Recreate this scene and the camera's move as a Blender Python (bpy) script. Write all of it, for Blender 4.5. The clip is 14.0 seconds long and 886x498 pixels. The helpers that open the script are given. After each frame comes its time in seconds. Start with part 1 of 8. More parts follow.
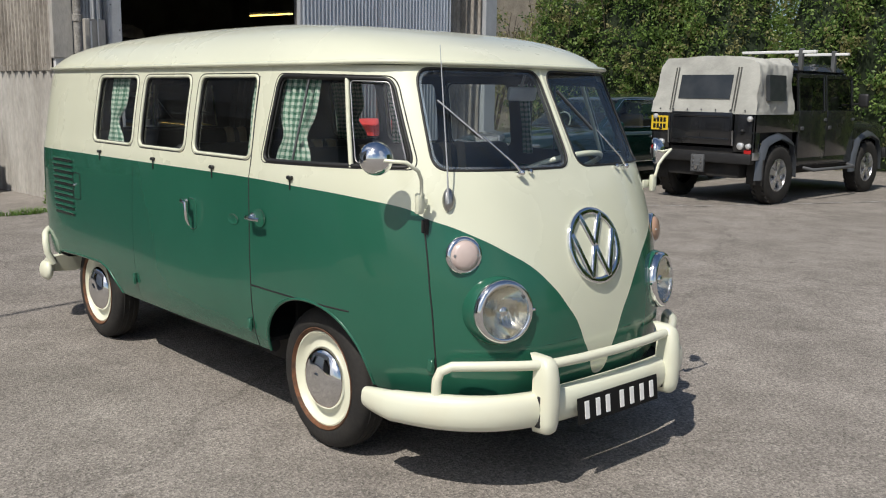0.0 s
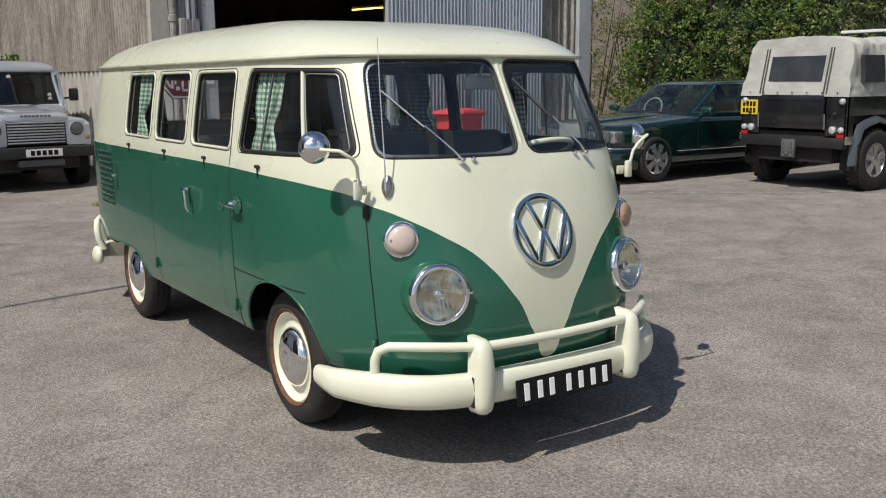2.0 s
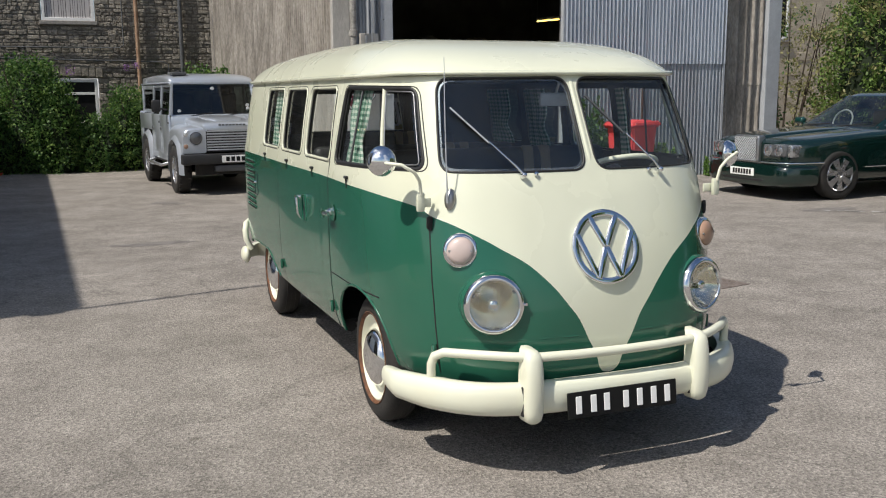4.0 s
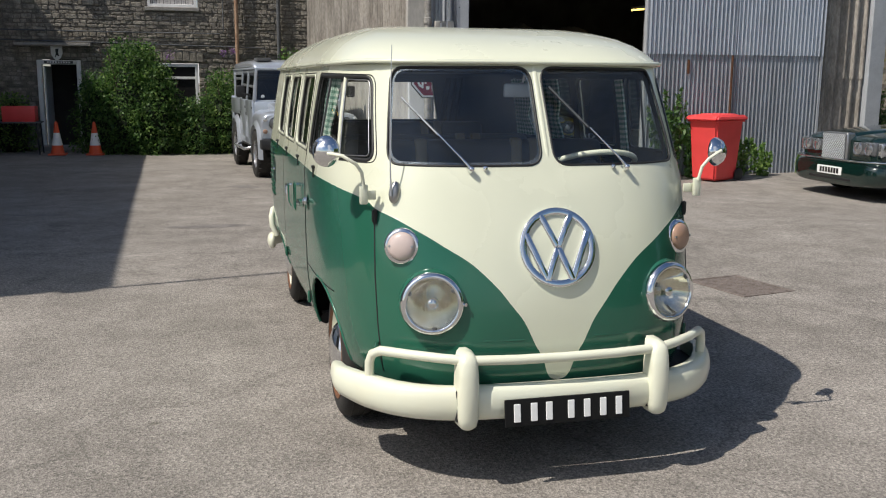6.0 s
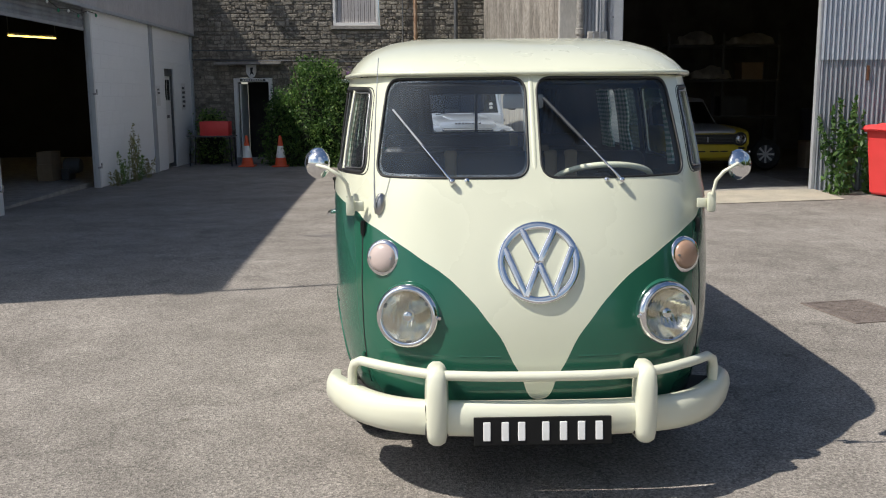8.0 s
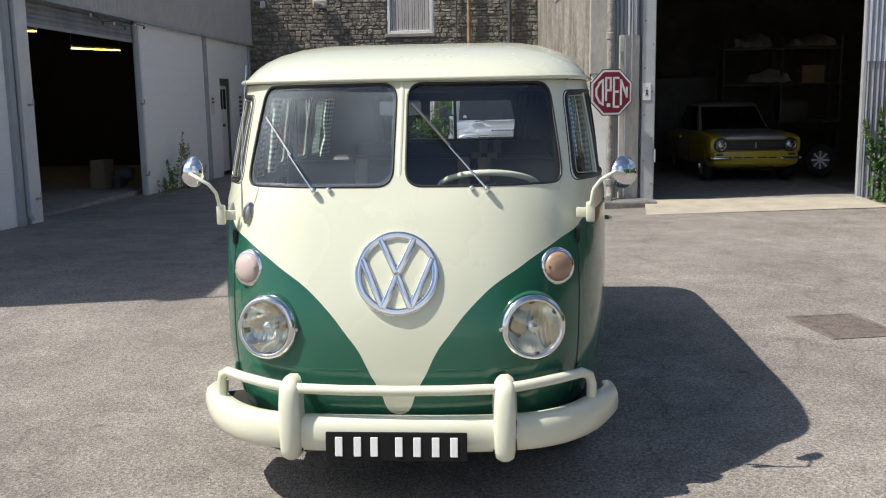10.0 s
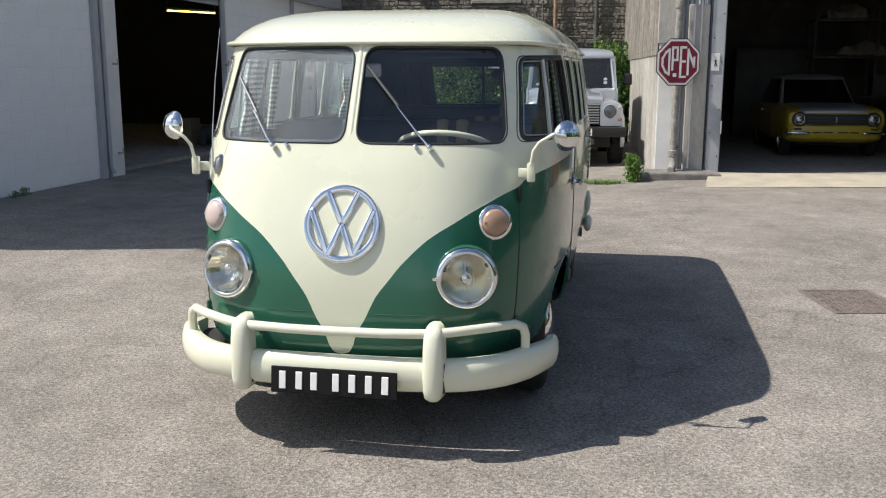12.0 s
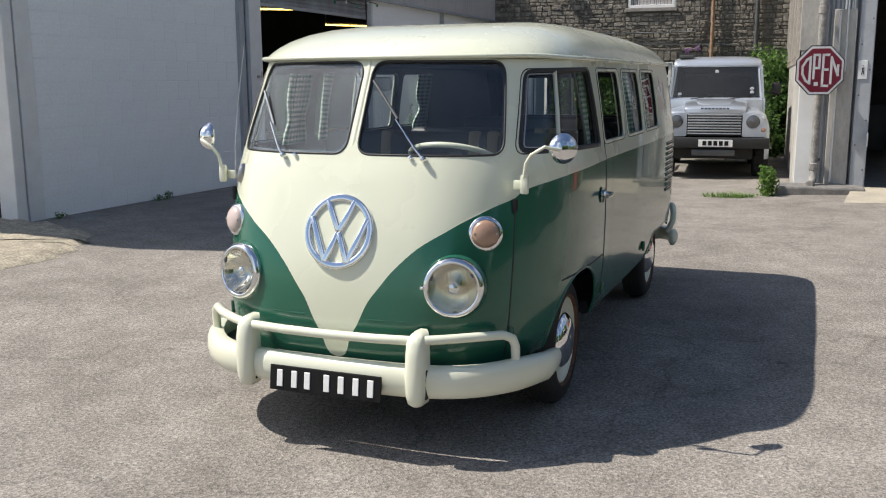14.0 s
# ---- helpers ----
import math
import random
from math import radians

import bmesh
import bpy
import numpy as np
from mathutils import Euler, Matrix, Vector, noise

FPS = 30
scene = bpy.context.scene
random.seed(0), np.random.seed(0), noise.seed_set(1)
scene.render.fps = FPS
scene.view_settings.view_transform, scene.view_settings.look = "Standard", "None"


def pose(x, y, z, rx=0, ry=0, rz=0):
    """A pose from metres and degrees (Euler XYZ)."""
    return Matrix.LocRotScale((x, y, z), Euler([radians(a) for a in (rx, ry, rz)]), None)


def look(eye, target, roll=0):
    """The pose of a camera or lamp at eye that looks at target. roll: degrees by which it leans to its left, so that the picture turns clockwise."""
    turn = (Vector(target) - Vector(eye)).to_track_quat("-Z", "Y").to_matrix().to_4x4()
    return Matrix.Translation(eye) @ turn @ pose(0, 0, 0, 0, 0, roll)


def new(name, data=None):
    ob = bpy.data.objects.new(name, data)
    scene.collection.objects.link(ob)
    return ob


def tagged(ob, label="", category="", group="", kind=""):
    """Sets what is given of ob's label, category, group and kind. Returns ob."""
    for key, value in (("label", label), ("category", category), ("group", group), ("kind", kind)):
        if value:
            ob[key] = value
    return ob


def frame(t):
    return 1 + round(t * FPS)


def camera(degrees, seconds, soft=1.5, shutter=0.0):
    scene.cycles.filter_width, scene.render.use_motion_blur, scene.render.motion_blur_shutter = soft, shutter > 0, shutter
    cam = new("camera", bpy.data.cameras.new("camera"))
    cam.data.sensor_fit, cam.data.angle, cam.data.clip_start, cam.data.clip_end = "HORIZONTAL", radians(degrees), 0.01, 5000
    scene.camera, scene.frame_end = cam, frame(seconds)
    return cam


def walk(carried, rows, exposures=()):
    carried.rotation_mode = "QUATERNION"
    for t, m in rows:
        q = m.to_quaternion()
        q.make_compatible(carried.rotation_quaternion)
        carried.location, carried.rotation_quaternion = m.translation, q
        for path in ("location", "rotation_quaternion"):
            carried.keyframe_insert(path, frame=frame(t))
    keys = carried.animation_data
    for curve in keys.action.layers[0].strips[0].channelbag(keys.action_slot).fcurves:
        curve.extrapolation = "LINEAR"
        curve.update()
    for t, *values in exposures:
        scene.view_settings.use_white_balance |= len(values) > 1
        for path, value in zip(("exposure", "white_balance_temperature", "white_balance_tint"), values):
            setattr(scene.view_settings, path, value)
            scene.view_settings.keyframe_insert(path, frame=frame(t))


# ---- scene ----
cam = camera(51.1, 14.0, soft=1.1)
PATH = [
    (0, (-2.982, -3.208, 1.541), (-1.658, -1.747, 1.208), 0.9),
    (0.5, (-2.818, -3.306, 1.544), (-1.525, -1.823, 1.188), 1.0),
    (1, (-2.695, -3.496, 1.556), (-1.47, -1.96, 1.181), 1.1),
    (1.5, (-2.598, -3.675, 1.559), (-1.458, -2.072, 1.195), 0.3),
    (2, (-2.469, -3.772, 1.548), (-1.371, -2.138, 1.191), -0.4),
    (2.5, (-2.308, -3.912, 1.564), (-1.352, -2.189, 1.221), -0.0),
    (3, (-2.204, -4.096, 1.576), (-1.396, -2.297, 1.243), -0.0),
    (3.5, (-2.127, -4.147, 1.578), (-1.366, -2.327, 1.246), -0.3),
    (6, (-1.327, -4.238, 1.58), (-0.845, -2.33, 1.222), 0.4),
    (6.5, (-1.094, -4.21, 1.574), (-0.641, -2.296, 1.213), 0.7),
    (7, (-0.89, -4.274, 1.576), (-0.567, -2.33, 1.234), 0.4),
    (9.5, (0.232, -4.342, 1.573), (0.09, -2.374, 1.249), -1.0),
    (10, (0.415, -4.221, 1.565), (0.274, -2.251, 1.25), -1.0),
    (10.5, (0.57, -4.217, 1.562), (0.409, -2.247, 1.259), -1.6),
    (11, (0.784, -4.368, 1.563), (0.564, -2.409, 1.22), -1.3),
    (11.5, (0.924, -4.441, 1.56), (0.66, -2.491, 1.199), -0.8),
    (12, (1.072, -4.391, 1.545), (0.714, -2.461, 1.164), 0.1),
    (12.5, (1.228, -4.353, 1.559), (0.756, -2.443, 1.198), -0.3),
    (13, (1.452, -4.38, 1.565), (0.874, -2.499, 1.21), -0.8),
    (13.5, (1.659, -4.387, 1.567), (0.984, -2.539, 1.206), -1.1),
    (14, (1.813, -4.26, 1.56), (1.093, -2.429, 1.199), -0.3),
]
walk(cam, [(t, look(eye, target, roll)) for t, eye, target, roll in PATH],
     [(0, -.25), (1.5, -.25), (2.5, -.24), (3, -.1), (3.5, -.07), (6.5, -.08), (7.2, -.04), (9.5, .2), (14, .25)])


# World and sun: late-morning sun from the front left of the van, clear sky with thin cloud.
SUN_WAY = Vector((.843, .25, -1.26)).normalized()
world = bpy.data.worlds.new("World")
scene.world = world
world.use_nodes = True
wn = world.node_tree
sky = wn.nodes.new("ShaderNodeTexSky")
sky.sky_type, sky.sun_disc = "NISHITA", False
sky.sun_elevation = math.asin(-SUN_WAY.z)
sky.sun_rotation = math.atan2(-SUN_WAY.x, -SUN_WAY.y)
sky.air_density, sky.dust_density, sky.ozone_density = 1.0, .7, 3.0
# thin broken cloud over the blue
wtc = wn.nodes.new("ShaderNodeTexCoord")
wno = wn.nodes.new("ShaderNodeTexNoise")
wno.noise_dimensions = "4D"
wno.inputs["W"].default_value = 3.1
wno.inputs["Scale"].default_value, wno.inputs["Detail"].default_value = 1.9, 6
wra = wn.nodes.new("ShaderNodeValToRGB")
wra.color_ramp.elements[0].position, wra.color_ramp.elements[1].position = .57, .77
wmi = wn.nodes.new("ShaderNodeMix")
wmi.data_type = "RGBA"
# forward scattering: the cloud is brightest round the sun
wdot, wpow, wgain, wcol = (wn.nodes.new(k) for k in ("ShaderNodeVectorMath", "ShaderNodeMath", "ShaderNodeMath", "ShaderNodeVectorMath"))
wdot.operation, wdot.inputs[1].default_value = "DOT_PRODUCT", tuple(-SUN_WAY)
wpow.operation, wpow.inputs[1].default_value, wpow.use_clamp = "POWER", 7, True
wgain.operation, wgain.inputs[1].default_value, wgain.inputs[2].default_value = "MULTIPLY_ADD", 30, 9
wcol.operation = "SCALE"
wcol.inputs[0].default_value = (1, 1, 1.02)
wn.links.new(wtc.outputs["Generated"], wdot.inputs[0])
wn.links.new(wdot.outputs["Value"], wpow.inputs[0])
wn.links.new(wpow.outputs[0], wgain.inputs[0])
wn.links.new(wgain.outputs[0], wcol.inputs["Scale"])
wn.links.new(wcol.outputs[0], wmi.inputs[7])
wn.links.new(wtc.outputs["Generated"], wno.inputs["Vector"])
# cloud closes up towards the horizon
wsep, wlow, wsum = wn.nodes.new("ShaderNodeSeparateXYZ"), wn.nodes.new("ShaderNodeMapRange"), wn.nodes.new("ShaderNodeMath")
wlow.inputs[1].default_value, wlow.inputs[2].default_value = 0, .75
wlow.inputs[3].default_value, wlow.inputs[4].default_value = .15, 0
wn.links.new(wtc.outputs["Generated"], wsep.inputs[0])
wn.links.new(wsep.outputs["Z"], wlow.inputs[0])
wn.links.new(wno.outputs["Fac"], wsum.inputs[0])
wn.links.new(wlow.outputs[0], wsum.inputs[1])
wn.links.new(wsum.outputs[0], wra.inputs["Fac"])
wn.links.new(wra.outputs["Color"], wmi.inputs[0])
wn.links.new(sky.outputs["Color"], wmi.inputs[6])
wn.links.new(wmi.outputs[2], wn.nodes["Background"].inputs["Color"])
wn.nodes["Background"].inputs["Strength"].default_value = .093
sun = new("sun", bpy.data.lights.new("sun", "SUN"))
sun.data.energy, sun.data.angle, sun.data.color = 4.8, radians(.53), (1, .945, .86)
sun.matrix_world = look((0, 0, 30), Vector((0, 0, 30)) + SUN_WAY)


# ---- materials ----
def material(name, color, rough=.6, metal=0.0, color2=None, scale=4.0, mix=.5, grain=0.0, grain_scale=60.0, bump=0.0, bump_scale=80.0, coat=0.0, vary=0.0, rough_vary=0.0, stretch=(1, 1, 1), detail=6.0, contrast=(.35, .65), spec=.5):
    """A procedural surface: two colours mixed by broad noise, fine grain, bump, per-object variation."""
    m = bpy.data.materials.new(name)
    m.use_nodes = True
    nt = m.node_tree
    b = nt.nodes["Principled BSDF"]
    b.inputs["Roughness"].default_value, b.inputs["Metallic"].default_value = rough, metal
    b.inputs["Coat Weight"].default_value, b.inputs["Coat Roughness"].default_value = coat, .03
    b.inputs["Specular IOR Level"].default_value = spec
    L, N = nt.links.new, nt.nodes.new
    tc, mp = N("ShaderNodeTexCoord"), N("ShaderNodeMapping")
    mp.inputs["Scale"].default_value = stretch
    L(tc.outputs["Object"], mp.inputs["Vector"])
    n1 = N("ShaderNodeTexNoise")
    n1.inputs["Scale"].default_value, n1.inputs["Detail"].default_value = scale, detail
    L(mp.outputs["Vector"], n1.inputs["Vector"])
    r1 = N("ShaderNodeMapRange")
    r1.inputs[1].default_value, r1.inputs[2].default_value, r1.inputs[4].default_value = *contrast, mix
    L(n1.outputs["Fac"], r1.inputs[0])
    mx = N("ShaderNodeMix")
    mx.data_type = "RGBA"
    mx.inputs[6].default_value = (*color, 1)
    mx.inputs[7].default_value = (*(color2 or [c * .6 for c in color]), 1)
    L(r1.outputs[0], mx.inputs[0])
    col = mx.outputs[2]
    if grain or vary:
        hs = N("ShaderNodeHueSaturation")
        L(col, hs.inputs["Color"])
        ad = N("ShaderNodeMath")
        ad.operation, ad.inputs[0].default_value, ad.inputs[1].default_value = "ADD", 1, 0
        if grain:
            n2 = N("ShaderNodeTexNoise")
            n2.inputs["Scale"].default_value, n2.inputs["Detail"].default_value = grain_scale, 3
            L(mp.outputs["Vector"], n2.inputs["Vector"])
            r2 = N("ShaderNodeMapRange")
            r2.inputs[1].default_value, r2.inputs[2].default_value, r2.inputs[3].default_value, r2.inputs[4].default_value = .25, .75, 1 - grain, 1 + grain
            L(n2.outputs["Fac"], r2.inputs[0])
            L(r2.outputs[0], ad.inputs[0])
        if vary:
            oi = N("ShaderNodeObjectInfo")
            r3 = N("ShaderNodeMapRange")
            r3.inputs[3].default_value, r3.inputs[4].default_value = -vary, vary
            L(oi.outputs["Random"], r3.inputs[0])
            L(r3.outputs[0], ad.inputs[1])
        L(ad.outputs[0], hs.inputs["Value"])
        col = hs.outputs["Color"]
    L(col, b.inputs["Base Color"])
    if rough_vary:
        r4 = N("ShaderNodeMapRange")
        r4.inputs[3].default_value, r4.inputs[4].default_value = max(rough - rough_vary, .02), min(rough + rough_vary, 1)
        L(n1.outputs["Fac"], r4.inputs[0])
        L(r4.outputs[0], b.inputs["Roughness"])
    if bump:
        n3, bp = N("ShaderNodeTexNoise"), N("ShaderNodeBump")
        n3.inputs["Scale"].default_value, n3.inputs["Detail"].default_value = bump_scale, 4
        L(mp.outputs["Vector"], n3.inputs["Vector"])
        bp.inputs["Strength"].default_value, bp.inputs["Distance"].default_value = bump, .02
        L(n3.outputs["Fac"], bp.inputs["Height"])
        L(bp.outputs["Normal"], b.inputs["Normal"])
    return m


def glass_material(name, tint, film=0.0, haze=0.0):
    """Thin clear sheet glass: lets light straight through, mirrors more at a slant; film is dust on it."""
    m = bpy.data.materials.new(name)
    m.use_nodes = True
    nt = m.node_tree
    nt.nodes.remove(nt.nodes["Principled BSDF"])
    N, L = nt.nodes.new, nt.links.new
    tr, gl, mi, fr = N("ShaderNodeBsdfTransparent"), N("ShaderNodeBsdfGlossy"), N("ShaderNodeMixShader"), N("ShaderNodeLayerWeight")
    tr.inputs["Color"].default_value = (*tint, 1)
    gl.inputs["Roughness"].default_value = .015
    fr.inputs["Blend"].default_value = .5
    pw, ml = N("ShaderNodeMath"), N("ShaderNodeMath")
    pw.operation, pw.inputs[1].default_value = "POWER", 5
    ml.operation, ml.inputs[1].default_value, ml.inputs[2].default_value = "MULTIPLY_ADD", .9, .075
    L(fr.outputs["Facing"], pw.inputs[0])
    L(pw.outputs[0], ml.inputs[0])
    L(ml.outputs[0], mi.inputs[0])
    L(tr.outputs[0], mi.inputs[1])
    L(gl.outputs[0], mi.inputs[2])
    out = mi
    if film:
        di, m2, no, mr, tc = N("ShaderNodeBsdfDiffuse"), N("ShaderNodeMixShader"), N("ShaderNodeTexNoise"), N("ShaderNodeMapRange"), N("ShaderNodeTexCoord")
        di.inputs["Color"].default_value = (.75, .78, .76, 1)
        no.inputs["Scale"].default_value, no.inputs["Detail"].default_value = 4, 9
        mr.inputs[1].default_value, mr.inputs[2].default_value = .35, .75
        L(tc.outputs["Object"], no.inputs["Vector"])
        mr.inputs[4].default_value = film * 2
        L(no.outputs["Fac"], mr.inputs[0])
        L(mr.outputs[0], m2.inputs[0])
        L(mi.outputs[0], m2.inputs[1])
        L(di.outputs[0], m2.inputs[2])
        out = m2
    if haze:
        # wiped-on grime that scatters the light round its mirror direction
        g2, m3 = N("ShaderNodeBsdfGlossy"), N("ShaderNodeMixShader")
        g2.inputs["Roughness"].default_value = .31
        g2.inputs["Color"].default_value = (.72, .88, 1, 1)
        n2, r2 = N("ShaderNodeTexNoise"), N("ShaderNodeMapRange")
        n2.inputs["Scale"].default_value, n2.inputs["Detail"].default_value = 2.6, 5
        L(tc.outputs["Object"], n2.inputs["Vector"])
        r2.inputs[1].default_value, r2.inputs[2].default_value, r2.inputs[4].default_value = .25, .75, haze * 2
        L(n2.outputs["Fac"], r2.inputs[0])
        L(r2.outputs[0], m3.inputs[0])
        L(out.outputs[0], m3.inputs[1])
        L(g2.outputs[0], m3.inputs[2])
        out = m3
    L(out.outputs[0], nt.nodes["Material Output"].inputs["Surface"])
    return m


def glow_material(name, color, strength):
    m = bpy.data.materials.new(name)
    m.use_nodes = True
    b = m.node_tree.nodes["Principled BSDF"]
    b.inputs["Base Color"].default_value = (*color, 1)
    b.inputs["Emission Color"].default_value, b.inputs["Emission Strength"].default_value = (*color, 1), strength
    return m


GREEN = material("green_paint", (.019, .106, .066), .22, coat=.6, spec=.3, color2=(.024, .124, .078), scale=2, mix=.6, bump=.008, bump_scale=5, rough_vary=.04)
CREAM = material("cream_paint", (.715, .725, .567), .28, coat=.65, color2=(.685, .695, .538), scale=2.5, mix=.7, bump=.015, bump_scale=6, rough_vary=.08)
BUMPER_CREAM = material("bumper_enamel", (.75, .76, .61), .33, coat=.4, color2=(.74, .70, .53), scale=6, mix=.4, bump=.02, bump_scale=20)
CHROME = material("chrome", (.82, .83, .85), .06, 1.0, color2=(.7, .7, .7), scale=8, mix=.4, rough_vary=.04)
STEEL = material("dull_steel", (.5, .5, .5), .35, 1.0, color2=(.3, .28, .26), scale=9, rough_vary=.12)
RUBBER = material("tyre_rubber", (.014, .0135, .013), .82, color2=(.032, .028, .024), scale=9, mix=.6, grain=.2, bump=.1)
SEAL = material("black_rubber_seal", (.012, .012, .012), .5, color2=(.03, .03, .03), scale=10)
RUST = material("rusty_rim_edge", (.15, .06, .025), .75, color2=(.05, .03, .02), scale=20, mix=.8, grain=.3)
DARK = material("dark_underside", (.015, .015, .015), .85, color2=(.04, .035, .03), scale=6)
LINING = material("dark_interior_lining", (.035, .036, .035), .8, color2=(.06, .06, .055), scale=5, grain=.1)
VINYL = material("black_vinyl", (.02, .021, .023), .5, color2=(.035, .035, .037), scale=10, bump=.1, bump_scale=120)
TAN = material("tan_vinyl", (.36, .27, .17), .55, color2=(.28, .2, .12), scale=8, bump=.1, bump_scale=120)
GLASS = glass_material("window_glass", (.86, .90, .88), .009)
SCREEN_GLASS = glass_material("windscreen_glass", (.93, .96, .95), .010, .012)
DUSTY_GLASS = glass_material("dusty_windscreen_glass", (.88, .93, .95), .012, .020)
GRIME = glass_material("grimy_glass_edge", (.80, .86, .88), .11, .06)
BRIGHT_GLASS = glass_material("lightly_tinted_car_glass", (.58, .63, .60), .01)
CAR_GLASS = glass_material("tinted_car_glass", (.20, .235, .22), .006)
WHITE_BLOCK = material("white_painted_block", (.89, .90, .90), .75, color2=(.80, .805, .81), scale=1.3, mix=.5, grain=.06, grain_scale=40, bump=.25, bump_scale=30, vary=.01)
GREY_METAL = material("grey_painted_steel", (.42, .44, .46), .5, color2=(.3, .31, .33), scale=4, grain=.08, rough_vary=.1)
DARK_METAL = material("dark_grey_metal", (.10, .105, .11), .55, color2=(.06, .06, .06), scale=4, grain=.1)
WHITE_PAINT = material("white_gloss_paint", (.78, .78, .77), .4, color2=(.66, .66, .64), scale=5, grain=.03)
# workshop lining: the darkness of the unlit inside is put into this colour
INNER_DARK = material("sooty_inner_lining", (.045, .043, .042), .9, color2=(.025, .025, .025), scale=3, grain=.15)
CLADDING = material("grey_cladding_sheet", (.50, .475, .47), .6, color2=(.40, .37, .36), scale=2, grain=.06, stretch=(1, 1, .3))
FIBRE_CEMENT = material("weathered_fibre_cement", (.40, .365, .32), .9, color2=(.20, .178, .15), scale=3, mix=.85, grain=.32, grain_scale=34, bump=.25, bump_scale=60, stretch=(1, 1, .35))
FIBRE_LIGHT = material("lichened_fibre_cement", (.50, .48, .44), .9, color2=(.30, .28, .25), scale=2.5, mix=.7, grain=.15, grain_scale=25, bump=.25, bump_scale=60, stretch=(1, 1, .35))
GALV = material("galvanised_sheet", (.50, .54, .60), .42, .55, color2=(.36, .39, .44), scale=3, mix=.7, grain=.08, rough_vary=.1, stretch=(1, 1, .3))
GALV_OLD = material("old_galvanised_sheet", (.36, .39, .43), .5, .45, color2=(.24, .25, .27), scale=3, mix=.8, grain=.12, rough_vary=.1, stretch=(1, 1, .3))
CONCRETE = material("pale_concrete", (.46, .41, .32), .92, color2=(.33, .30, .25), scale=3, mix=.7, grain=.15, grain_scale=50, bump=.3)
KERB = material("kerb_stone", (.34, .32, .29), .92, color2=(.2, .19, .18), scale=6, mix=.7, grain=.2, bump=.4)
STONE = material("rubble_stone", (.32, .29, .24), .95, color2=(.155, .14, .118), scale=7, mix=.9, grain=.35, grain_scale=38, bump=.9, bump_scale=30, vary=.28)
STONE_PALE = material("pale_stone", (.44, .38, .29), .95, color2=(.30, .26, .2), scale=3, mix=.8, grain=.2, grain_scale=18, bump=.5, bump_scale=14)
MORTAR = material("mortar", (.20, .18, .15), .97, color2=(.13, .12, .10), scale=4, grain=.2, bump=.5)
PIPE_ORANGE = material("faded_ochre_pipe", (.42, .29, .19), .7, color2=(.22, .11, .06), scale=5, mix=.8, grain=.15)
BLACK_PLASTIC = material("black_plastic", (.014, .014, .015), .5, color2=(.025, .025, .025), scale=8)
RED_PLASTIC = material("red_plastic", (.74, .06, .06), .42, color2=(.62, .05, .045), scale=4, mix=.5, rough_vary=.1)
WHITE_TEXT = material("white_lettering", (.85, .85, .83), .45, color2=(.75, .75, .72), scale=20)
BLACK_PLATE = material("black_plate", (.008, .008, .008), .6, color2=(.012, .012, .012), scale=10, spec=.2)
BARK = material("bark", (.10, .075, .055), .95, color2=(.05, .04, .03), scale=8, grain=.2, bump=.5)


# ---- mesh helpers ----
def part(name, bm, mat, parent=None, label="", smooth=None, mats=None):
    """Link a bmesh as one mesh object under parent. smooth: auto-smooth angle in degrees."""
    bmesh.ops.recalc_face_normals(bm, faces=bm.faces)
    me = bpy.data.meshes.new(name)
    bm.to_mesh(me)
    bm.free()
    for m in (mats or [mat]):
        me.materials.append(m)
    if smooth:
        me.shade_smooth()
        me.set_sharp_from_angle(angle=radians(smooth))
    ob = new(name, me)
    ob.parent = parent
    if label:
        tagged(ob, label)
    return ob


def share(ob, m, parent=None):
    """Another object on the same mesh."""
    c = new(ob.name.split(".")[0], ob.data)
    c.parent, c.matrix_local = parent or ob.parent, m
    return c


def thing(name, label, category, m=None, group="", kind=""):
    e = new(name)
    e.empty_display_size = .1
    if m is not None:
        e.matrix_world = m
    return tagged(e, label, category, group, kind)


def B():
    return bmesh.new()


def box(bm, x0, x1, y0, y1, z0, z1, bevel=0.0, seg=2, m=None):
    r = bmesh.ops.create_cube(bm, size=1)
    bmesh.ops.transform(bm, matrix=Matrix.Translation(((x0 + x1) / 2, (y0 + y1) / 2, (z0 + z1) / 2)) @ Matrix.Diagonal((abs(x1 - x0), abs(y1 - y0), abs(z1 - z0), 1)), verts=r["verts"])
    vs = r["verts"]
    if bevel:
        es = list({e for v in vs for e in v.link_edges})
        q = bmesh.ops.bevel(bm, geom=es, offset=bevel, segments=seg, affect="EDGES", profile=.5)
        vs = list({v for f in q["faces"] for v in f.verts} | {v for v in vs if v.is_valid})
    if m is not None:
        bmesh.ops.transform(bm, matrix=m, verts=vs)
    return bm


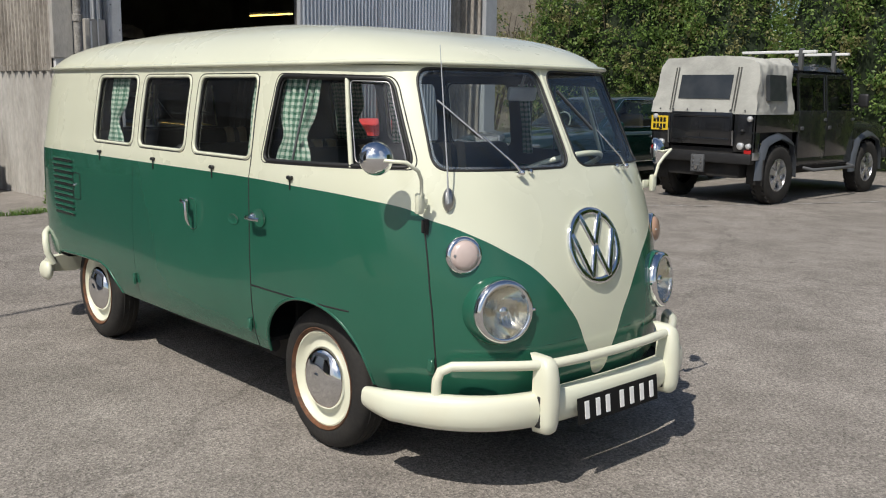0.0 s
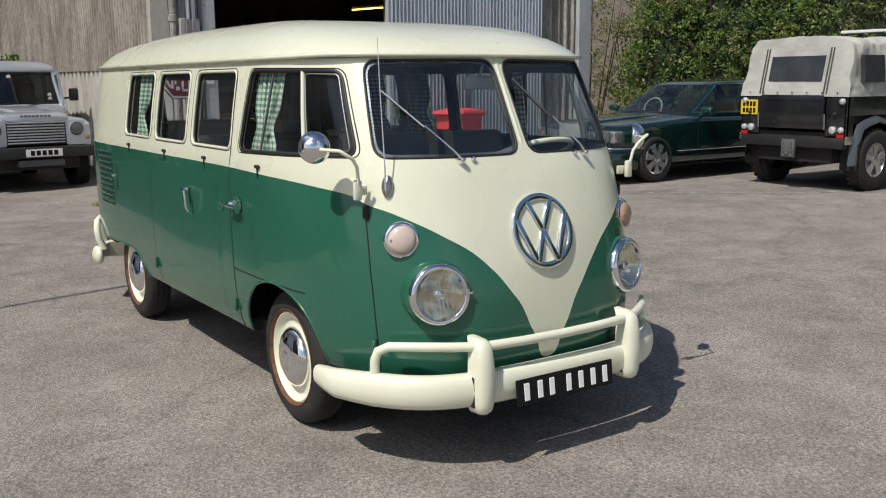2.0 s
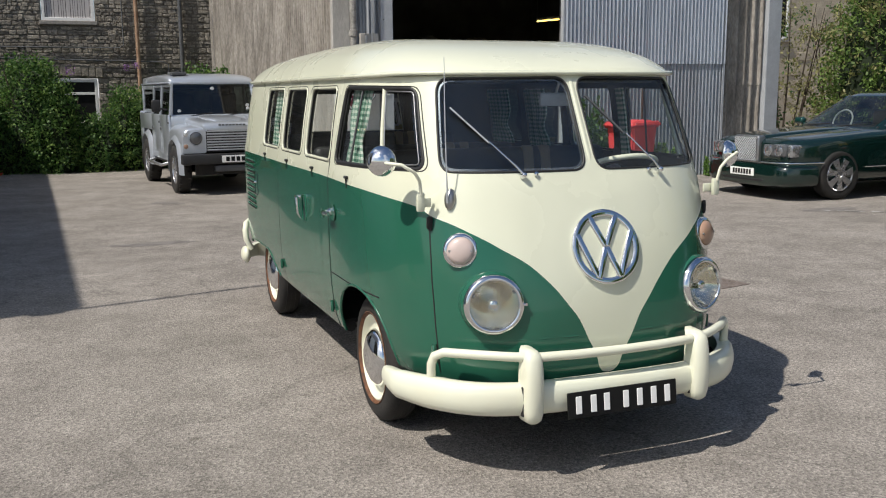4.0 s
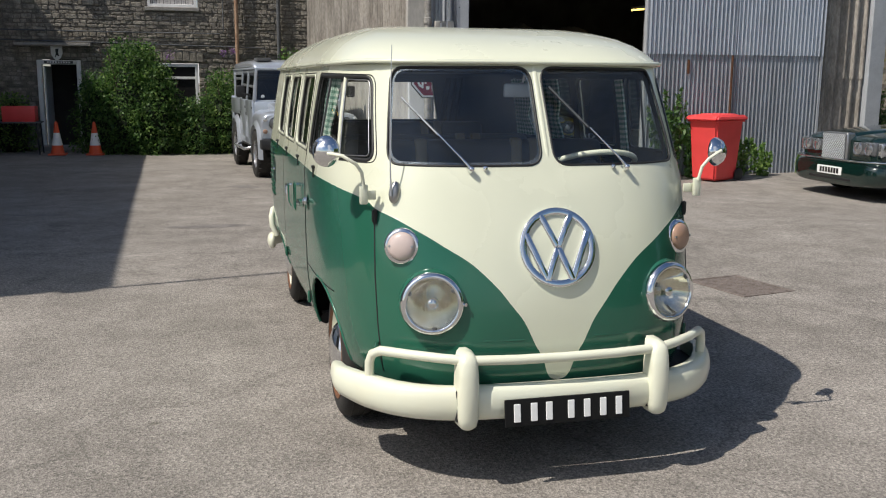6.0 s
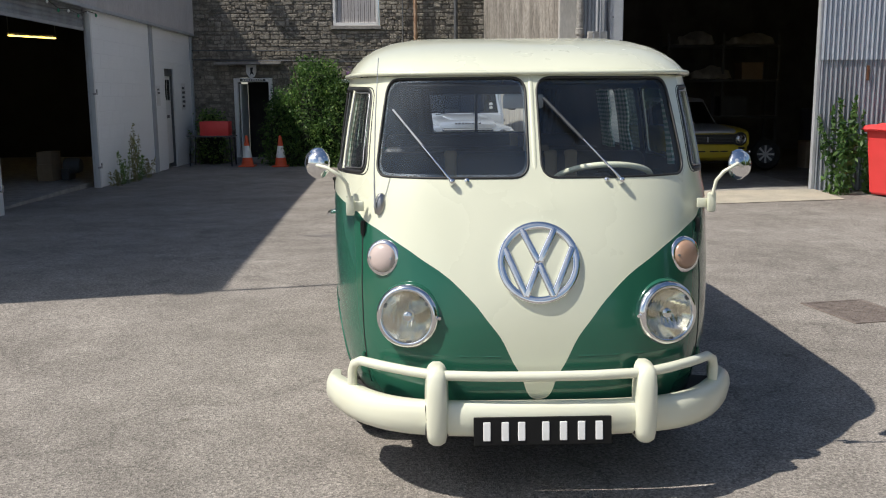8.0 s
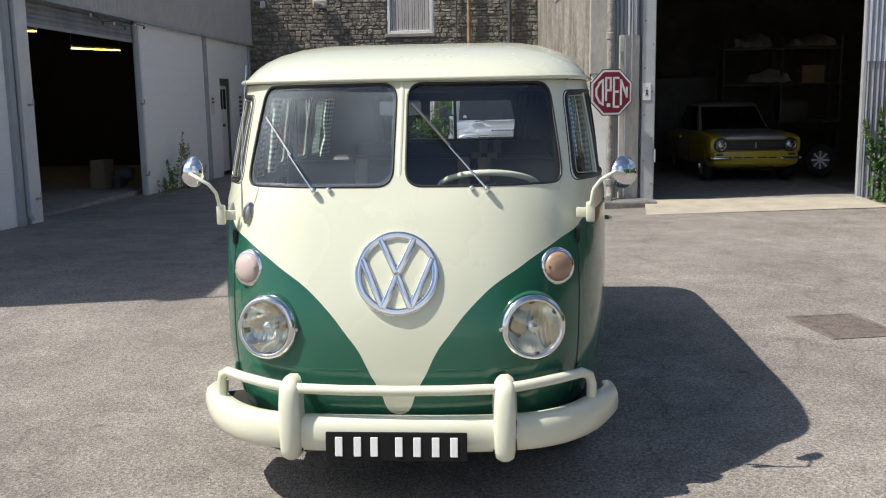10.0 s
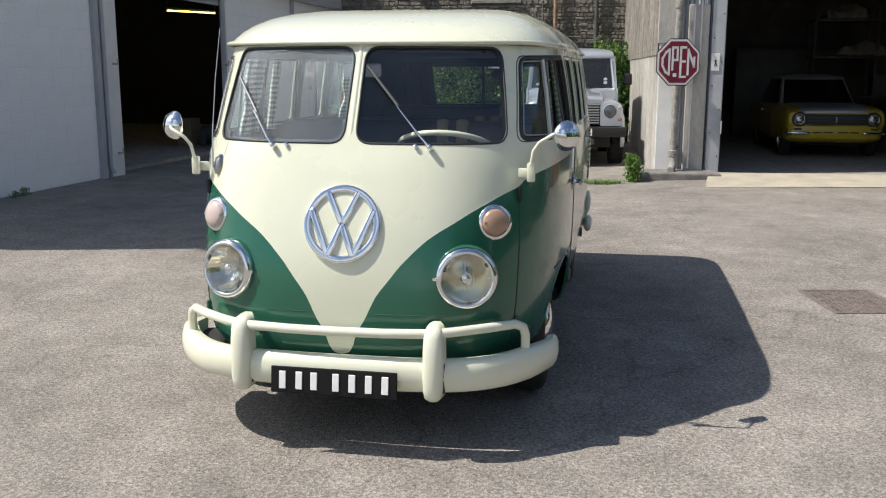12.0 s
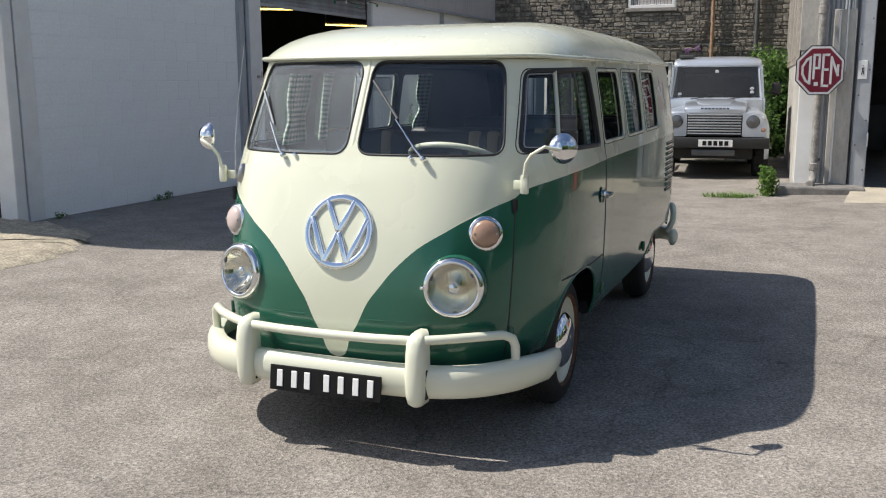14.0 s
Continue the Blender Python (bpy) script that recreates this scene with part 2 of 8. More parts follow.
def tube(bm, pts, r, seg=8, closed=False, cap=True, flat=1.0):
    """A round bar along points; r a number or one per point."""
    pts = [Vector(p) for p in pts]
    n = len(pts)
    rs = r if isinstance(r, (list, tuple)) else [r] * n
    rings, up = [], None
    for i, p in enumerate(pts):
        a = pts[(i - 1) % n] if (closed or i) else p
        b = pts[(i + 1) % n] if (closed or i < n - 1) else p
        d = (b - a).normalized()
        if up is None:
            up = Vector((0, 0, 1)) if abs(d.z) < .9 else Vector((0, 1, 0))
        sx = d.cross(up).normalized()
        up = sx.cross(d).normalized()
        rings.append([bm.verts.new(p + rs[i] * (math.cos(2 * math.pi * k / seg) * sx + flat * math.sin(2 * math.pi * k / seg) * up)) for k in range(seg)])
    for i in range(n if closed else n - 1):
        q, w = rings[i], rings[(i + 1) % n]
        for k in range(seg):
            bm.faces.new((q[k], q[(k + 1) % seg], w[(k + 1) % seg], w[k]))
    if cap and not closed:
        bm.faces.new(rings[0][::-1])
        bm.faces.new(rings[-1])
    return bm


def cyl(bm, p0, p1, r, seg=16, r2=None):
    return tube(bm, [p0, p1], [r, r if r2 is None else r2], seg)


def lathe(bm, profile, m=None, seg=32, scale=(1, 1)):
    """Turn a profile of (radius, height) about the local z axis."""
    m = m or Matrix()
    rings = []
    for r, h in profile:
        if r < 1e-5:
            rings.append([bm.verts.new(m @ Vector((0, 0, h)))])
        else:
            rings.append([bm.verts.new(m @ Vector((r * scale[0] * math.cos(2 * math.pi * k / seg), r * scale[1] * math.sin(2 * math.pi * k / seg), h))) for k in range(seg)])
    for q, w in zip(rings, rings[1:]):
        for k in range(seg):
            f = [q[k % len(q)], q[(k + 1) % len(q)], w[(k + 1) % len(w)], w[k % len(w)]]
            f = list(dict.fromkeys(f))
            if len(f) > 2:
                bm.faces.new(f)
    return bm


def prism(bm, poly, depth, m=None, bevel=0.0):
    """A flat polygon in local x, y pushed out along z by depth."""
    m = m or Matrix()
    a = [bm.verts.new(m @ Vector((x, y, 0))) for x, y in poly]
    b = [bm.verts.new(m @ Vector((x, y, depth))) for x, y in poly]
    n = len(poly)
    fs = [bm.faces.new(a[::-1]), bm.faces.new(b)]
    for i in range(n):
        fs.append(bm.faces.new((a[i], a[(i + 1) % n], b[(i + 1) % n], b[i])))
    if bevel:
        es = [e for e in fs[1].edges] + [e for e in fs[0].edges]
        bmesh.ops.bevel(bm, geom=es, offset=bevel, segments=2, affect="EDGES")
    return bm


def round_poly(pts, r, seg=5):
    """A polygon with rounded corners."""
    out, n = [], len(pts)
    for i in range(n):
        p, a, b = Vector(pts[i]), Vector(pts[i - 1]), Vector(pts[(i + 1) % n])
        u, v = (a - p), (b - p)
        q = min(r, u.length * .45, v.length * .45)
        s, e = p + u.normalized() * q, p + v.normalized() * q
        for k in range(seg + 1):
            t = k / seg
            out.append(tuple((1 - t) ** 2 * s + 2 * t * (1 - t) * p + t * t * e))
    return out


def sheet(bm, p, du, dv, nu, nv, f):
    """A grid from p along du, dv; f(u, v) gives the push along the normal."""
    p, du, dv = Vector(p), Vector(du), Vector(dv)
    nrm = du.cross(dv).normalized()
    g = [[bm.verts.new(p + du * (i / nu) + dv * (j / nv) + nrm * f(i / nu, j / nv)) for j in range(nv + 1)] for i in range(nu + 1)]
    for i in range(nu):
        for j in range(nv):
            bm.faces.new((g[i][j], g[i + 1][j], g[i + 1][j + 1], g[i][j + 1]))
    return bm


def tops():
    """Names of the things that stand by themselves so far."""
    return {o.name for o in scene.objects if o.parent is None}


def place(m, before):
    """Set down every thing built since `before` by the matrix m."""
    for o in scene.objects:
        if o.parent is None and o.name not in before and o.type in {"MESH", "EMPTY"}:
            o.matrix_world = m @ o.matrix_world


# building plots, worked out side by side in round numbers and set down here
SHED = Matrix(((.96, 0, 0, 2.56 - 2.6 * .96), (0, 1, 0, -.2), (0, 0, 1.02, 0), (0, 0, 0, 1)))
HOUSE = Matrix(((1, 0, 0, .03), (0, 1, 0, .65), (0, 0, 1.03, 0), (0, 0, 0, 1)))
FAR_SIDE = Matrix.Translation((.4, .3, 0))


def corrugated(bm, x0, x1, y, z0, z1, pitch, depth, square=0.0):
    """Vertical corrugated sheet facing -y."""
    n = max(int((x1 - x0) / pitch * 8), 8)
    cols = []
    for i in range(n + 1):
        x = x0 + (x1 - x0) * i / n
        w = math.sin(2 * math.pi * (x - x0) / pitch)
        if square:
            w = max(-1, min(1, w * square))
        cols.append((bm.verts.new((x, y + depth * w / 2, z0)), bm.verts.new((x, y + depth * w / 2, z1))))
    for a, b in zip(cols, cols[1:]):
        bm.faces.new((a[0], b[0], b[1], a[1]))
    return bm


# ---- ground ----
def soft(v):
    """A ramp that starts softly at zero."""
    return .5 * (v + math.sqrt(v * v + .8)) - .447


def gz(x, y):
    """Height of the yard: it falls a little to the back and rises to both sides."""
    k = min(max((2.6 - x) / 2.2, 0), 1)
    q = min(max((y - 7) / 2.5, 0), 1)
    return (.004 + .008 * q * q * (3 - 2 * q)) * max(soft(min(x, 14) - 1.6), 0) + .011 * max(soft(-max(x, -9) - 2), 0) - .0105 * max(soft(min(y, 22) - 3), 0) * k * k * (3 - 2 * k)


def asphalt_material():
    m = bpy.data.materials.new("worn_asphalt")
    m.use_nodes = True
    nt = m.node_tree
    b = nt.nodes["Principled BSDF"]
    N, L = nt.nodes.new, nt.links.new
    tc = N("ShaderNodeTexCoord")

    def noise_node(scale, detail=5, rough=.6):
        n = N("ShaderNodeTexNoise")
        n.inputs["Scale"].default_value, n.inputs["Detail"].default_value, n.inputs["Roughness"].default_value = scale, detail, rough
        L(tc.outputs["Object"], n.inputs["Vector"])
        return n

    def ramp(src, a, b_, c0, c1):
        r = N("ShaderNodeValToRGB")
        r.color_ramp.elements[0].position, r.color_ramp.elements[1].position = a, b_
        r.color_ramp.elements[0].color, r.color_ramp.elements[1].color = (*c0, 1), (*c1, 1)
        L(src, r.inputs["Fac"])
        return r

    def mult(a, c):
        x = N("ShaderNodeMix")
        x.data_type, x.blend_type = "RGBA", "MULTIPLY"
        x.inputs[0].default_value = 1
        L(a, x.inputs[6])
        L(c, x.inputs[7])
        return x.outputs[2]

    broad = ramp(noise_node(.8, 7, .66).outputs["Fac"], .32, .68, (.212, .193, .172), (.310, .283, .256))
    blot = ramp(noise_node(3.2, 5).outputs["Fac"], .32, .66, (.88, .88, .88), (1.05, 1.05, 1.05))
    vo = N("ShaderNodeTexVoronoi")
    vo.inputs["Scale"].default_value = 120
    L(tc.outputs["Object"], vo.inputs["Vector"])
    speck = ramp(vo.outputs["Color"], .1, .9, (.62, .62, .62), (1.36, 1.35, 1.33))
    fine = ramp(noise_node(55, 4).outputs["Fac"], .33, .67, (.68, .68, .68), (1.28, 1.28, 1.28))
    # hairline cracks
    wc = N("ShaderNodeTexVoronoi")
    wc.feature = "DISTANCE_TO_EDGE"
    wc.inputs["Scale"].default_value = .33
    mixv = N("ShaderNodeVectorMath")
    nv = noise_node(1.3, 6)
    sc = N("ShaderNodeVectorMath")
    sc.operation = "SCALE"
    sc.inputs["Scale"].default_value = .9
    L(nv.outputs["Color"], sc.inputs[0])
    L(tc.outputs["Object"], mixv.inputs[0])
    L(sc.outputs[0], mixv.inputs[1])
    L(mixv.outputs[0], wc.inputs["Vector"])
    crack = ramp(wc.outputs["Distance"], .0, .006, (.74, .74, .74), (1, 1, 1))
    # dark chippings worn proud of the binder
    chip = N("ShaderNodeTexVoronoi")
    chip.inputs["Scale"].default_value = 34
    L(tc.outputs["Object"], chip.inputs["Vector"])
    dots = ramp(chip.outputs["Distance"], .10, .20, (.62, .61, .6), (1, 1, 1))
    # oil drips
    od = N("ShaderNodeTexVoronoi")
    od.inputs["Scale"].default_value = 1.1
    L(tc.outputs["Object"], od.inputs["Vector"])
    drip = ramp(od.outputs["Distance"], .015, .045, (.55, .53, .5), (1, 1, 1))
    col = mult(mult(mult(mult(mult(broad.outputs[0], blot.outputs[0]), speck.outputs[0]), fine.outputs[0]), crack.outputs[0]), mult(drip.outputs[0], dots.outputs[0]))
    L(col, b.inputs["Base Color"])
    b.inputs["Roughness"].default_value = .88
    b.inputs["Specular IOR Level"].default_value = .3
    bp = N("ShaderNodeBump")
    bp.inputs["Strength"].default_value, bp.inputs["Distance"].default_value = .55, .006
    L(vo.outputs["Distance"], bp.inputs["Height"])
    L(bp.outputs["Normal"], b.inputs["Normal"])
    return m


ASPHALT = asphalt_material()
bm = B()
lines = sorted({round(v, 3) for v in [-400, -120, -50, -25, -14] + list(np.arange(-9, 16.01, .5)) + [20, 30, 60, 140, 400]})
g = {}
for x in lines:
    for y in lines:
        g[x, y] = bm.verts.new((x, y, gz(x, y)))
for xa, xb in zip(lines, lines[1:]):
    for ya, yb in zip(lines, lines[1:]):
        bm.faces.new((g[xa, ya], g[xb, ya], g[xb, yb], g[xa, yb]))
ground = tagged(part("ground", bm, ASPHALT, smooth=60), "worn grey tarmac yard with fine cracks and oil spots", "ground", kind="structure")


def patch(name, pts, lift, mat, label, seed=1, wob=.08):
    """A thin irregular layer lying on the yard."""
    rnd = random.Random(seed)
    bm = B()
    out = []
    n = len(pts)
    for i in range(n):
        a, b = Vector(pts[i]), Vector(pts[(i + 1) % n])
        k = max(int((b - a).length / .12), 1)
        for j in range(k):
            p = a.lerp(b, j / k) + Vector((rnd.uniform(-wob, wob), rnd.uniform(-wob, wob)))
            out.append(p)
    c = sum(out, Vector((0, 0))) / len(out)
    rings = []
    for f, h in ((1, .002), (.93, lift), (.6, lift * 1.1), (.25, lift * 1.05)):
        ring = []
        for p in out:
            q = c + (p - c) * f
            ring.append(bm.verts.new((q.x, q.y, gz(q.x, q.y) + h + (rnd.uniform(-.2, .2) * lift if f < 1 else 0))))
        rings.append(ring)
    for q, w in zip(rings, rings[1:]):
        for i in range(len(out)):
            bm.faces.new((q[i], q[(i + 1) % len(out)], w[(i + 1) % len(out)], w[i]))
    bm.faces.new(rings[-1])
    return tagged(part(name, bm, mat, smooth=60), label, name.split("_")[0], kind="structure")


GRAVEL = material("sandy_gravel", (.50, .44, .34), .95, color2=(.30, .26, .2), scale=9, mix=.8, grain=.4, grain_scale=45, bump=.8, bump_scale=70)
STAIN = material("oil_stain", (.14, .128, .116), .75, color2=(.22, .20, .185), scale=7, mix=.9, grain=.25, grain_scale=60)
patch("gravel_bank", [(-7.2, .1), (-4.95, .45), (-4.42, 1.2), (-4.34, 2.0), (-4.6, 2.75), (-5.4, 3.3), (-7.2, 3.5)], .05, GRAVEL, "sandy gravel bank at the foot of the white wall", 3, .09)

# the faint white bay lines beside the dark pickup
LINE_PAINT = material("worn_line_paint", (.42, .41, .39), .8, color2=(.2, .19, .18), scale=14, mix=.9, contrast=(.4, .55), grain=.2)


def bay_line(p, q, w=.07):
    bm = B()
    p, q = Vector(p), Vector(q)
    d = (q - p).normalized()
    s = Vector((-d.y, d.x)) * w / 2
    n = 24
    for i in range(n):
        if (i * 7 + 3) % 5 == 0:
            continue
        a, b = p.lerp(q, i / n), p.lerp(q, (i + .97) / n)
        bm.faces.new([bm.verts.new((c.x, c.y, gz(c.x, c.y) + .006)) for c in (a - s, b - s, b + s, a + s)])
    return tagged(part("bay_line", bm, LINE_PAINT), "worn white parking bay line on tarmac", "line", kind="structure")


for i_, (x_, y_, rx_, ry_) in enumerate(((7.05, 5.2, .42, .16), (-.87, 10.6, .22, .12), (-1.4, 6.25, .5, .14), (-3.3, 7.55, .3, .12), (6.5, 3.65, .16, .05), (-.75, 10.35, .16, .1))):
    patch("oil_stain", [(x_ + rx_ * math.cos(a_), y_ + ry_ * math.sin(a_)) for a_ in np.linspace(0, 6.28, 9)[:-1]], .003, STAIN, "dark oil stain soaked into tarmac", 20 + i_, .04)
bay_line((6.9, 5.15), (8.4, 3.9))
bay_line((8.35, 3.93), (12.9, 1.7))

# ---- manhole ----
MH = material("rusty_cast_iron", (.20, .168, .148), .8, .0, color2=(.12, .095, .082), scale=12, mix=.8, grain=.3)
cover = thing("manhole_cover", "rusty cast-iron chequered drain cover set in tarmac", "cover", pose(2.69, 2.11, gz(2.69, 2.11), 0, 0, 11) @ Matrix.Diagonal((.95, .95, 1, 1)))
cover["kind"] = "structure"
bm = B()
for x0, x1, y0, y1 in ((-.27, .27, -.34, -.31), (-.27, .27, .31, .34), (-.27, -.24, -.31, .31), (.24, .27, -.31, .31)):
    box(bm, x0, x1, y0, y1, -.01, .008, .003, 1)
part("frame", bm, MH, cover)
bm = B()
box(bm, -.235, .235, -.305, .305, -.01, .004)
for i in range(11):
    for j in range(14):
        a = 45 if (i + j) % 2 else -45
        box(bm, -.016, .016, -.004, .004, .004, .0075, m=pose(-.215 + i * .043, -.28 + j * .043, 0, 0, 0, a))
part("plate", bm, MH, cover)

# ---- big shed ----
# front line: y = 10; side wall runs back to the stone house
SHX0, SHH = 1.66, 5.2
built = tops()


def shed_z(x, y=10):
    return gz(x, y) - .02


# left side wall: two tiers of profiled fibre cement
side_d = Vector((1.25 - SHX0, 20.15 - 10, 0))
slen = side_d.length
sm = Matrix.Translation((SHX0, 10, 0)) @ side_d.to_track_quat("X", "Z").to_matrix().to_4x4()


def profile_wall(bm, x0, x1, z0, z1, y, pitch, depth, m):
    """Trapezoid-ribbed sheet in the local x, z plane."""
    n = int((x1 - x0) / pitch)
    pts = []
    for i in range(n + 1):
        a = x0 + i * pitch
        pts += [(a, 0), (a + pitch * .55, 0), (a + pitch * .65, depth), (a + pitch * .9, depth)]
    pts = [(min(x, x1), d) for x, d in pts if x <= x1 + pitch]
    prev = None
    for x, d in pts:
        c = (bm.verts.new(m @ Vector((x, y + d, z0))), bm.verts.new(m @ Vector((x, y + d, z1))))
        if prev and (c[0].co - prev[0].co).length > 1e-4:
            bm.faces.new((prev[0], c[0], c[1], prev[1]))
        prev = c
    return bm


w = thing("wall_shed_side", "ribbed fibre-cement side wall, weathered brown over paler grey", "wall", kind="structure")
part("upper_cladding", profile_wall(B(), 0, slen, 1.72, SHH, .03, .13, .042, sm), FIBRE_CEMENT, w)
part("lower_cladding", profile_wall(B(), 0, slen, -.15, 1.74, 0, .26, .025, sm), FIBRE_LIGHT, w)
bm = B()
box(bm, 0, slen, -.14, -.045, -.2, SHH, m=sm)
part("backing", bm, DARK_METAL, w)
bm = B()
for i in range(int(slen / .26)):
    lathe(bm, [(0, .012), (.008, .01), (.014, 0)], sm @ pose(.1 + i * .26, .064, 1.80, -90, 0, 0), 6)
part("bolts", bm, RUST, w)
bm = B()
box(bm, 3.6, 5.2, .03, .1, 3.4, 3.75, .01, m=sm)
part("vent", bm, GREY_METAL, w)

# front corner
c = thing("wall_shed_corner", "grey flashing and ribbed panel beside the shed doorway", "wall", kind="structure")
bm = B()
box(bm, 1.62, 1.90, 9.88, 10.0, 1.88, SHH, .01)
part("corner_flashing", bm, FIBRE_LIGHT, c)
bm = B()
box(bm, 1.65, 1.90, 9.91, 10.0, shed_z(1.8) + .02, 1.90, .01)
part("corner_panel", bm, WHITE_PAINT, c)
part("ribbed_panel", corrugated(B(), 1.89, 2.42, 9.97, shed_z(2) + .02, SHH, .12, .04, 1.5), GALV_OLD, c)
bm = B()
tube(bm, [(2.21, 9.90, SHH), (2.21, 9.90, 2.4), (2.21, 9.90, .25), (2.2, 9.86, .08)], .018, 10)
part("conduit", bm, GREY_METAL, c)
bm = B()
tube(bm, [(2.29, 9.92, SHH), (2.29, 9.92, .1)], .011, 8)
part("thin_conduit", bm, WHITE_PAINT, c)
bm = B()
box(bm, 2.06, 2.36, 9.855, 9.95, shed_z(2.2) + .1, 2.41, .01)
part("cover_panel", bm, FIBRE_LIGHT, c, "pale cover panel over the conduits")
bm = B()
tube(bm, [(2.14, 9.835, 2.38), (2.14, 9.835, .12)], .014, 8)
tube(bm, [(2.24, 9.83, SHH), (2.24, 9.83, 1.6)], .012, 8)
part("white_conduit", bm, WHITE_PAINT, c, smooth=60)
# door frame post
p = thing("door_post", "tall pale grey steel door post with rivets", "post", kind="structure")
bm = B()
box(bm, 2.40, 2.60, 9.84, 10.02, shed_z(2.5) + .05, SHH, .012)
part("post", bm, GREY_METAL, p)
bm = B()
for i in range(14):
    lathe(bm, [(0, .006), (.009, .004), (.012, 0)], pose(2.44 if i % 2 else 2.56, 9.838, .3 + i * .33, 90, 0, 0), 6)
part("rivets", bm, DARK_METAL, p)
bm = B()
box(bm, 2.585, 2.6, 9.70, 9.84, .62, .80, .004)
part("latch_plate", bm, GREY_METAL, p)
# pedestrian notice on the post
n = thing("notice", "small white notice with a walking figure mark", "notice")
bm = B()
box(bm, 2.41, 2.53, 9.828, 9.838, 1.50, 1.74, .003)
part("board", bm, WHITE_PAINT, n)
bm = B()
for x0, z0, x1, z1, r in ((2.47, 1.67, 2.475, 1.675, .012), (2.468, 1.65, 2.473, 1.61, .009), (2.473, 1.61, 2.455, 1.56, .006), (2.473, 1.61, 2.49, 1.56, .006), (2.455, 1.63, 2.49, 1.64, .005)):
    tube(bm, [(x0, 9.827, z0), (x1, 9.827, z1)], r, 6)
part("pictogram", bm, BLACK_PLASTIC, n)

# drainpipe in front of the corner, with the sign on it
dp = thing("drainpipe", "mottled grey cast drainpipe with a curved shoe", "pipe", kind="structure")
PIPE_GREY = material("lichened_pipe", (.36, .34, .31), .85, color2=(.2, .19, .17), scale=12, mix=.9, grain=.3, bump=.3)
gp = gz(1.91, 9.62)
bm = B()
tube(bm, [(1.91, 9.74, SHH), (1.91, 9.74, 1.2), (1.91, 9.74, gp + .30), (1.91, 9.70, gp + .2), (1.89, 9.60, gp + .13), (1.87, 9.52, gp + .12)], .052, 16)
part("pipe", bm, PIPE_GREY, dp)
bm = B()
for z in (gp + .30, 2.35, 3.9):
    lathe(bm, [(.052, 0), (.066, .01), (.066, .09), (.052, .1)], pose(1.91, 9.74, z), 16)
part("collar", bm, PIPE_GREY, dp)
bm = B()
box(bm, 1.9, 1.99, 9.78, 9.9, gp + .42, gp + .46, .006)
part("bracket", bm, DARK_METAL, dp)

SIGN_RED = material("sign_red", (.20, .009, .03), .45, color2=(.24, .014, .036), scale=9, mix=.5)
sg = thing("open_sign", "octagonal dark red sign reading OPEN with white letters", "sign")
sgm = pose(1.908, 9.60, 1.615, 90, 0, 12)
r8 = .335
octo = [(r8 * math.cos(math.pi * (k + .5) / 4), r8 * math.sin(math.pi * (k + .5) / 4)) for k in range(8)]
part("backing", prism(B(), [(x * 1.04, y * 1.04) for x, y in octo], .02, sgm, .003), BLACK_PLASTIC, sg)
part("border", prism(B(), octo, .006, sgm @ pose(0, 0, .019)), WHITE_TEXT, sg)
part("face", prism(B(), [(x * .91, y * .91) for x, y in octo], .004, sgm @ pose(0, 0, .0245)), SIGN_RED, sg)


def stroke(bm, pts, wdt, m, depth=.004):
    """Flat letter strokes along points in local x, y."""
    for (ax, ay), (bx, by) in zip(pts, pts[1:]):
        d = math.hypot(bx - ax, by - ay)
        a = math.degrees(math.atan2(by - ay, bx - ax))
        box(bm, -wdt / 2, d + wdt / 2, -wdt / 2, wdt / 2, 0, depth, m=m @ pose(ax, ay, 0, 0, 0, a))


lm = sgm @ pose(0, 0, .0286)
LET = {"O": [[(-.235, -.045), (-.235, .05), (-.185, .135), (-.135, .17), (-.135, -.165), (-.185, -.135), (-.235, -.045)]],
       "P": [[(-.085, -.10), (-.085, .20), (-.015, .20), (-.015, .03), (-.085, .03)]],
       "E": [[(.105, .20), (.035, .20), (.035, -.20), (.105, -.20)], [(.035, .01), (.095, .01)]],
       "N": [[(.145, -.165), (.145, .165), (.235, -.06), (.235, .06)]]}
for ch, runs in LET.items():
    bm = B()
    for run in runs:
        stroke(bm, run, .031, lm)
    part("letter", bm, WHITE_TEXT, sg)
bm = B()
box(bm, -.075, -.02, -.20, -.15, 0, .004, m=lm)
part("letter_block", bm, WHITE_TEXT, sg)
for zz in (-.12, .12):
    bm = B()
    box(bm, -.09, .09, -.02, .02, -.085, -.0, m=sgm @ pose(0, zz, 0))
    part("clamp", bm, GREY_METAL, sg)

KERB_DARK = material("dark_kerb_stone", (.24, .225, .205), .92, color2=(.12, .115, .11), scale=7, mix=.8, grain=.3, bump=.5)
# kerb island by the corner, and the threshold ramp
k = thing("kerb_block", "worn stone kerb block at the shed corner", "kerb", kind="structure")
bm = B()
box(bm, 1.42, 2.60, 9.4, 9.95, gz(2, 9.2) - .05, gz(2, 9.2) + .10, .03, 3, m=Matrix.Translation((0, 0, 0)))
part("block", bm, KERB_DARK, k)
bm = B()
vs = [bm.verts.new(v) for v in ((2.3, 8.55, gz(2.3, 8.55) + .004), (5.75, 8.85, gz(5.75, 8.85) + .004), (5.66, 9.72, gz(5.66, 9.7) + .055), (2.45, 9.75, gz(2.45, 9.75) + .07))]
bm.faces.new((vs[0], vs[1], vs[2], vs[3]))
thr = tagged(part("threshold", bm, CONCRETE), "pale sandy concrete ramp at the shed doorway", "ramp", kind="structure")
bm = B()
box(bm, 1.8, 10.3, 9.74, 19.8, -.25, .045)
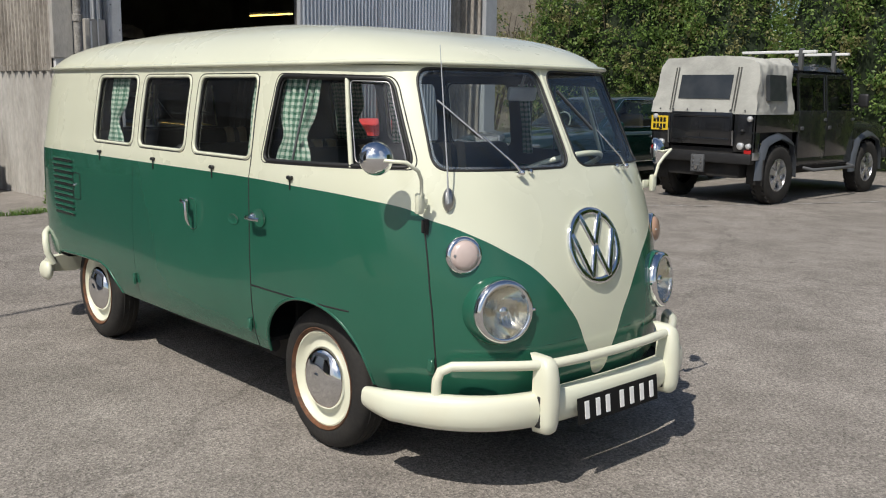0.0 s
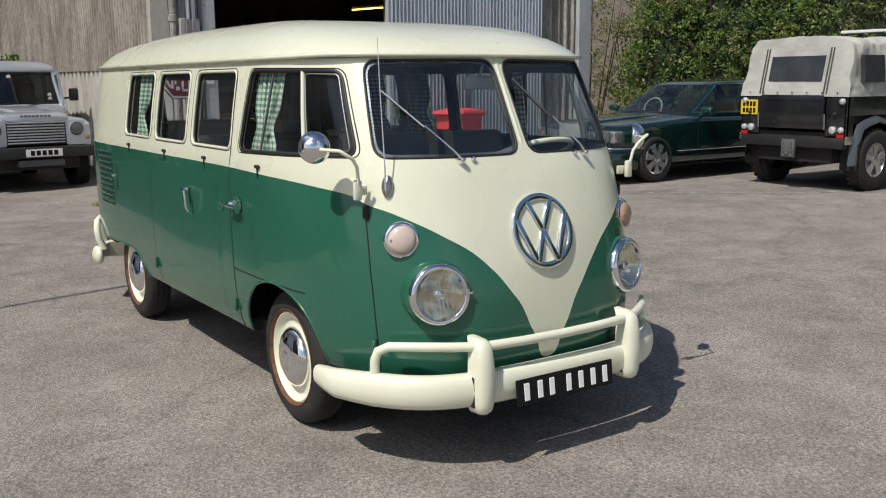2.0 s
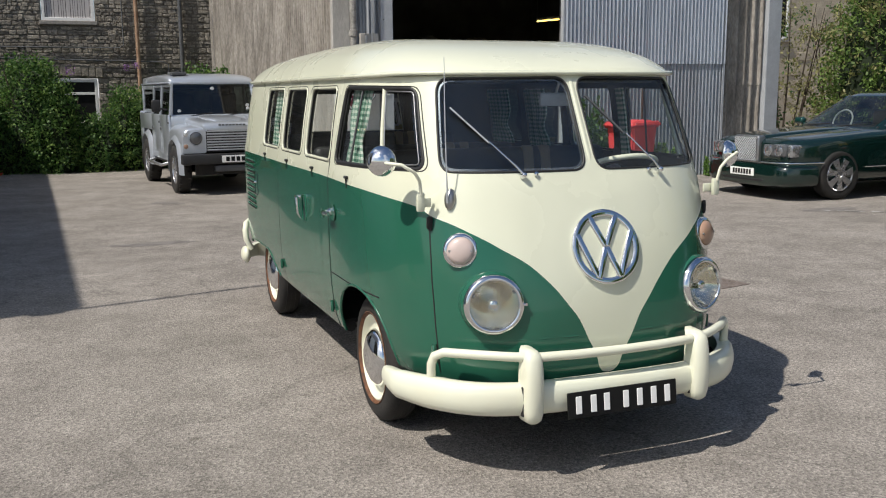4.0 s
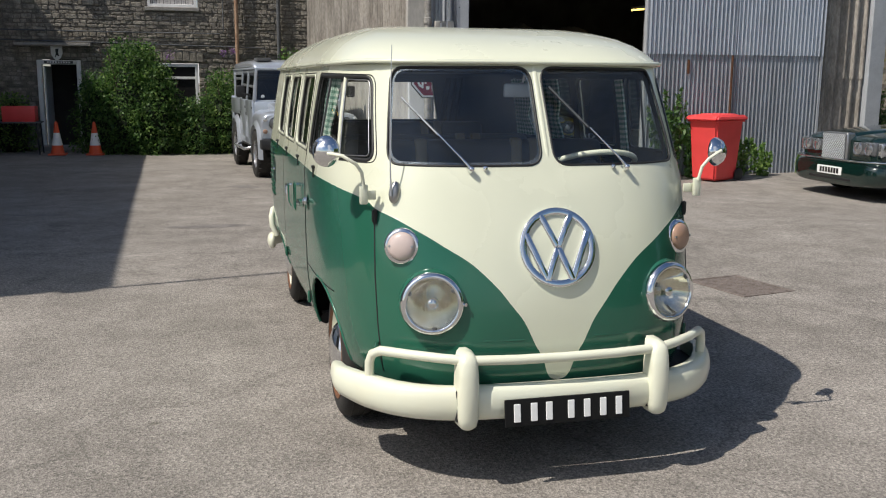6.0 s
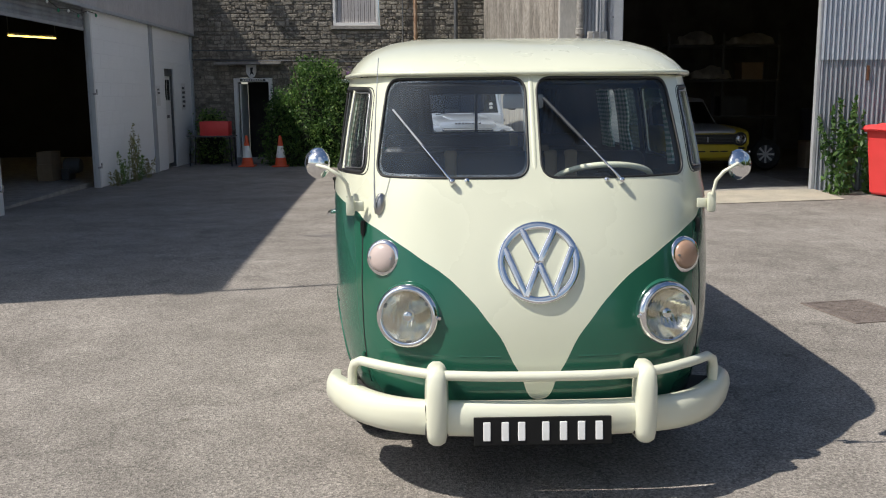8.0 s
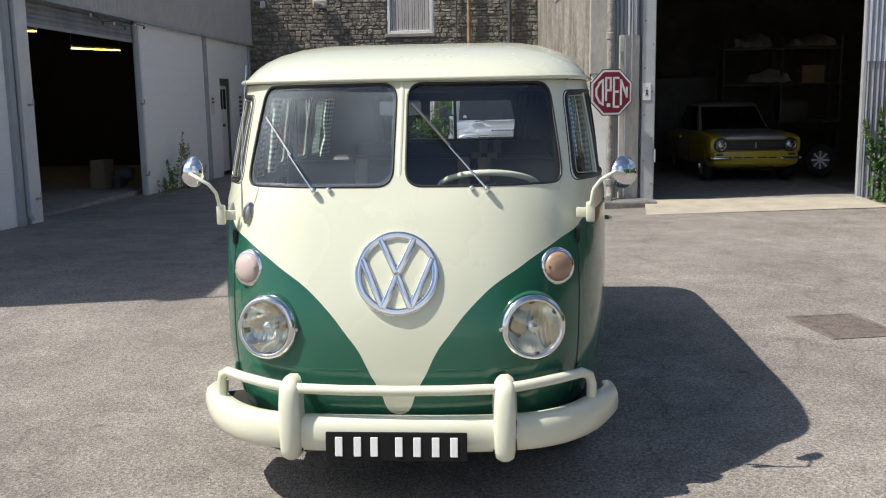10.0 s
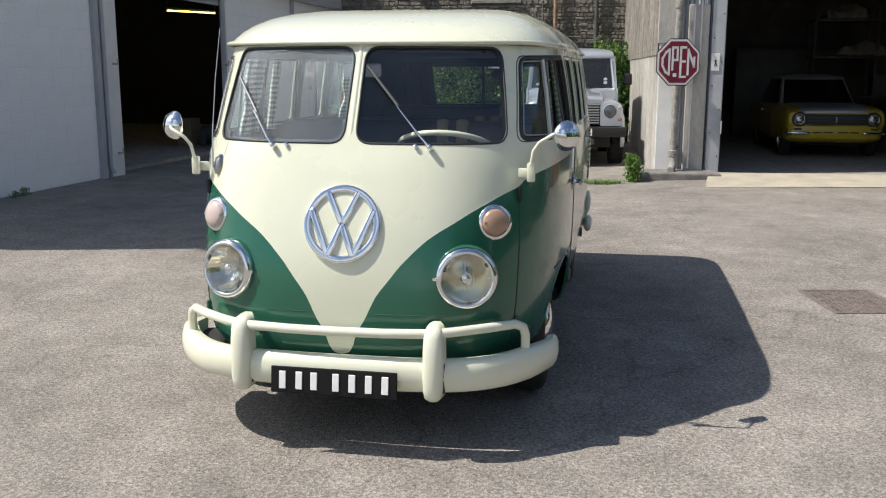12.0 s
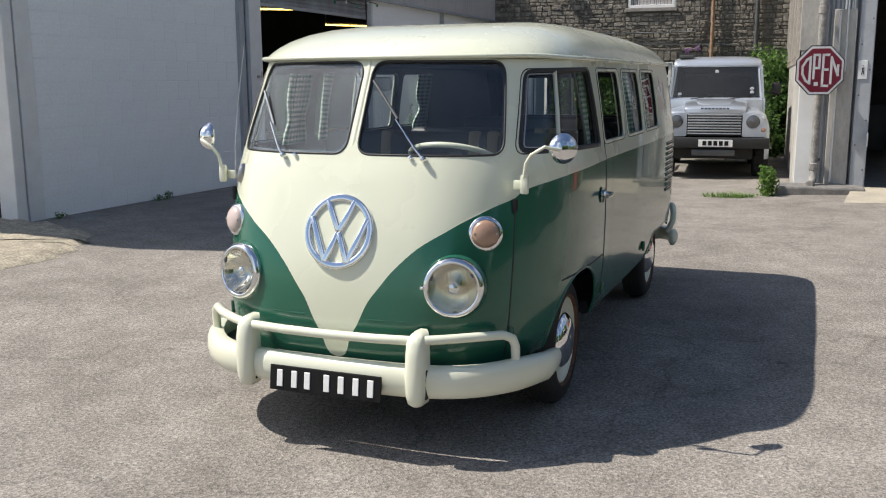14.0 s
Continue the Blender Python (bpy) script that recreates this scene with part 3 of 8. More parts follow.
tagged(part("floor_shed", bm, KERB), "dusty concrete workshop floor", "floor", kind="structure")
# shed inside walls and roof
# wall colour lowered to give the shed's inside its dim look
DIM_CONCRETE = material("sooty_concrete", (.16, .155, .155), .95, color2=(.08, .08, .08), scale=2, mix=.8, grain=.2, bump=.3)
for nm, q in (("wall_shed_back", (1.2, 10.4, 19.75, 19.9, -.2, SHH)), ("wall_shed_end", (10.25, 10.4, 10.1, 19.75, -.2, SHH)), ("wall_shed_front_inner", (5.75, 10.25, 10.06, 10.14, -.2, SHH))):
    bm = B()
    box(bm, *q)
    tagged(part(nm, bm, DIM_CONCRETE), "dark-coloured concrete wall inside the workshop", "wall", kind="structure")
bm = B()
poly = [(1.0, 9.7, SHH), (10.5, 9.7, SHH), (10.5, 20, SHH), (1.0, 20, SHH)]
box(bm, 1.0, 10.5, 9.72, 20, SHH, SHH + .12)
for i in range(6):
    box(bm, 1.3, 10.2, 11 + i * 1.6, 11.15 + i * 1.6, SHH - .25, SHH)
tagged(part("ceiling_shed", bm, DARK_METAL), "dark workshop roof on steel purlins", "roof", kind="structure")
# lintel out of view, set low to keep sky light out of the shed
bm = B()
box(bm, 2.38, 10.33, 9.95, 10.2, 3.35, SHH)
tagged(part("lintel_shed", bm, GREY_METAL), "unseen grey sheet lintel, set low to dim the shed", "lintel", kind="structure")

# sliding corrugated door, pushed open
dr = thing("door_sliding", "tall sliding corrugated galvanised door standing half open", "door", kind="structure")
dz = shed_z(7) + .03
for x0, x1 in ((5.66, 7.30), (7.29, 9.02)):
    part("sheet", corrugated(B(), x0, x1, 9.80 if x0 < 7 else 9.81, 1.98, 4.9, .076, .034), GALV, dr, "paler galvanised corrugated sheet")
    part("sheet", corrugated(B(), x0, x1, 9.82 if x0 < 7 else 9.83, dz, 2.02, .076, .034), GALV_OLD, dr, "duller galvanised corrugated sheet")
bm = B()
for x in (5.64, 8.98):
    box(bm, x, x + .05, 9.81, 9.90, dz - .01, 4.9, .004)
for z in (dz, 2.0, 4.2):
    box(bm, 5.66, 9.02, 9.85, 9.90, z, z + .06)
part("frame", bm, GREY_METAL, dr)
bm = B()
box(bm, 6.41, 6.45, 9.78, 9.80, 1.68, 1.90, .004)
box(bm, 7.235, 7.265, 9.775, 9.80, .9, 1.98, .004)
part("rust_strip", bm, RUST, dr, "rust-stained lap strip")
bm = B()
box(bm, 5.70, 5.73, 9.74, 9.80, 1.0, 1.2, .005)
part("handle", bm, DARK_METAL, dr)

# ribbed panel and end post to the right of the door
e = thing("wall_shed_right", "big-ribbed weathered sheet and grey end post of the shed", "wall", kind="structure")
part("upper_sheet", corrugated(B(), 9.06, 10.05, 9.98, 1.62, SHH, .19, .08), FIBRE_CEMENT, e)
part("lower_sheet", corrugated(B(), 9.06, 10.05, 10.0, shed_z(9.5) + .02, 1.66, .19, .08), FIBRE_CEMENT, e)
bm = B()
box(bm, 10.02, 10.33, 9.86, 10.1, shed_z(10) + .02, SHH, .012)
part("end_post", bm, GREY_METAL, e)
bm = B()
box(bm, 10.06, 10.30, 9.84, 9.86, .55, .75, .004)
part("band", bm, DARK_METAL, e)


place(SHED, built)


# ---- the camper van: shape of its shell ----
from mathutils.geometry import delaunay_2d_cdt

def smooth_table(zs, vs):
    """A smooth curve through (z, value) knots."""
    zs, vs = np.array(zs), np.array(vs)
    d = np.gradient(vs, zs)
    def f(z):
        z = min(max(z, zs[0]), zs[-1])
        i = min(max(int(np.searchsorted(zs, z)) - 1, 0), len(zs) - 2)
        h = zs[i + 1] - zs[i]
        t = (z - zs[i]) / h
        return ((2 * t**3 - 3 * t**2 + 1) * vs[i] + (t**3 - 2 * t**2 + t) * h * d[i] + (3 * t**2 - 2 * t**3) * vs[i + 1] + (t**3 - t**2) * h * d[i + 1])
    return f


bus_w = smooth_table([.34, .42, .55, .75, 1.0, 1.14, 1.17, 1.20, 1.25, 1.42, 1.6, 1.66], [.800, .830, .853, .8645, .8675, .8665, .8655, .858, .851, .829, .799, .788])
bus_f = smooth_table([.34, .45, .6, .8, .93, 1.1, 1.245, 1.45, 1.62, 1.66], [-.870, -.892, -.893, -.866, -.834, -.777, -.720, -.612, -.520, -.500])
bus_r = smooth_table([.34, .45, .7, 1.0, 1.15, 1.25, 1.62, 1.66], [3.20, 3.23, 3.25, 3.25, 3.24, 3.225, 3.175, 3.165])
YF, YR, NF, NR = .6, 1.9, 3.35, 8.5


def arc_table(n, w, a):
    """Unit superellipse by arc length: lengths, across and along."""
    t = np.linspace(0, np.pi / 2, 4000)
    c, d = np.sin(t) ** (2 / n), np.cos(t) ** (2 / n)
    s = np.concatenate([[0], np.cumsum(np.hypot(np.diff(c) * w, np.diff(d) * a))])
    return s, c, d


FS, FC, FD = arc_table(NF, .865, 1.43)
RS, RC, RD = arc_table(NR, .865, 1.29)
LF = FS[-1]
L1 = LF + YR - YF
LT = L1 + RS[-1]


def bus_surf(s, z):
    """Place on the right half of the shell: s runs from the nose round the flank to the tail."""
    w = bus_w(z)
    if s > LF:
        # the flanks bow out a little, widest behind the cab doors
        k = min(max((s - LF + .1) / 1.1, 0), 1)
        w *= 1 + .015 * k * k * (3 - 2 * k) - .005 * max((s - LF - 1.0) / 1.5, 0) ** 2
    if s < LF:
        # the nose panel is pressed to a faint upright ridge
        k = min(max((z - .55) / .25, 0), 1) * min(max((1.225 - z) / .1, 0), 1)
        ridge = .010 * k * max(0, 1 - s / .30)
        return w * np.interp(s, FS, FC), YF - (YF - bus_f(z)) * np.interp(s, FS, FD) - ridge, z
    if s < L1:
        return w, YF + s - LF, z
    q = RS[-1] - (s - L1)
    return w * np.interp(q, RS, RC), YR + (bus_r(z) - YR) * np.interp(q, RS, RD), z


def s_of_x(x, z):
    return float(np.interp(min(abs(x) / bus_w(z), 1), FC, FS))


def s_of_y(y, z):
    if y < YF:
        return float(np.interp(-(YF - y) / (YF - bus_f(z)), -FD, FS))
    if y < YR:
        return LF + y - YF
    return L1 + RS[-1] - float(np.interp((y - YR) / (bus_r(z) - YR), RD[::-1], RS[::-1]))


def bus_point(s, z, off=0.0, side=1):
    """Point of the shell, pushed out by off, on either side."""
    p = Vector(bus_surf(s, z))
    if off:
        p = p + bus_normal(s, z) * off
    return Vector((p.x * side, p.y, p.z))


def bus_normal(s, z):
    h = .004
    a, b = max(s - h, 0), min(s + h, LT)
    u = Vector(bus_surf(b, z)) - Vector(bus_surf(a, z))
    v = Vector(bus_surf(s, min(z + h, 1.66))) - Vector(bus_surf(s, max(z - h, .34)))
    n = u.cross(v)
    if s < 1e-4 or s > LT - 1e-4:
        n.x = 0
    return n.normalized()


def inside(p, poly):
    x, y = p
    c = False
    n = len(poly)
    j = n - 1
    for i in range(n):
        xi, yi = poly[i]
        xj, yj = poly[j]
        if (yi > y) != (yj > y) and x < (xj - xi) * (y - yi) / (yj - yi) + xi:
            c = not c
        j = i
    return c


def densify(poly, step, closed=True):
    out, n = [], len(poly)
    for i in range(n if closed else n - 1):
        a, b = Vector(poly[i]), Vector(poly[(i + 1) % n])
        k = max(int((b - a).length / step), 1)
        out += [tuple(a.lerp(b, j / k)) for j in range(k)]
    return out if closed else out + [tuple(poly[-1])]


def shell_mesh(name, outer, holes, mat, parent, side, off=0.0, step=.045, label="", flip=False):
    """A piece of the shell between an outline and its openings, given in (s, z)."""
    outer = densify(outer, step)
    holes = [densify(h, step) for h in holes]
    pts, edges = [], []
    for loop in [outer] + holes:
        b = len(pts)
        pts += [Vector(p) for p in loop]
        edges += [(b + i, b + (i + 1) % len(loop)) for i in range(len(loop))]
    nb = len(pts)
    s0, s1 = min(p[0] for p in outer), max(p[0] for p in outer)
    z0, z1 = min(p[1] for p in outer), max(p[1] for p in outer)
    edge_pts = np.array([tuple(p) for p in pts])
    for i in range(1, int((s1 - s0) / step)):
        for j in range(1, int((z1 - z0) / step)):
            q = (s0 + i * step, z0 + j * step)
            if ((edge_pts - q) ** 2).sum(1).min() < (step * .5) ** 2:
                continue
            if inside(q, outer) and not any(inside(q, h) for h in holes):
                pts.append(Vector(q))
    vs, _, fs, *_ = delaunay_2d_cdt(pts, edges, [], 0, 1e-6)
    keep = []
    for f in fs:
        c = sum((vs[i] for i in f), Vector((0, 0))) / len(f)
        if inside(c, outer) and not any(inside(c, h) for h in holes):
            keep.append(list(f) if (side > 0) != flip else list(f)[::-1])
    me = bpy.data.meshes.new(name)
    me.from_pydata([bus_point(v[0], v[1], off, side) for v in vs], [], keep)
    me.shade_smooth()
    nr = []
    for v in vs:
        n = bus_normal(v[0], v[1]) * (-1 if flip else 1)
        nr.append((n.x * side, n.y, n.z))
    me.normals_split_custom_set_from_vertices(nr)
    me.materials.append(mat)
    ob = new(name, me)
    ob.parent = parent
    if label:
        tagged(ob, label)
    return ob


def on_shell(loop, off, side):
    return [bus_point(s, z, off, side) for s, z in loop]


bus = thing("camper_van", "green and cream vintage camper van with chrome emblem", "van")

# colour line: belt along the flank, then the V down the nose
V_NOSE = [(0, .402), (.028, .410), (.047, .436), (.061, .478), (.082, .522), (.103, .558), (.145, .645), (.2, .718), (.255, .787), (.35, .878), (.455, .945), (.52, .985), (.615, 1.037), (.68, 1.067)]
V_SIDE = [(-.518, 1.094), (-.426, 1.114), (-.193, 1.137), (.074, 1.148), (.415, 1.157), (1.2, 1.158), (2.0, 1.157), (2.8, 1.155)]
belt = [(s_of_x(x, z), z) for x, z in V_NOSE] + [(s_of_y(y, z), z) for y, z in V_SIDE] + [(LT, 1.155)]
belt = [tuple(p) for p in belt]


def smooth_line(pts, k=4):
    out = []
    n = len(pts)
    for i in range(n - 1):
        p0, p1, p2, p3 = (Vector(pts[max(min(j, n - 1), 0)]) for j in (i - 1, i, i + 1, i + 2))
        for a in range(k):
            t = a / k
            out.append(tuple(.5 * ((2 * p1) + (p2 - p0) * t + (2 * p0 - 5 * p1 + 4 * p2 - p3) * t * t + (3 * p1 - p0 - 3 * p2 + p3) * t ** 3)))
    return out + [tuple(pts[-1])]


belt = smooth_line(belt)
ZT = 1.645


def sz(y, z):
    return (s_of_y(y, z), z)


# wheel openings in the lower edge
front_arch = smooth_line([sz(y, z) for y, z in ((-.345, .37), (-.335, .44), (-.295, .53), (-.21, .61), (-.10, .657), (.03, .668), (.155, .64), (.255, .572), (.32, .48), (.345, .37))], 3)
rear_arch = [sz(y, z) for y, z in ((1.93, .365), (1.97, .42), (2.05, .49), (2.15, .52), (2.5, .515), (2.83, .50), (2.86, .47))]
lower_edge = [(0, .285), sz(-.56, .29), sz(-.42, .33)] + front_arch + [sz(.6, .368), sz(1.2, .366)] + rear_arch + [(LT, .47)]

WIN = {
    "front_side": [sz(.325, 1.238), sz(.265, 1.602), sz(-.325, 1.592), sz(-.49, 1.255)],
    "third": [sz(.962, 1.238), sz(.952, 1.602), sz(.425, 1.602), sz(.432, 1.238)],
    "second": [sz(1.558, 1.238), sz(1.548, 1.602), sz(1.04, 1.602), sz(1.05, 1.238)],
    "first": [sz(2.165, 1.238), sz(2.15, 1.602), sz(1.63, 1.602), sz(1.64, 1.238)],
}
SCREEN = [(s_of_x(.026, 1.247), 1.247), (s_of_x(.632, 1.247), 1.247), (s_of_x(.580, 1.634), 1.634), (s_of_x(.022, 1.637), 1.637)]
win_loops = {k: round_poly(v, .055 if k != "front_side" else .05, 6) for k, v in WIN.items()}
screen_loop = round_poly(SCREEN, .065, 7)

LAMP_X, LAMP_Z = .500, .722
lamp_hole = [(s_of_x(LAMP_X, LAMP_Z) + .119 * math.cos(a), LAMP_Z + .119 * math.sin(a)) for a in np.linspace(0, 2 * math.pi, 32, endpoint=False)]
for side in (1, -1):
    upper = belt + [(LT, ZT), (0, ZT)]
    shell_mesh("upper_body", upper, list(win_loops.values()) + [screen_loop, [(LT - .5, 1.27), (LT - .012, 1.27), (LT - .012, 1.57), (LT - .47, 1.57)]], CREAM, bus, side, label="cream-painted upper bodywork")
    shell_mesh("lower_body", lower_edge + belt[::-1], [lamp_hole], GREEN, bus, side, label="gloss green lower bodywork")
    shell_mesh("lining", upper, list(win_loops.values()) + [screen_loop, [(LT - .5, 1.27), (LT - .012, 1.27), (LT - .012, 1.57), (LT - .47, 1.57)]], LINING, bus, side, -.03, .09, flip=True)
    # swage along the colour line
    bm = B()
    tube(bm, on_shell([p for p in densify(belt, .03, False)], -.0036, side), .0042, 8)
    part("belt_moulding", bm, CREAM, bus, "cream swage line", smooth=60)
    # rim of the wheel openings and sill
    bm = B()
    tube(bm, on_shell(densify(front_arch, .03, False), -.003, side), .008, 8)
    part("arch_lip", bm, GREEN, bus, smooth=60)
    bm = B()
    tube(bm, on_shell(densify(rear_arch, .03, False), -.003, side), .008, 8)
    part("arch_lip", bm, GREEN, bus, smooth=60)
    bm = B()
    tube(bm, [bus_point(s_of_y(y, .37), .37, -.035, side) for y in (.36, .8, 1.3, 1.9)], .03, 8)
    part("sill", bm, DARK, bus, "dark rusty sill", smooth=60)
    # windscreen half
    pane = shell_mesh("windscreen", screen_loop, [], SCREEN_GLASS if side > 0 else DUSTY_GLASS, bus, side, -.008, .07, "clear split windscreen pane")
    pane.visible_shadow = False
    q0, q1, q2 = bus_point(s_of_x(.05, 1.26), 1.26, 0, side), bus_point(s_of_x(.57, 1.26), 1.26, 0, side), bus_point(s_of_x(.05, 1.60), 1.60, 0, side)
    flat_n = (q1 - q0).cross(q2 - q0).normalized() * side
    pane.data.normals_split_custom_set_from_vertices([tuple(flat_n)] * len(pane.data.vertices))
    if side < 0:
        # grime the wipers never reach, left along the lower and outer edges
        c_ = Vector((s_of_x(.31, 1.44), 1.455))
        inner = [tuple(c_ + Vector(((p[0] - c_.x) * .955, (p[1] - c_.y) * .93))) for p in screen_loop]
        grime = shell_mesh("grime", screen_loop, [inner], GRIME, pane, side, -.006, .05, "hazy grime round the glass edge")
        grime.visible_shadow = False
    bm = B()
    tube(bm, on_shell(densify(screen_loop, .02), -.001, side), .0052, 8, True)
    part("seal", bm, SEAL, pane, "black rubber seal", smooth=60)
    # side windows
    for kname, loop in win_loops.items():
        gl = shell_mesh("side_window", loop, [], GLASS, bus, side, -.016, .09, "side window pane")
        gl.visible_shadow = False
        c = sum((Vector(p) for p in loop), Vector((0, 0))) / len(loop)
        big = [tuple(c + (Vector(p) - c) * 1.052) for p in loop]
        bm = B()
        tube(bm, on_shell(densify(loop, .025), -.004, side), .0085, 8, True)
        part("seal", bm, SEAL if kname == "front_side" else CREAM, gl, smooth=60)
        bm = B()
        tube(bm, on_shell(densify([tuple(c + (Vector(p) - c) * .965) for p in loop], .025), -.012, side), .0045, 8, True)
        part("inner_seal", bm, SEAL, gl, smooth=60)
        bm = B()
        tube(bm, on_shell(densify(big, .03), -.0012, side), .0030, 6, True)
        part("surround", bm, SEAL, gl, "dark line of the window frame", smooth=60)
    # quarter-light bar and frame in the cab window
    bm = B()
    tube(bm, on_shell([sz(-.237, 1.243), sz(-.187, 1.42), sz(-.136, 1.597)], -.006, side), .010, 8)
    part("window_bar", bm, CREAM, bus, smooth=60)
    vent = round_poly([sz(-.258, 1.262), sz(-.160, 1.582), sz(-.318, 1.578), sz(-.462, 1.272)], .022, 4)
    bm = B()
    tube(bm, on_shell(densify(vent, .02), .0, side), .003, 8, True)
    part("quarter_light_frame", bm, STEEL, bus, "thin chrome quarter-light frame", smooth=60)
    bm = B()
    tube(bm, on_shell([sz(.12, 1.245), sz(.075, 1.595)], -.012, side), .006, 6)
    part("slider_bar", bm, DARK_METAL, bus, smooth=60)
    # panel gaps
    for path in (densify([sz(-.56, 1.06), sz(-.61, .8), sz(-.635, .5), sz(-.62, .40)], .04, False),
                 densify([sz(.42, 1.6), sz(.42, 1.2), sz(.425, .8), sz(.44, .37)], .05, False),
                 densify([sz(-.26, .665), sz(.42, .668)], .05, False), densify([sz(1.60, 1.15), sz(1.64, .8), sz(1.66, .37)], .05, False) if side < 0 else densify([sz(-.26, .664), sz(.3, .664)], .05, False)):
        bm = B()
        tube(bm, on_shell(path, -.0015, side), .0042 if path[-1][0] < LF + .2 else .0024, 6)
        part("panel_gap", bm, SEAL, bus)
    # black window catches under the belt
    for y in ((.098, .749, 1.356, 2.044) if side < 0 else ()):
        bm = B()
        p = bus_point(*sz(y, 1.178), .006, side)
        box(bm, -.008, .008, -.018, .018, -.008, .008, .004, 1, m=Matrix.Translation(p))
        cyl(bm, p, p + Vector((0, .0, -.05)), .0035, 6)
        part("catch", bm, SEAL, bus, "small black catch")
    # hinges
    for y, z in ((-.625, .50), (-.575, 1.035), (.45, .48), (1.66, .50)):
        bm = B()
        p = bus_point(*sz(y, z), .008, side)
        cyl(bm, p + Vector((0, 0, -.03)), p + Vector((0, 0, .03)), .008, 10)
        box(bm, p.x - .010, p.x + .010, p.y - .006, p.y + .022, p.z - .025, p.z + .025, .004, 1)
        part("hinge", bm, DARK if z > .9 else GREEN, bus, smooth=40)
    # cooling slots on the rear quarter
    for i in range(10):
        z = 1.105 - i * .0365
        bm = B()
        a = [bus_point(*sz(y, z), .002, side) for y in (2.47, 2.55, 2.63, 2.72, 2.79)]
        tube(bm, a, .008, 8, flat=.7)
        part("louvre", bm, GREEN, bus, smooth=60)
        bm = B()
        tube(bm, [v + Vector((0, 0, -.0125)) for v in a], .0045, 6)
        part("louvre_slot", bm, SEAL, bus)
bm = B()
tube(bm, on_shell(densify(round_poly([sz(2.36, .87), sz(2.36, 1.03), sz(2.47, 1.03), sz(2.47, .87)], .025), .03), 0, -1), .0035, 6, True)
part("filler_flap_gap", bm, SEAL, bus)
bm = B()
lathe(bm, [(0, .012), (.008, .01), (.01, 0)], Matrix.Translation(bus_point(*sz(2.45, .955), 0, -1)) @ pose(0, 0, 0, 0, -90, 0), 10)
part("filler_knob", bm, CHROME, bus, smooth=50)

# centre post of the windscreen
bm = B()
tube(bm, [Vector((0, bus_f(z) + .0135, z)) for z in (1.22, 1.3, 1.4, 1.5, 1.6, 1.645)], [.010, .0155, .016, .016, .016, .015], 12)
part("centre_post", bm, CREAM, bus, "cream windscreen centre post", smooth=60)

# gutter and roof
def plan_ring(z, grow, n=64):
    """Closed ring of the shell's outline at height z, pushed out by grow."""
    pts = []
    for i in range(n + 1):
        s = LT * (i / n)
        # the gutter stands out furthest at the front corners
        pts.append(bus_point(s, z, grow + .014 * math.exp(-((s - .86) / .24) ** 2) * (grow > 0), 1))
    return pts + [Vector((-p.x, p.y, p.z)) for p in pts[::-1][1:-1]]


bm = B()
tube(bm, plan_ring(1.650, .012), .014, 8, True, flat=.75)
part("roof_gutter", bm, CREAM, bus, "cream rain gutter", smooth=60)
bm = B()
ring0 = plan_ring(1.648, .006, 80)
cy = 1.32
rings = []
ROOF = [(1.0, 0), (.992, .016), (.975, .036), (.945, .064), (.90, .096), (.83, .131), (.73, .163), (.60, .188), (.44, .205), (.26, .214), (.1, .217)]
for f, h in ROOF:
    rings.append([bm.verts.new((p.x * (f ** .84), cy + (p.y - cy) * (1 - (1 - f) * .92), 1.652 + 1.03 * h * (1 - (.17 if p.y > cy else .10) * abs((p.y - cy) / 1.9) ** 3))) for p in ring0])
for q, w2 in zip(rings, rings[1:]):
    for i in range(len(ring0)):
        bm.faces.new((q[i], q[(i + 1) % len(ring0)], w2[(i + 1) % len(ring0)], w2[i]))
bm.faces.new(rings[-1])
part("roof", bm, CREAM, bus, "smooth cream domed roof", smooth=70)
bm = B()
ring1 = plan_ring(1.64, -.03, 40)
bm.faces.new([bm.verts.new(p) for p in ring1])
part("headlining", bm, LINING, bus)
# floor pan and wheel wells, dark
bm = B()
nose_ = [p for p in plan_ring(.45, -.02, 60) if p.y < -.37]
nose_ = [p for p in nose_ if p.x >= 0] + [p for p in nose_ if p.x < 0]
bm.faces.new([bm.verts.new((p.x, p.y, .42)) for p in nose_])
box(bm, -.80, .80, .37, 1.93, .40, .42)
box(bm, -.78, .78, 2.88, 3.14, .44, .46)
box(bm, -.62, .62, -.62, 2.95, .25, .42)
part("floor_pan", bm, DARK, bus)
for side in (1, -1):
    for y0, y1 in ((-.42, .36), (1.95, 2.86)):
        bm = B()
        box(bm, min(side * .46, side * .66), max(side * .46, side * .66), y0, y1, .66, .69)
        box(bm, min(side * .46, side * .49), max(side * .46, side * .49), y0, y1, .3, .66)
        for yy in (y0, y1):
            box(bm, min(side * .46, side * .66), max(side * .46, side * .66), yy - .01, yy + .01, .40, .68)
        part("wheel_well", bm, DARK, bus)
# apron under the nose
bm = B()
pts = [bus_point(s_of_x(x, .41), .41, -.01, sg_) for sg_, x in [(-1, x) for x in (.66, .5, .3, .1)] + [(1, x) for x in (0, .1, .3, .5, .66)]]
prev = None
for p in pts:
    c = (bm.verts.new(p), bm.verts.new(p + Vector((0, .06, -.15))))
    if prev:
        bm.faces.new((prev[0], c[0], c[1], prev[1]))
    prev = c
part("apron", bm, GREEN, bus, smooth=60)
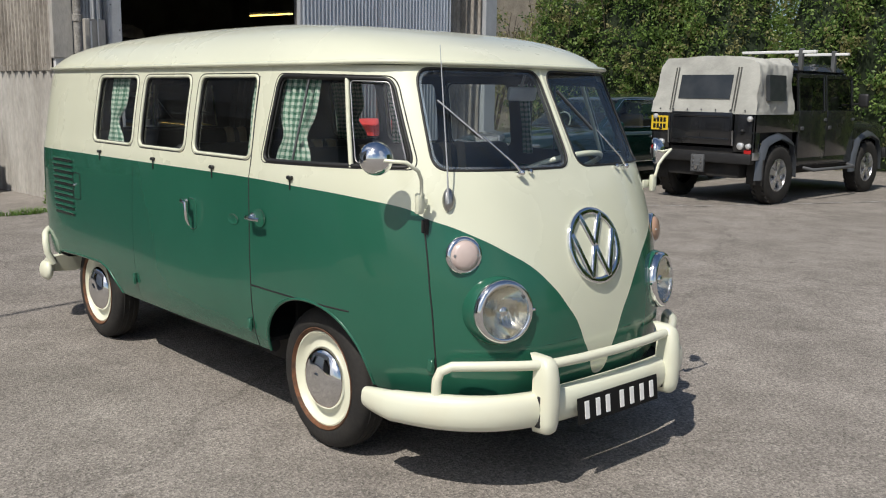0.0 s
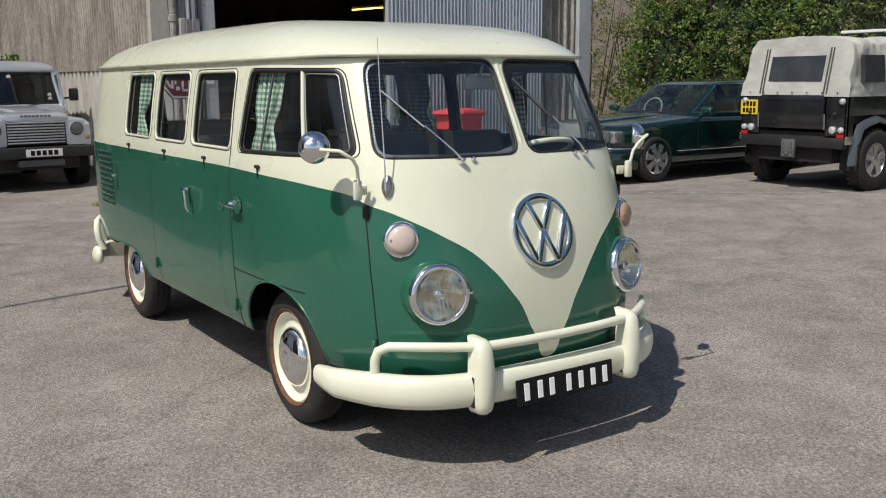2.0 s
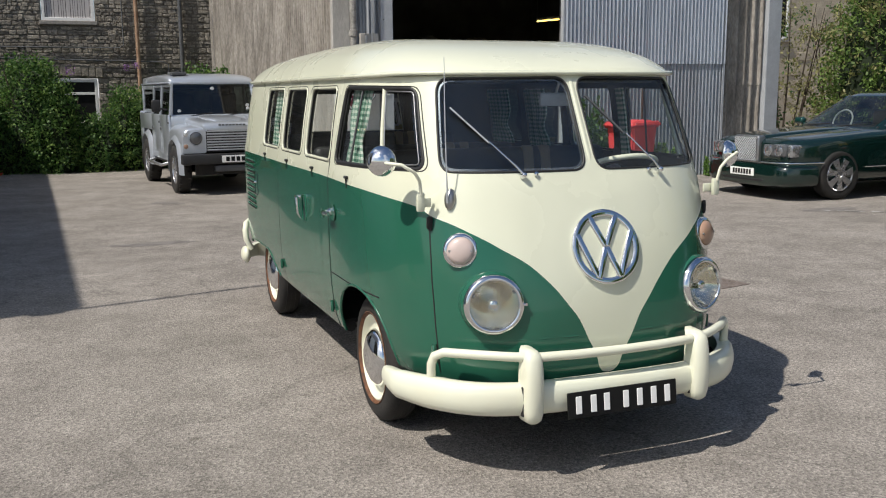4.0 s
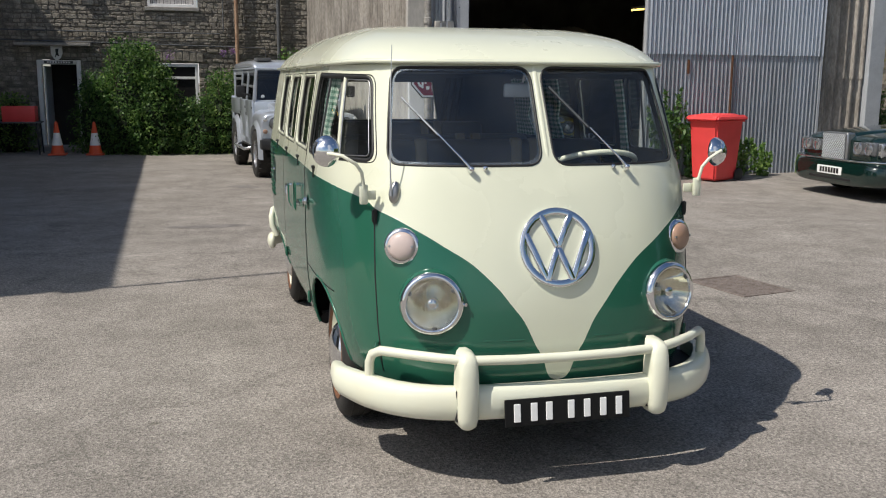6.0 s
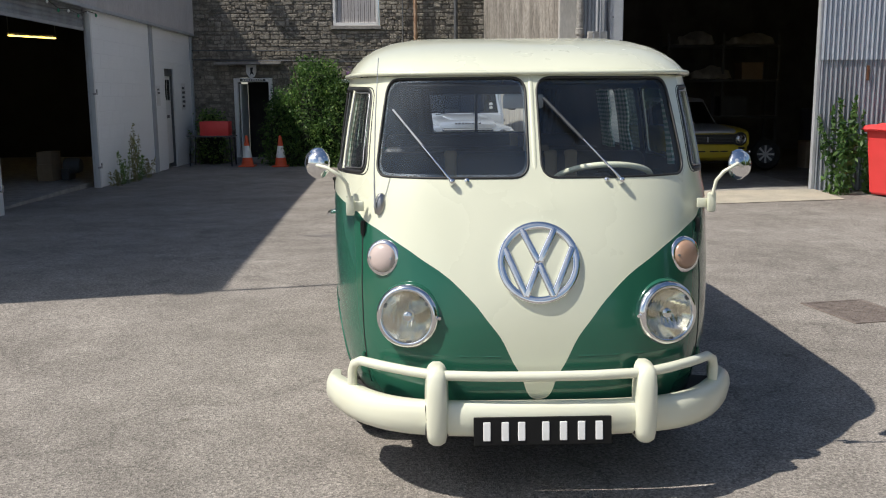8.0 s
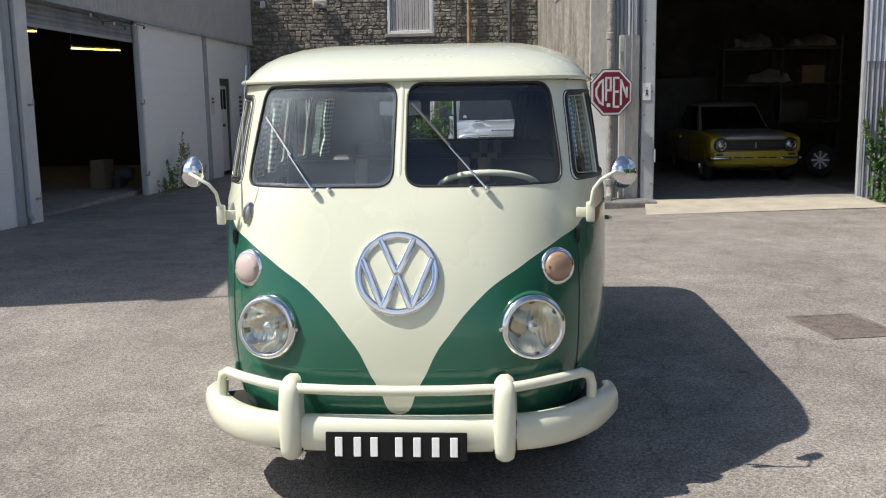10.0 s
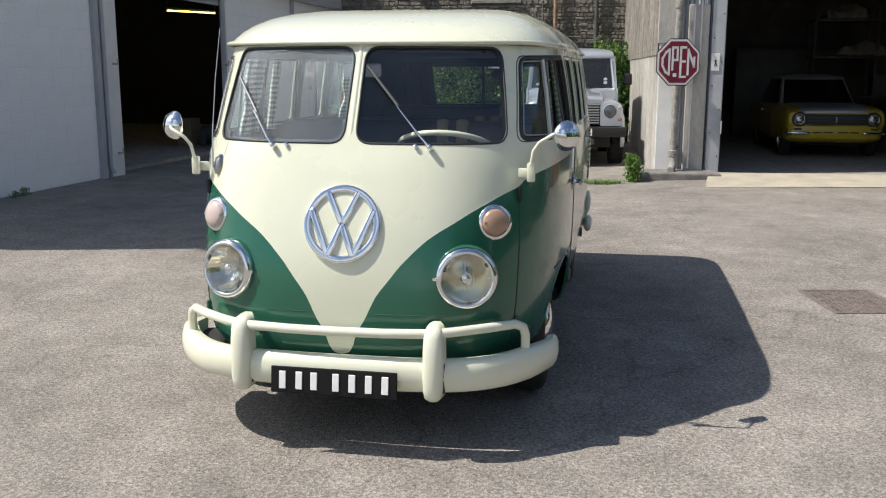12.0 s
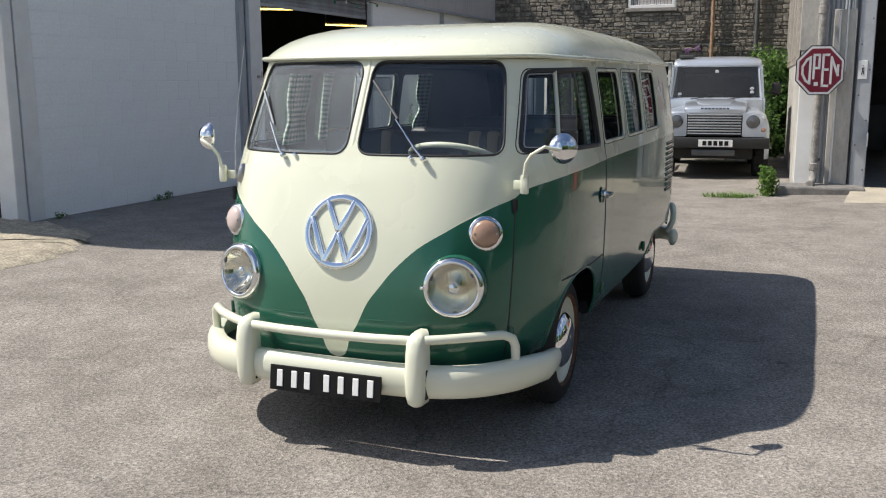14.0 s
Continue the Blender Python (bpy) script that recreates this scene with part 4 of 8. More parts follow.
# horizontal crease low on the nose
for side in (1, -1):
    bm = B()
    tube(bm, [bus_point(s_of_x(x, .575), .575, -.0065, side) for x in (.6, .5, .4, .3, .2, .15)], .008, 8)
    part("nose_crease", bm, GREEN, bus, smooth=60)


# ---- wheels ----
def wheel(parent_m, side, name="wheel"):
    """Road wheel with cream rim and chrome cap; the outside faces local +z."""
    w = new(name)
    w.parent = bus
    w.matrix_local = parent_m
    bm = B()
    prof = [(.205, -.06), (.222, -.07), (.26, -.076), (.289, -.068), (.306, -.046), (.309, 0), (.306, .046), (.300, .058), (.289, .068), (.275, .076), (.26, .080), (.238, .080), (.222, .076), (.212, .062)]
    lathe(bm, prof, None, 56)
    part("tyre", bm, RUBBER, w, "black tyre with brown sidewall scuff", smooth=50)
    for zt in (-.03, 0, .03):
        bm = B()
        lathe(bm, [(.3075, zt - .004), (.3115, zt - .003), (.3115, zt + .003), (.3075, zt + .004)], None, 56)
        part("tread_rib", bm, RUBBER, w, smooth=50)
    bm = B()
    lathe(bm, [(.226, .079), (.222, .082), (.213, .074), (.208, .066)], None, 48)
    part("rim_edge", bm, RUST, w, "rust-brown rim edge", smooth=50)
    bm = B()
    lathe(bm, [(.209, .068), (.203, .070), (.192, .052), (.175, .040), (.150, .046), (.13, .05), (.05, .05), (0, .05)], None, 48)
    part("rim", bm, BUMPER_CREAM, w, "cream-painted steel rim", smooth=50)
    bm = B()
    lathe(bm, [(.138, .048), (.140, .056), (.132, .070), (.112, .086), (.075, .100), (.05, .104), (.035, .101), (.03, .103), (0, .106)], None, 48)
    part("hub_cap", bm, CHROME, w, "domed chrome hub cap", smooth=50)
    return w


for side in (1, -1):
    for y, zc in ((0, .312), (2.4, .311)):
        wheel(Matrix.Translation((side * (.70 if y < 1 else .715), y, zc)) @ pose(0, 0, 0, 0, 90 * side, 0), side)
bm = B()
for y in (0, 2.4):
    cyl(bm, (-.66, y, .32), (.66, y, .32), .045, 10)
cyl(bm, (.2, 1.0, .34), (.2, 3.0, .30), .03, 8)
box(bm, -.35, .35, 2.35, 3.1, .26, .5, .04)
part("axle", bm, DARK, bus)


# ---- nose fittings ----
def nose_frame(x, z, side, out=0.0):
    """A frame on the nose: z out along the normal, y up."""
    s = s_of_x(x, z)
    p = bus_point(s, z, out, side)
    n = bus_normal(s, z)
    n = Vector((n.x * side, n.y, n.z))
    xa = Vector((0, 0, 1)).cross(n).normalized()
    ya = n.cross(xa)
    return Matrix(((xa.x, ya.x, n.x, p.x), (xa.y, ya.y, n.y, p.y), (xa.z, ya.z, n.z, p.z), (0, 0, 0, 1)))


LENS = glass_material("headlamp_glass", (.96, .97, .95), .004)
REFLECTOR = material("lamp_reflector", (.90, .88, .80), .09, .95, color2=(.66, .60, .46), scale=18, mix=.8, rough_vary=.08)
AMBER = material("faded_amber_lens", (.40, .25, .17), .3, color2=(.32, .19, .13), scale=9, coat=.5)
# pale pink left lens, lightened further for the sun glare on it
PINK = material("bleached_lens", (.60, .49, .45), .3, color2=(.52, .40, .35), scale=9, coat=.5)
for side in (1, -1):
    # turn the lamps forward more than the curved skin does
    m0 = nose_frame(LAMP_X, LAMP_Z, side, 0)
    f = (m0.to_3x3() @ Vector((0, 0, 1)) * .55 + Vector((0, -1, .02)) * .45).normalized()
    xa = Vector((0, 0, 1)).cross(f).normalized()
    ya = f.cross(xa)
    p = m0.translation + f * .010
    hm = Matrix(((xa.x, ya.x, f.x, p.x), (xa.y, ya.y, f.y, p.y), (xa.z, ya.z, f.z, p.z), (0, 0, 0, 1)))
    hl = new("headlamp")
    hl.parent, hl.matrix_local = bus, hm
    bm = B()
    lathe(bm, [(.116, -.05), (.124, -.008), (.1265, .004), (.1255, .016), (.120, .027), (.111, .033), (.104, .033), (.100, .029), (.0985, .020)], None, 56)
    part("chrome_ring", bm, CHROME, hl, "chrome headlamp ring", smooth=50)
    bm = B()
    lathe(bm, [(.139, -.07), (.136, -.03), (.131, -.008), (.122, .002)], None, 48)
    part("bowl", bm, GREEN, hl, smooth=50)
    bm = B()
    # deep dish behind a fluted glass: shallow upright ribs break up what it mirrors
    dish = [(.0995 * t_, -.052 + .074 * t_ ** 2.2) for t_ in np.linspace(1, .02, 22)]
    lathe(bm, dish + [(0, -.052)], None, 84)
    for v_ in bm.verts:
        rr_ = math.hypot(v_.co.x, v_.co.y)
        if rr_ < .094:
            v_.co.z += .0006 * math.sin(v_.co.x * 430) * (1 - rr_ / .094) ** .3
    part("reflector", bm, REFLECTOR, hl, "silvered reflector", smooth=50)
    bm = B()
    lathe(bm, [(.0, .018), (.016, .017), (.023, .009), (.024, -.02), (.014, -.05)], None, 20)
    part("bulb_shield", bm, CHROME, hl, smooth=50)
    bm = B()
    lathe(bm, [(.0985, .026), (.085, .038), (.06, .047), (.03, .052), (0, .053)], None, 40)
    ln = part("lens", bm, LENS, hl, "clear fluted glass lens", smooth=50)
    ln.visible_shadow = False
    for a_ in (35, 155, 275):
        bm = B()
        box(bm, -.009, .009, -.006, .006, -.004, .006, .002, 1, m=pose(.096 * math.cos(radians(a_)), .096 * math.sin(radians(a_)), .024, 0, 0, a_ - 90))
        part("lug", bm, DARK_METAL, hl)
    bm = B()
    cyl(bm, (.120 * -side, 0, .012), (.131 * -side, 0, .026), .007, 8)
    part("ring_screw", bm, CHROME, hl, smooth=50)
    # indicator
    im = nose_frame(.598, .933, side, .0)
    f = (im.to_3x3() @ Vector((0, 0, 1)) * .6 + Vector((0, -1, 0)) * .4).normalized()
    xa = Vector((0, 0, 1)).cross(f).normalized()
    ya = f.cross(xa)
    p = im.translation
    im = Matrix(((xa.x, ya.x, f.x, p.x), (xa.y, ya.y, f.y, p.y), (xa.z, ya.z, f.z, p.z), (0, 0, 0, 1)))
    ind = new("indicator")
    ind.parent, ind.matrix_local = bus, im
    bm = B()
    lathe(bm, [(.070, -.02), (.074, .002), (.072, .010), (.065, .016), (.058, .017), (.056, .014)], None, 36)
    part("chrome_rim", bm, CHROME, ind, smooth=50)
    bm = B()
    lathe(bm, [(.057, .012), (.054, .024), (.042, .033), (.02, .038), (0, .039)], None, 36)
    part("lens", bm, PINK if side < 0 else AMBER, ind, "orange indicator lens, paler on the sunlit left side", smooth=50)
    for k in (-1, 1):
        bm = B()
        cyl(bm, (k * .045, 0, .02), (k * .045, 0, .034), .005, 8)
        part("screw", bm, STEEL, ind)

# round emblem with two stacked letter shapes
em = Matrix.Translation((0, bus_f(.931) - .005, .931)) @ pose(0, 0, 0, 90 - 17, 0, 0)
EMBLEM = material("pitted_chrome", (.84, .85, .87), .05, 1.0, color2=(.72, .72, .73), scale=8, mix=.4, bump=.10, bump_scale=7, rough_vary=.05)
emb = new("emblem")
emb.parent, emb.matrix_local = bus, em @ Matrix.Diagonal((.935, .935, 1, 1))
bm = B()
lathe(bm, [(.1705, -.014), (.171, .007), (.1695, .0105), (.1665, .0122), (.156, .0128), (.1435, .0122), (.1405, .0105), (.139, .007), (.139, -.014)], None, 96)
part("ring", bm, EMBLEM, emb, "chrome emblem ring", smooth=60)


def bar(bm, a, b, wdt, d=.0225, z=-.010):
    L_ = math.hypot(b[0] - a[0], b[1] - a[1])
    ang = math.degrees(math.atan2(b[1] - a[1], b[0] - a[0]))
    box(bm, -.004, L_ + .004, -wdt / 2, wdt / 2, z, z + d, .0075, 3, m=pose(a[0], a[1], 0, 0, 0, ang))


for a, b in (((-.070, .142), (-.003, .004)), ((.070, .142), (.003, .004)), ((-.140, .062), (-.056, -.140)), ((.140, .062), (.056, -.140)), ((-.056, -.140), (-.002, -.006)), ((.056, -.140), (.002, -.006))):
    bm = B()
    bar(bm, a, b, .031, z=-.010 + .0003 * len(emb.children))
    part("emblem_bar", bm, EMBLEM, emb, smooth=50)

# ---- bumpers ----
def bumper_path(half, front=True):
    """Centre line of a bumper, following the body round its corners."""
    pts = []
    for s_ in np.linspace(-1, 1, 41):
        x = half * s_
        u = abs(x) / half
        if front:
            y = -.955 + .05 * u ** 2 + .36 * u ** 5.2
        else:
            y = 3.33 - .06 * u ** 2 - .22 * max(u - .85, 0) ** 1.5 / .15 ** 1.5
        pts.append(Vector((x, y, 0)))
    if front:
        # the ends run on a little way along the flanks
        tail = [(half + .004, -.515), (half + .006, -.47), (half + .006, -.425), (half + .004, -.39)]
        pts = [Vector((-x, y, 0)) for x, y in tail[::-1]] + pts + [Vector((x, y, 0)) for x, y in tail]
    return pts


def bumper_mesh(bm, path, z0, sgn):
    """Pressed bumper blade: a rounded channel swept along the path."""
    prof = [(-.040, .066), (-.005, .074), (.016, .070), (.028, .056), (.036, .032), (.038, .0), (.032, -.034), (.016, -.058), (-.004, -.066), (-.03, -.060)]
    rings = []
    n = len(path)
    for i, p in enumerate(path):
        a, b = path[max(i - 1, 0)], path[min(i + 1, n - 1)]
        d = (b - a).normalized()
        nr = Vector((d.y, -d.x, 0)) * sgn
        e = min(i, n - 1 - i)
        k = 1 if e > 5 else (.60 + .08 * e - .0022 * e * e)
        rings.append([bm.verts.new(p + nr * o * k + Vector((0, 0, z0 + h * k))) for o, h in prof])
    for q, w3 in zip(rings, rings[1:]):
        for j in range(len(prof)):
            bm.faces.new((q[j], q[(j + 1) % len(prof)], w3[(j + 1) % len(prof)], w3[j]))
    for q in (rings[0], rings[-1]):
        bm.faces.new(q)
    return bm


fb = new("front_bumper")
fb.parent = bus
# pan added between the nose and the bumper to keep the ground shadow solid
bm = B()
prev = None
for p in bumper_path(.82):
    a_ = bus_point(s_of_x(min(abs(p.x) * .93, .72), .345), .345, -.012, 1 if p.x >= 0 else -1)
    k_ = min(max((abs(p.x) - .45) / .2, 0), 1)
    c = (bm.verts.new((p.x * (.97 + .03 * k_), p.y + .062 - .05 * k_, .325)), bm.verts.new(a_))
    if prev:
        bm.faces.new((prev[0], c[0], c[1], prev[1]))
    prev = c
part("splash_pan", bm, DARK, fb, smooth=60)
part("blade", bumper_mesh(B(), bumper_path(.826), .343, 1), BUMPER_CREAM, fb, "cream enamelled bumper blade", smooth=45)
for side in (1, -1):
    bm = B()
    X_ = side * .398
    secs = []
    for z, yf, w_ in ((.255, -.985, .022), (.268, -1.0, .034), (.30, -1.008, .0385), (.38, -1.011, .040), (.47, -1.006, .039), (.518, -.997, .037), (.540, -.986, .033), (.552, -.970, .025), (.558, -.950, .012)):
        ring = []
        for k in range(12):
            a = math.pi * k / 11
            ring.append(bm.verts.new((X_ - w_ * math.cos(a), yf + .030 - .030 * math.sin(a) ** .8, z)))
        yb = max(yf + .07, -.925)
        ring.append(bm.verts.new((X_ + w_ * 1.15, yb, z)))
        ring.insert(0, bm.verts.new((X_ - w_ * 1.15, yb, z)))
        secs.append(ring)
    for q, w2 in zip(secs, secs[1:]):
        for k in range(len(q)):
            bm.faces.new((q[k], q[(k + 1) % len(q)], w2[(k + 1) % len(q)], w2[k]))
    bm.faces.new(secs[0])
    bm.faces.new(secs[-1])
    part("overrider", bm, BUMPER_CREAM, fb, "cream upright overrider", smooth=50)
    bm = B()
    box(bm, X_ - .045, X_ + .045, -.968, -.92, .28, .412, .01)
    part("overrider_seat", bm, SEAL, fb, smooth=50)
bm = B()
rail = [(-.735, -.70, .40), (-.735, -.705, .47), (-.725, -.715, .505), (-.695, -.745, .525), (-.6, -.84, .530), (-.5, -.905, .528), (-.398, -.955, .525), (-.2, -.972, .522), (0, -.976, .521), (.2, -.972, .522), (.398, -.955, .525), (.5, -.905, .528), (.6, -.84, .530), (.695, -.745, .525), (.725, -.715, .505), (.735, -.705, .47), (.735, -.70, .40)]
tube(bm, [Vector(p) for p in rail], .0195, 12)
part("guard_rail", bm, BUMPER_CREAM, fb, "cream tubular guard rail", smooth=60)
bm = B()
for x in (-.55, .55):
    box(bm, x - .03, x + .03, -.84, -.6, .31, .35, .005)
part("bumper_iron", bm, DARK, fb)
# number plate: characters become plain bars
pl = new("number_plate")
pl.parent, pl.matrix_local = bus, pose(0, -1.004, .318, 90 - 7, 0, 0)
bm = B()
box(bm, -.261, .261, -.054, .054, -.004, .004, .004, 2)
part("plate", bm, BLACK_PLATE, pl, "black number plate")
for i, cx in enumerate((-.211, -.142, -.080, .011, .078, .146, .213)):
    bm = B()
    box(bm, cx - .014, cx + .014, -.036, .036, .004, .008, .002, 1)
    part("character_bar", bm, WHITE_TEXT, pl)
rb = new("rear_bumper")
rb.parent = bus
part("blade", bumper_mesh(B(), bumper_path(.885, False), .33, -1), BUMPER_CREAM, rb, smooth=45)
for side in (1, -1):
    bm = B()
    lathe(bm, [(.0, -.055), (.03, -.045), (.05, -.02), (.056, .0), (.056, .06), (.0, .06)], Matrix.Translation((side * .872, 3.02, .335)) @ pose(0, 0, 0, -90, 0, 0) @ Matrix.Diagonal((.62, 1.12, 1, 1)), 20)
    part("rounded_end", bm, BUMPER_CREAM, rb, smooth=60)
for side in (1, -1):
    bm = B()
    tube(bm, [(side * .83, 3.02, .38), (side * .868, 3.02, .46), (side * .872, 3.03, .525), (side * .858, 3.07, .575), (side * .81, 3.15, .592), (side * .72, 3.24, .595), (side * .5, 3.29, .595), (0, 3.31, .595)], .023, 12)
    part("guard_rail", bm, BUMPER_CREAM, rb, smooth=60)

# ---- mirrors, wipers, aerial, handles ----
for side in (1, -1):
    mi = new("door_mirror")
    mi.parent = bus
    base = Vector((side * .735, -.595, 1.13))
    ctr = Vector((side * .872, -.505, 1.297 if side < 0 else 1.275))
    bm = B()
    box(bm, -.017, .017, -.012, .012, -.04, .04, .007, 2, m=Matrix.Translation(base))
    box(bm, -.024, .024, -.006, .006, -.02, .02, .005, 2, m=Matrix.Translation(base - Vector((side * .03, -.02, .005))))
    part("bracket", bm, CREAM, mi, smooth=40)
    bm = B()
    o = Vector((side, 0, 0))
    tube(bm, [base + Vector((0, -.01, .03)), base + o * .01 + Vector((0, -.02, .09)), base + o * .035 + Vector((0, -.03, .125)), base + o * .09 + Vector((0, -.03, .158)), ctr + Vector((side * .0, -.04, -.005)), ctr + Vector((0, -.02, 0))], .0072, 10)
    part("arm", bm, BUMPER_CREAM, mi, "cream-painted mirror arm", smooth=60)
    fw = Vector((side * .6, -.8, .05)).normalized()
    mm = Matrix.Translation(ctr) @ fw.to_track_quat("Z", "Y").to_matrix().to_4x4()
    bm = B()
    lathe(bm, [(.060, -.012), (.064, -.004), (.062, .006), (.048, .028), (.028, .040), (0, .044)], mm, 36)
    part("shell", bm, CHROME, mi, "round chrome mirror shell", smooth=50)
    bm = B()
    lathe(bm, [(0, -.010), (.060, -.010)], mm, 36)
    part("mirror_glass", bm, CHROME, mi)
    # wiper
    wi = new("wiper")
    wi.parent = bus
    bx, tx = (-.324, -.551) if side < 0 else (.333, .045)
    b0 = Vector(bus_point(s_of_x(abs(bx), 1.228), 1.228, .022, side))
    tip = Vector((tx, -.6, 1.504 if side < 0 else 1.547))
    tip = bus_point(s_of_x(abs(tx), tip.z), tip.z, .016, 1 if tx > 0 else -1)
    mid = b0.lerp(tip, .5) + Vector((0, -.022, 0))
    bm = B()
    lathe(bm, [(.012, -.02), (.012, .003), (.008, .010), (0, .012)], Matrix.Translation(b0) @ pose(0, 0, 0, 65, 0, 0), 14)
    part("spindle", bm, CHROME, wi, smooth=50)
    bm = B()
    tube(bm, [b0, b0.lerp(mid, .25) + Vector((0, -.012, 0)), mid], [.006, .0045, .0035], 8)
    part("arm", bm, CHROME, wi, "chrome wiper arm", smooth=60)
    bm = B()
    d = (tip - b0).normalized()
    q0 = tip - d * .23
    tube(bm, [q0, tip], .0042 if side < 0 else .0065, 6)
    part("blade", bm, GREY_METAL if side < 0 else DARK_METAL, wi, smooth=60)
    bm = B()
    tube(bm, [q0 + Vector((0, .008, 0)), tip + Vector((0, .008, 0))], .004, 6)
    part("rubber", bm, SEAL, wi)
    bm = B()
    q = bus_point(s_of_x(abs(bx) - .055 * (1 if side < 0 else 1), 1.235), 1.235, .004, side)
    lathe(bm, [(.009, 0), (.009, .01), (0, .014)], Matrix.Translation(q) @ pose(0, 0, 0, 65, 0, 0), 10)
    part("washer_jet", bm, CHROME, wi)
ae = new("aerial")
ae.parent = bus
ab = bus_point(s_of_x(.612, 1.138), 1.138, .004, -1)
am = nose_frame(.612, 1.138, -1, .0)
bm = B()
lathe(bm, [(.024, -.002), (.023, .012), (.014, .022), (0, .026)], am @ Matrix.Diagonal((1, 1.9, 1, 1)), 24)
part("base", bm, STEEL, ae, "chrome oval aerial base", smooth=50)
bm = B()
t0 = ab + am.to_3x3() @ Vector((0, .0, .03))
tube(bm, [t0 + Vector((0, 0, -.02)), t0 + Vector((0, .01, .12)), t0 + Vector((.008, .045, .35)), t0 + Vector((.022, .085, .57))], [.0045, .0028, .0024, .0016], 6)
part("rod", bm, GREY_METAL, ae, "thin telescopic aerial rod")
# cab door handle and side door handle
for side in (1, -1):
    p = bus_point(*sz(.327, .985), .004, side)
    o = Vector((side, 0, 0))
    dh = new("door_handle")
    dh.parent = bus
    bm = B()
    lathe(bm, [(.045, .0015), (.04, .0), (.0, -.002)], Matrix.Translation(p) @ pose(0, 0, 0, 0, 90 * side, 0), 28, (.9, 1.1))
    part("dish", bm, GREEN, dh, smooth=50)
    bm = B()
    tube(bm, [p + o * .012 + Vector((0, .055, 0)), p + o * .038 + Vector((0, .045, 0)), p + o * .042 + Vector((0, 0, 0)), p + o * .036 + Vector((0, -.06, .0))], [.012, .012, .010, .009], 10)
    part("grip", bm, CHROME, dh, "chrome grip", smooth=60)
    bm = B()
    lathe(bm, [(.02, 0), (.019, .008), (0, .012)], Matrix.Translation(p + Vector((0, .05, 0))) @ pose(0, 0, 0, 0, 90 * side, 0), 16)
    part("escutcheon", bm, CHROME, dh, smooth=50)
p = bus_point(*sz(.95, .945), .004, -1)
sh = new("side_door_handle")
sh.parent = bus
bm = B()
tube(bm, on_shell(densify(round_poly([sz(.99, .865), sz(.99, 1.015), sz(.91, 1.015), sz(.91, .865)], .03), .03), 0, -1), .004, 6, True)
part("dish", bm, GREEN, sh, smooth=50)
bm = B()
tube(bm, [p + Vector((-.01, .03, .055)), p + Vector((-.035, .03, .055)), p + Vector((-.038, -.01, .05)), p + Vector((-.035, -.015, -.03)), p + Vector((-.02, -.01, -.06))], [.012, .012, .012, .009, .006], 10)
part("lever", bm, CHROME, sh, "chrome lever handle", smooth=60)
p = bus_point(*sz(.56, .955), .001, -1)
bm = B()
lathe(bm, [(.045, .002), (.036, .0), (0, -.001)], Matrix.Translation(p) @ pose(0, 0, 0, 0, -90, 0), 24, (.55, 1.1))
part("finger_dish", bm, GREEN, bus, smooth=50)


# ---- inside the van ----
def gingham(name):
    """Green and white checked cloth."""
    m = bpy.data.materials.new(name)
    m.use_nodes = True
    nt = m.node_tree
    N, L = nt.nodes.new, nt.links.new
    b = nt.nodes["Principled BSDF"]
    b.inputs["Roughness"].default_value = .9
    tc, sep = N("ShaderNodeTexCoord"), N("ShaderNodeSeparateXYZ")
    L(tc.outputs["UV"], sep.inputs[0])
    outs = []
    for ax in "XY":
        mu, fr, gt = N("ShaderNodeMath"), N("ShaderNodeMath"), N("ShaderNodeMath")
        mu.operation, fr.operation, gt.operation = "MULTIPLY", "FRACT", "GREATER_THAN"
        mu.inputs[1].default_value, gt.inputs[1].default_value = 1 / .027, .5
        L(sep.outputs[ax], mu.inputs[0])
        L(mu.outputs[0], fr.inputs[0])
        L(fr.outputs[0], gt.inputs[0])
        outs.append(gt.outputs[0])
    ad = N("ShaderNodeMath")
    L(outs[0], ad.inputs[0])
    L(outs[1], ad.inputs[1])
    hf = N("ShaderNodeMath")
    hf.operation, hf.inputs[1].default_value = "MULTIPLY", .5
    L(ad.outputs[0], hf.inputs[0])
    cr = N("ShaderNodeValToRGB")
    cr.color_ramp.interpolation = "CONSTANT"
    cr.color_ramp.elements[0].color = (.62, .64, .57, 1)
    cr.color_ramp.elements[1].position, cr.color_ramp.elements[1].color = .4, (.24, .37, .29, 1)
    e2 = cr.color_ramp.elements.new(.9)
    e2.color = (.045, .14, .09, 1)
    L(hf.outputs[0], cr.inputs["Fac"])
    L(cr.outputs["Color"], b.inputs["Base Color"])
    return m


GINGHAM = gingham("green_gingham")


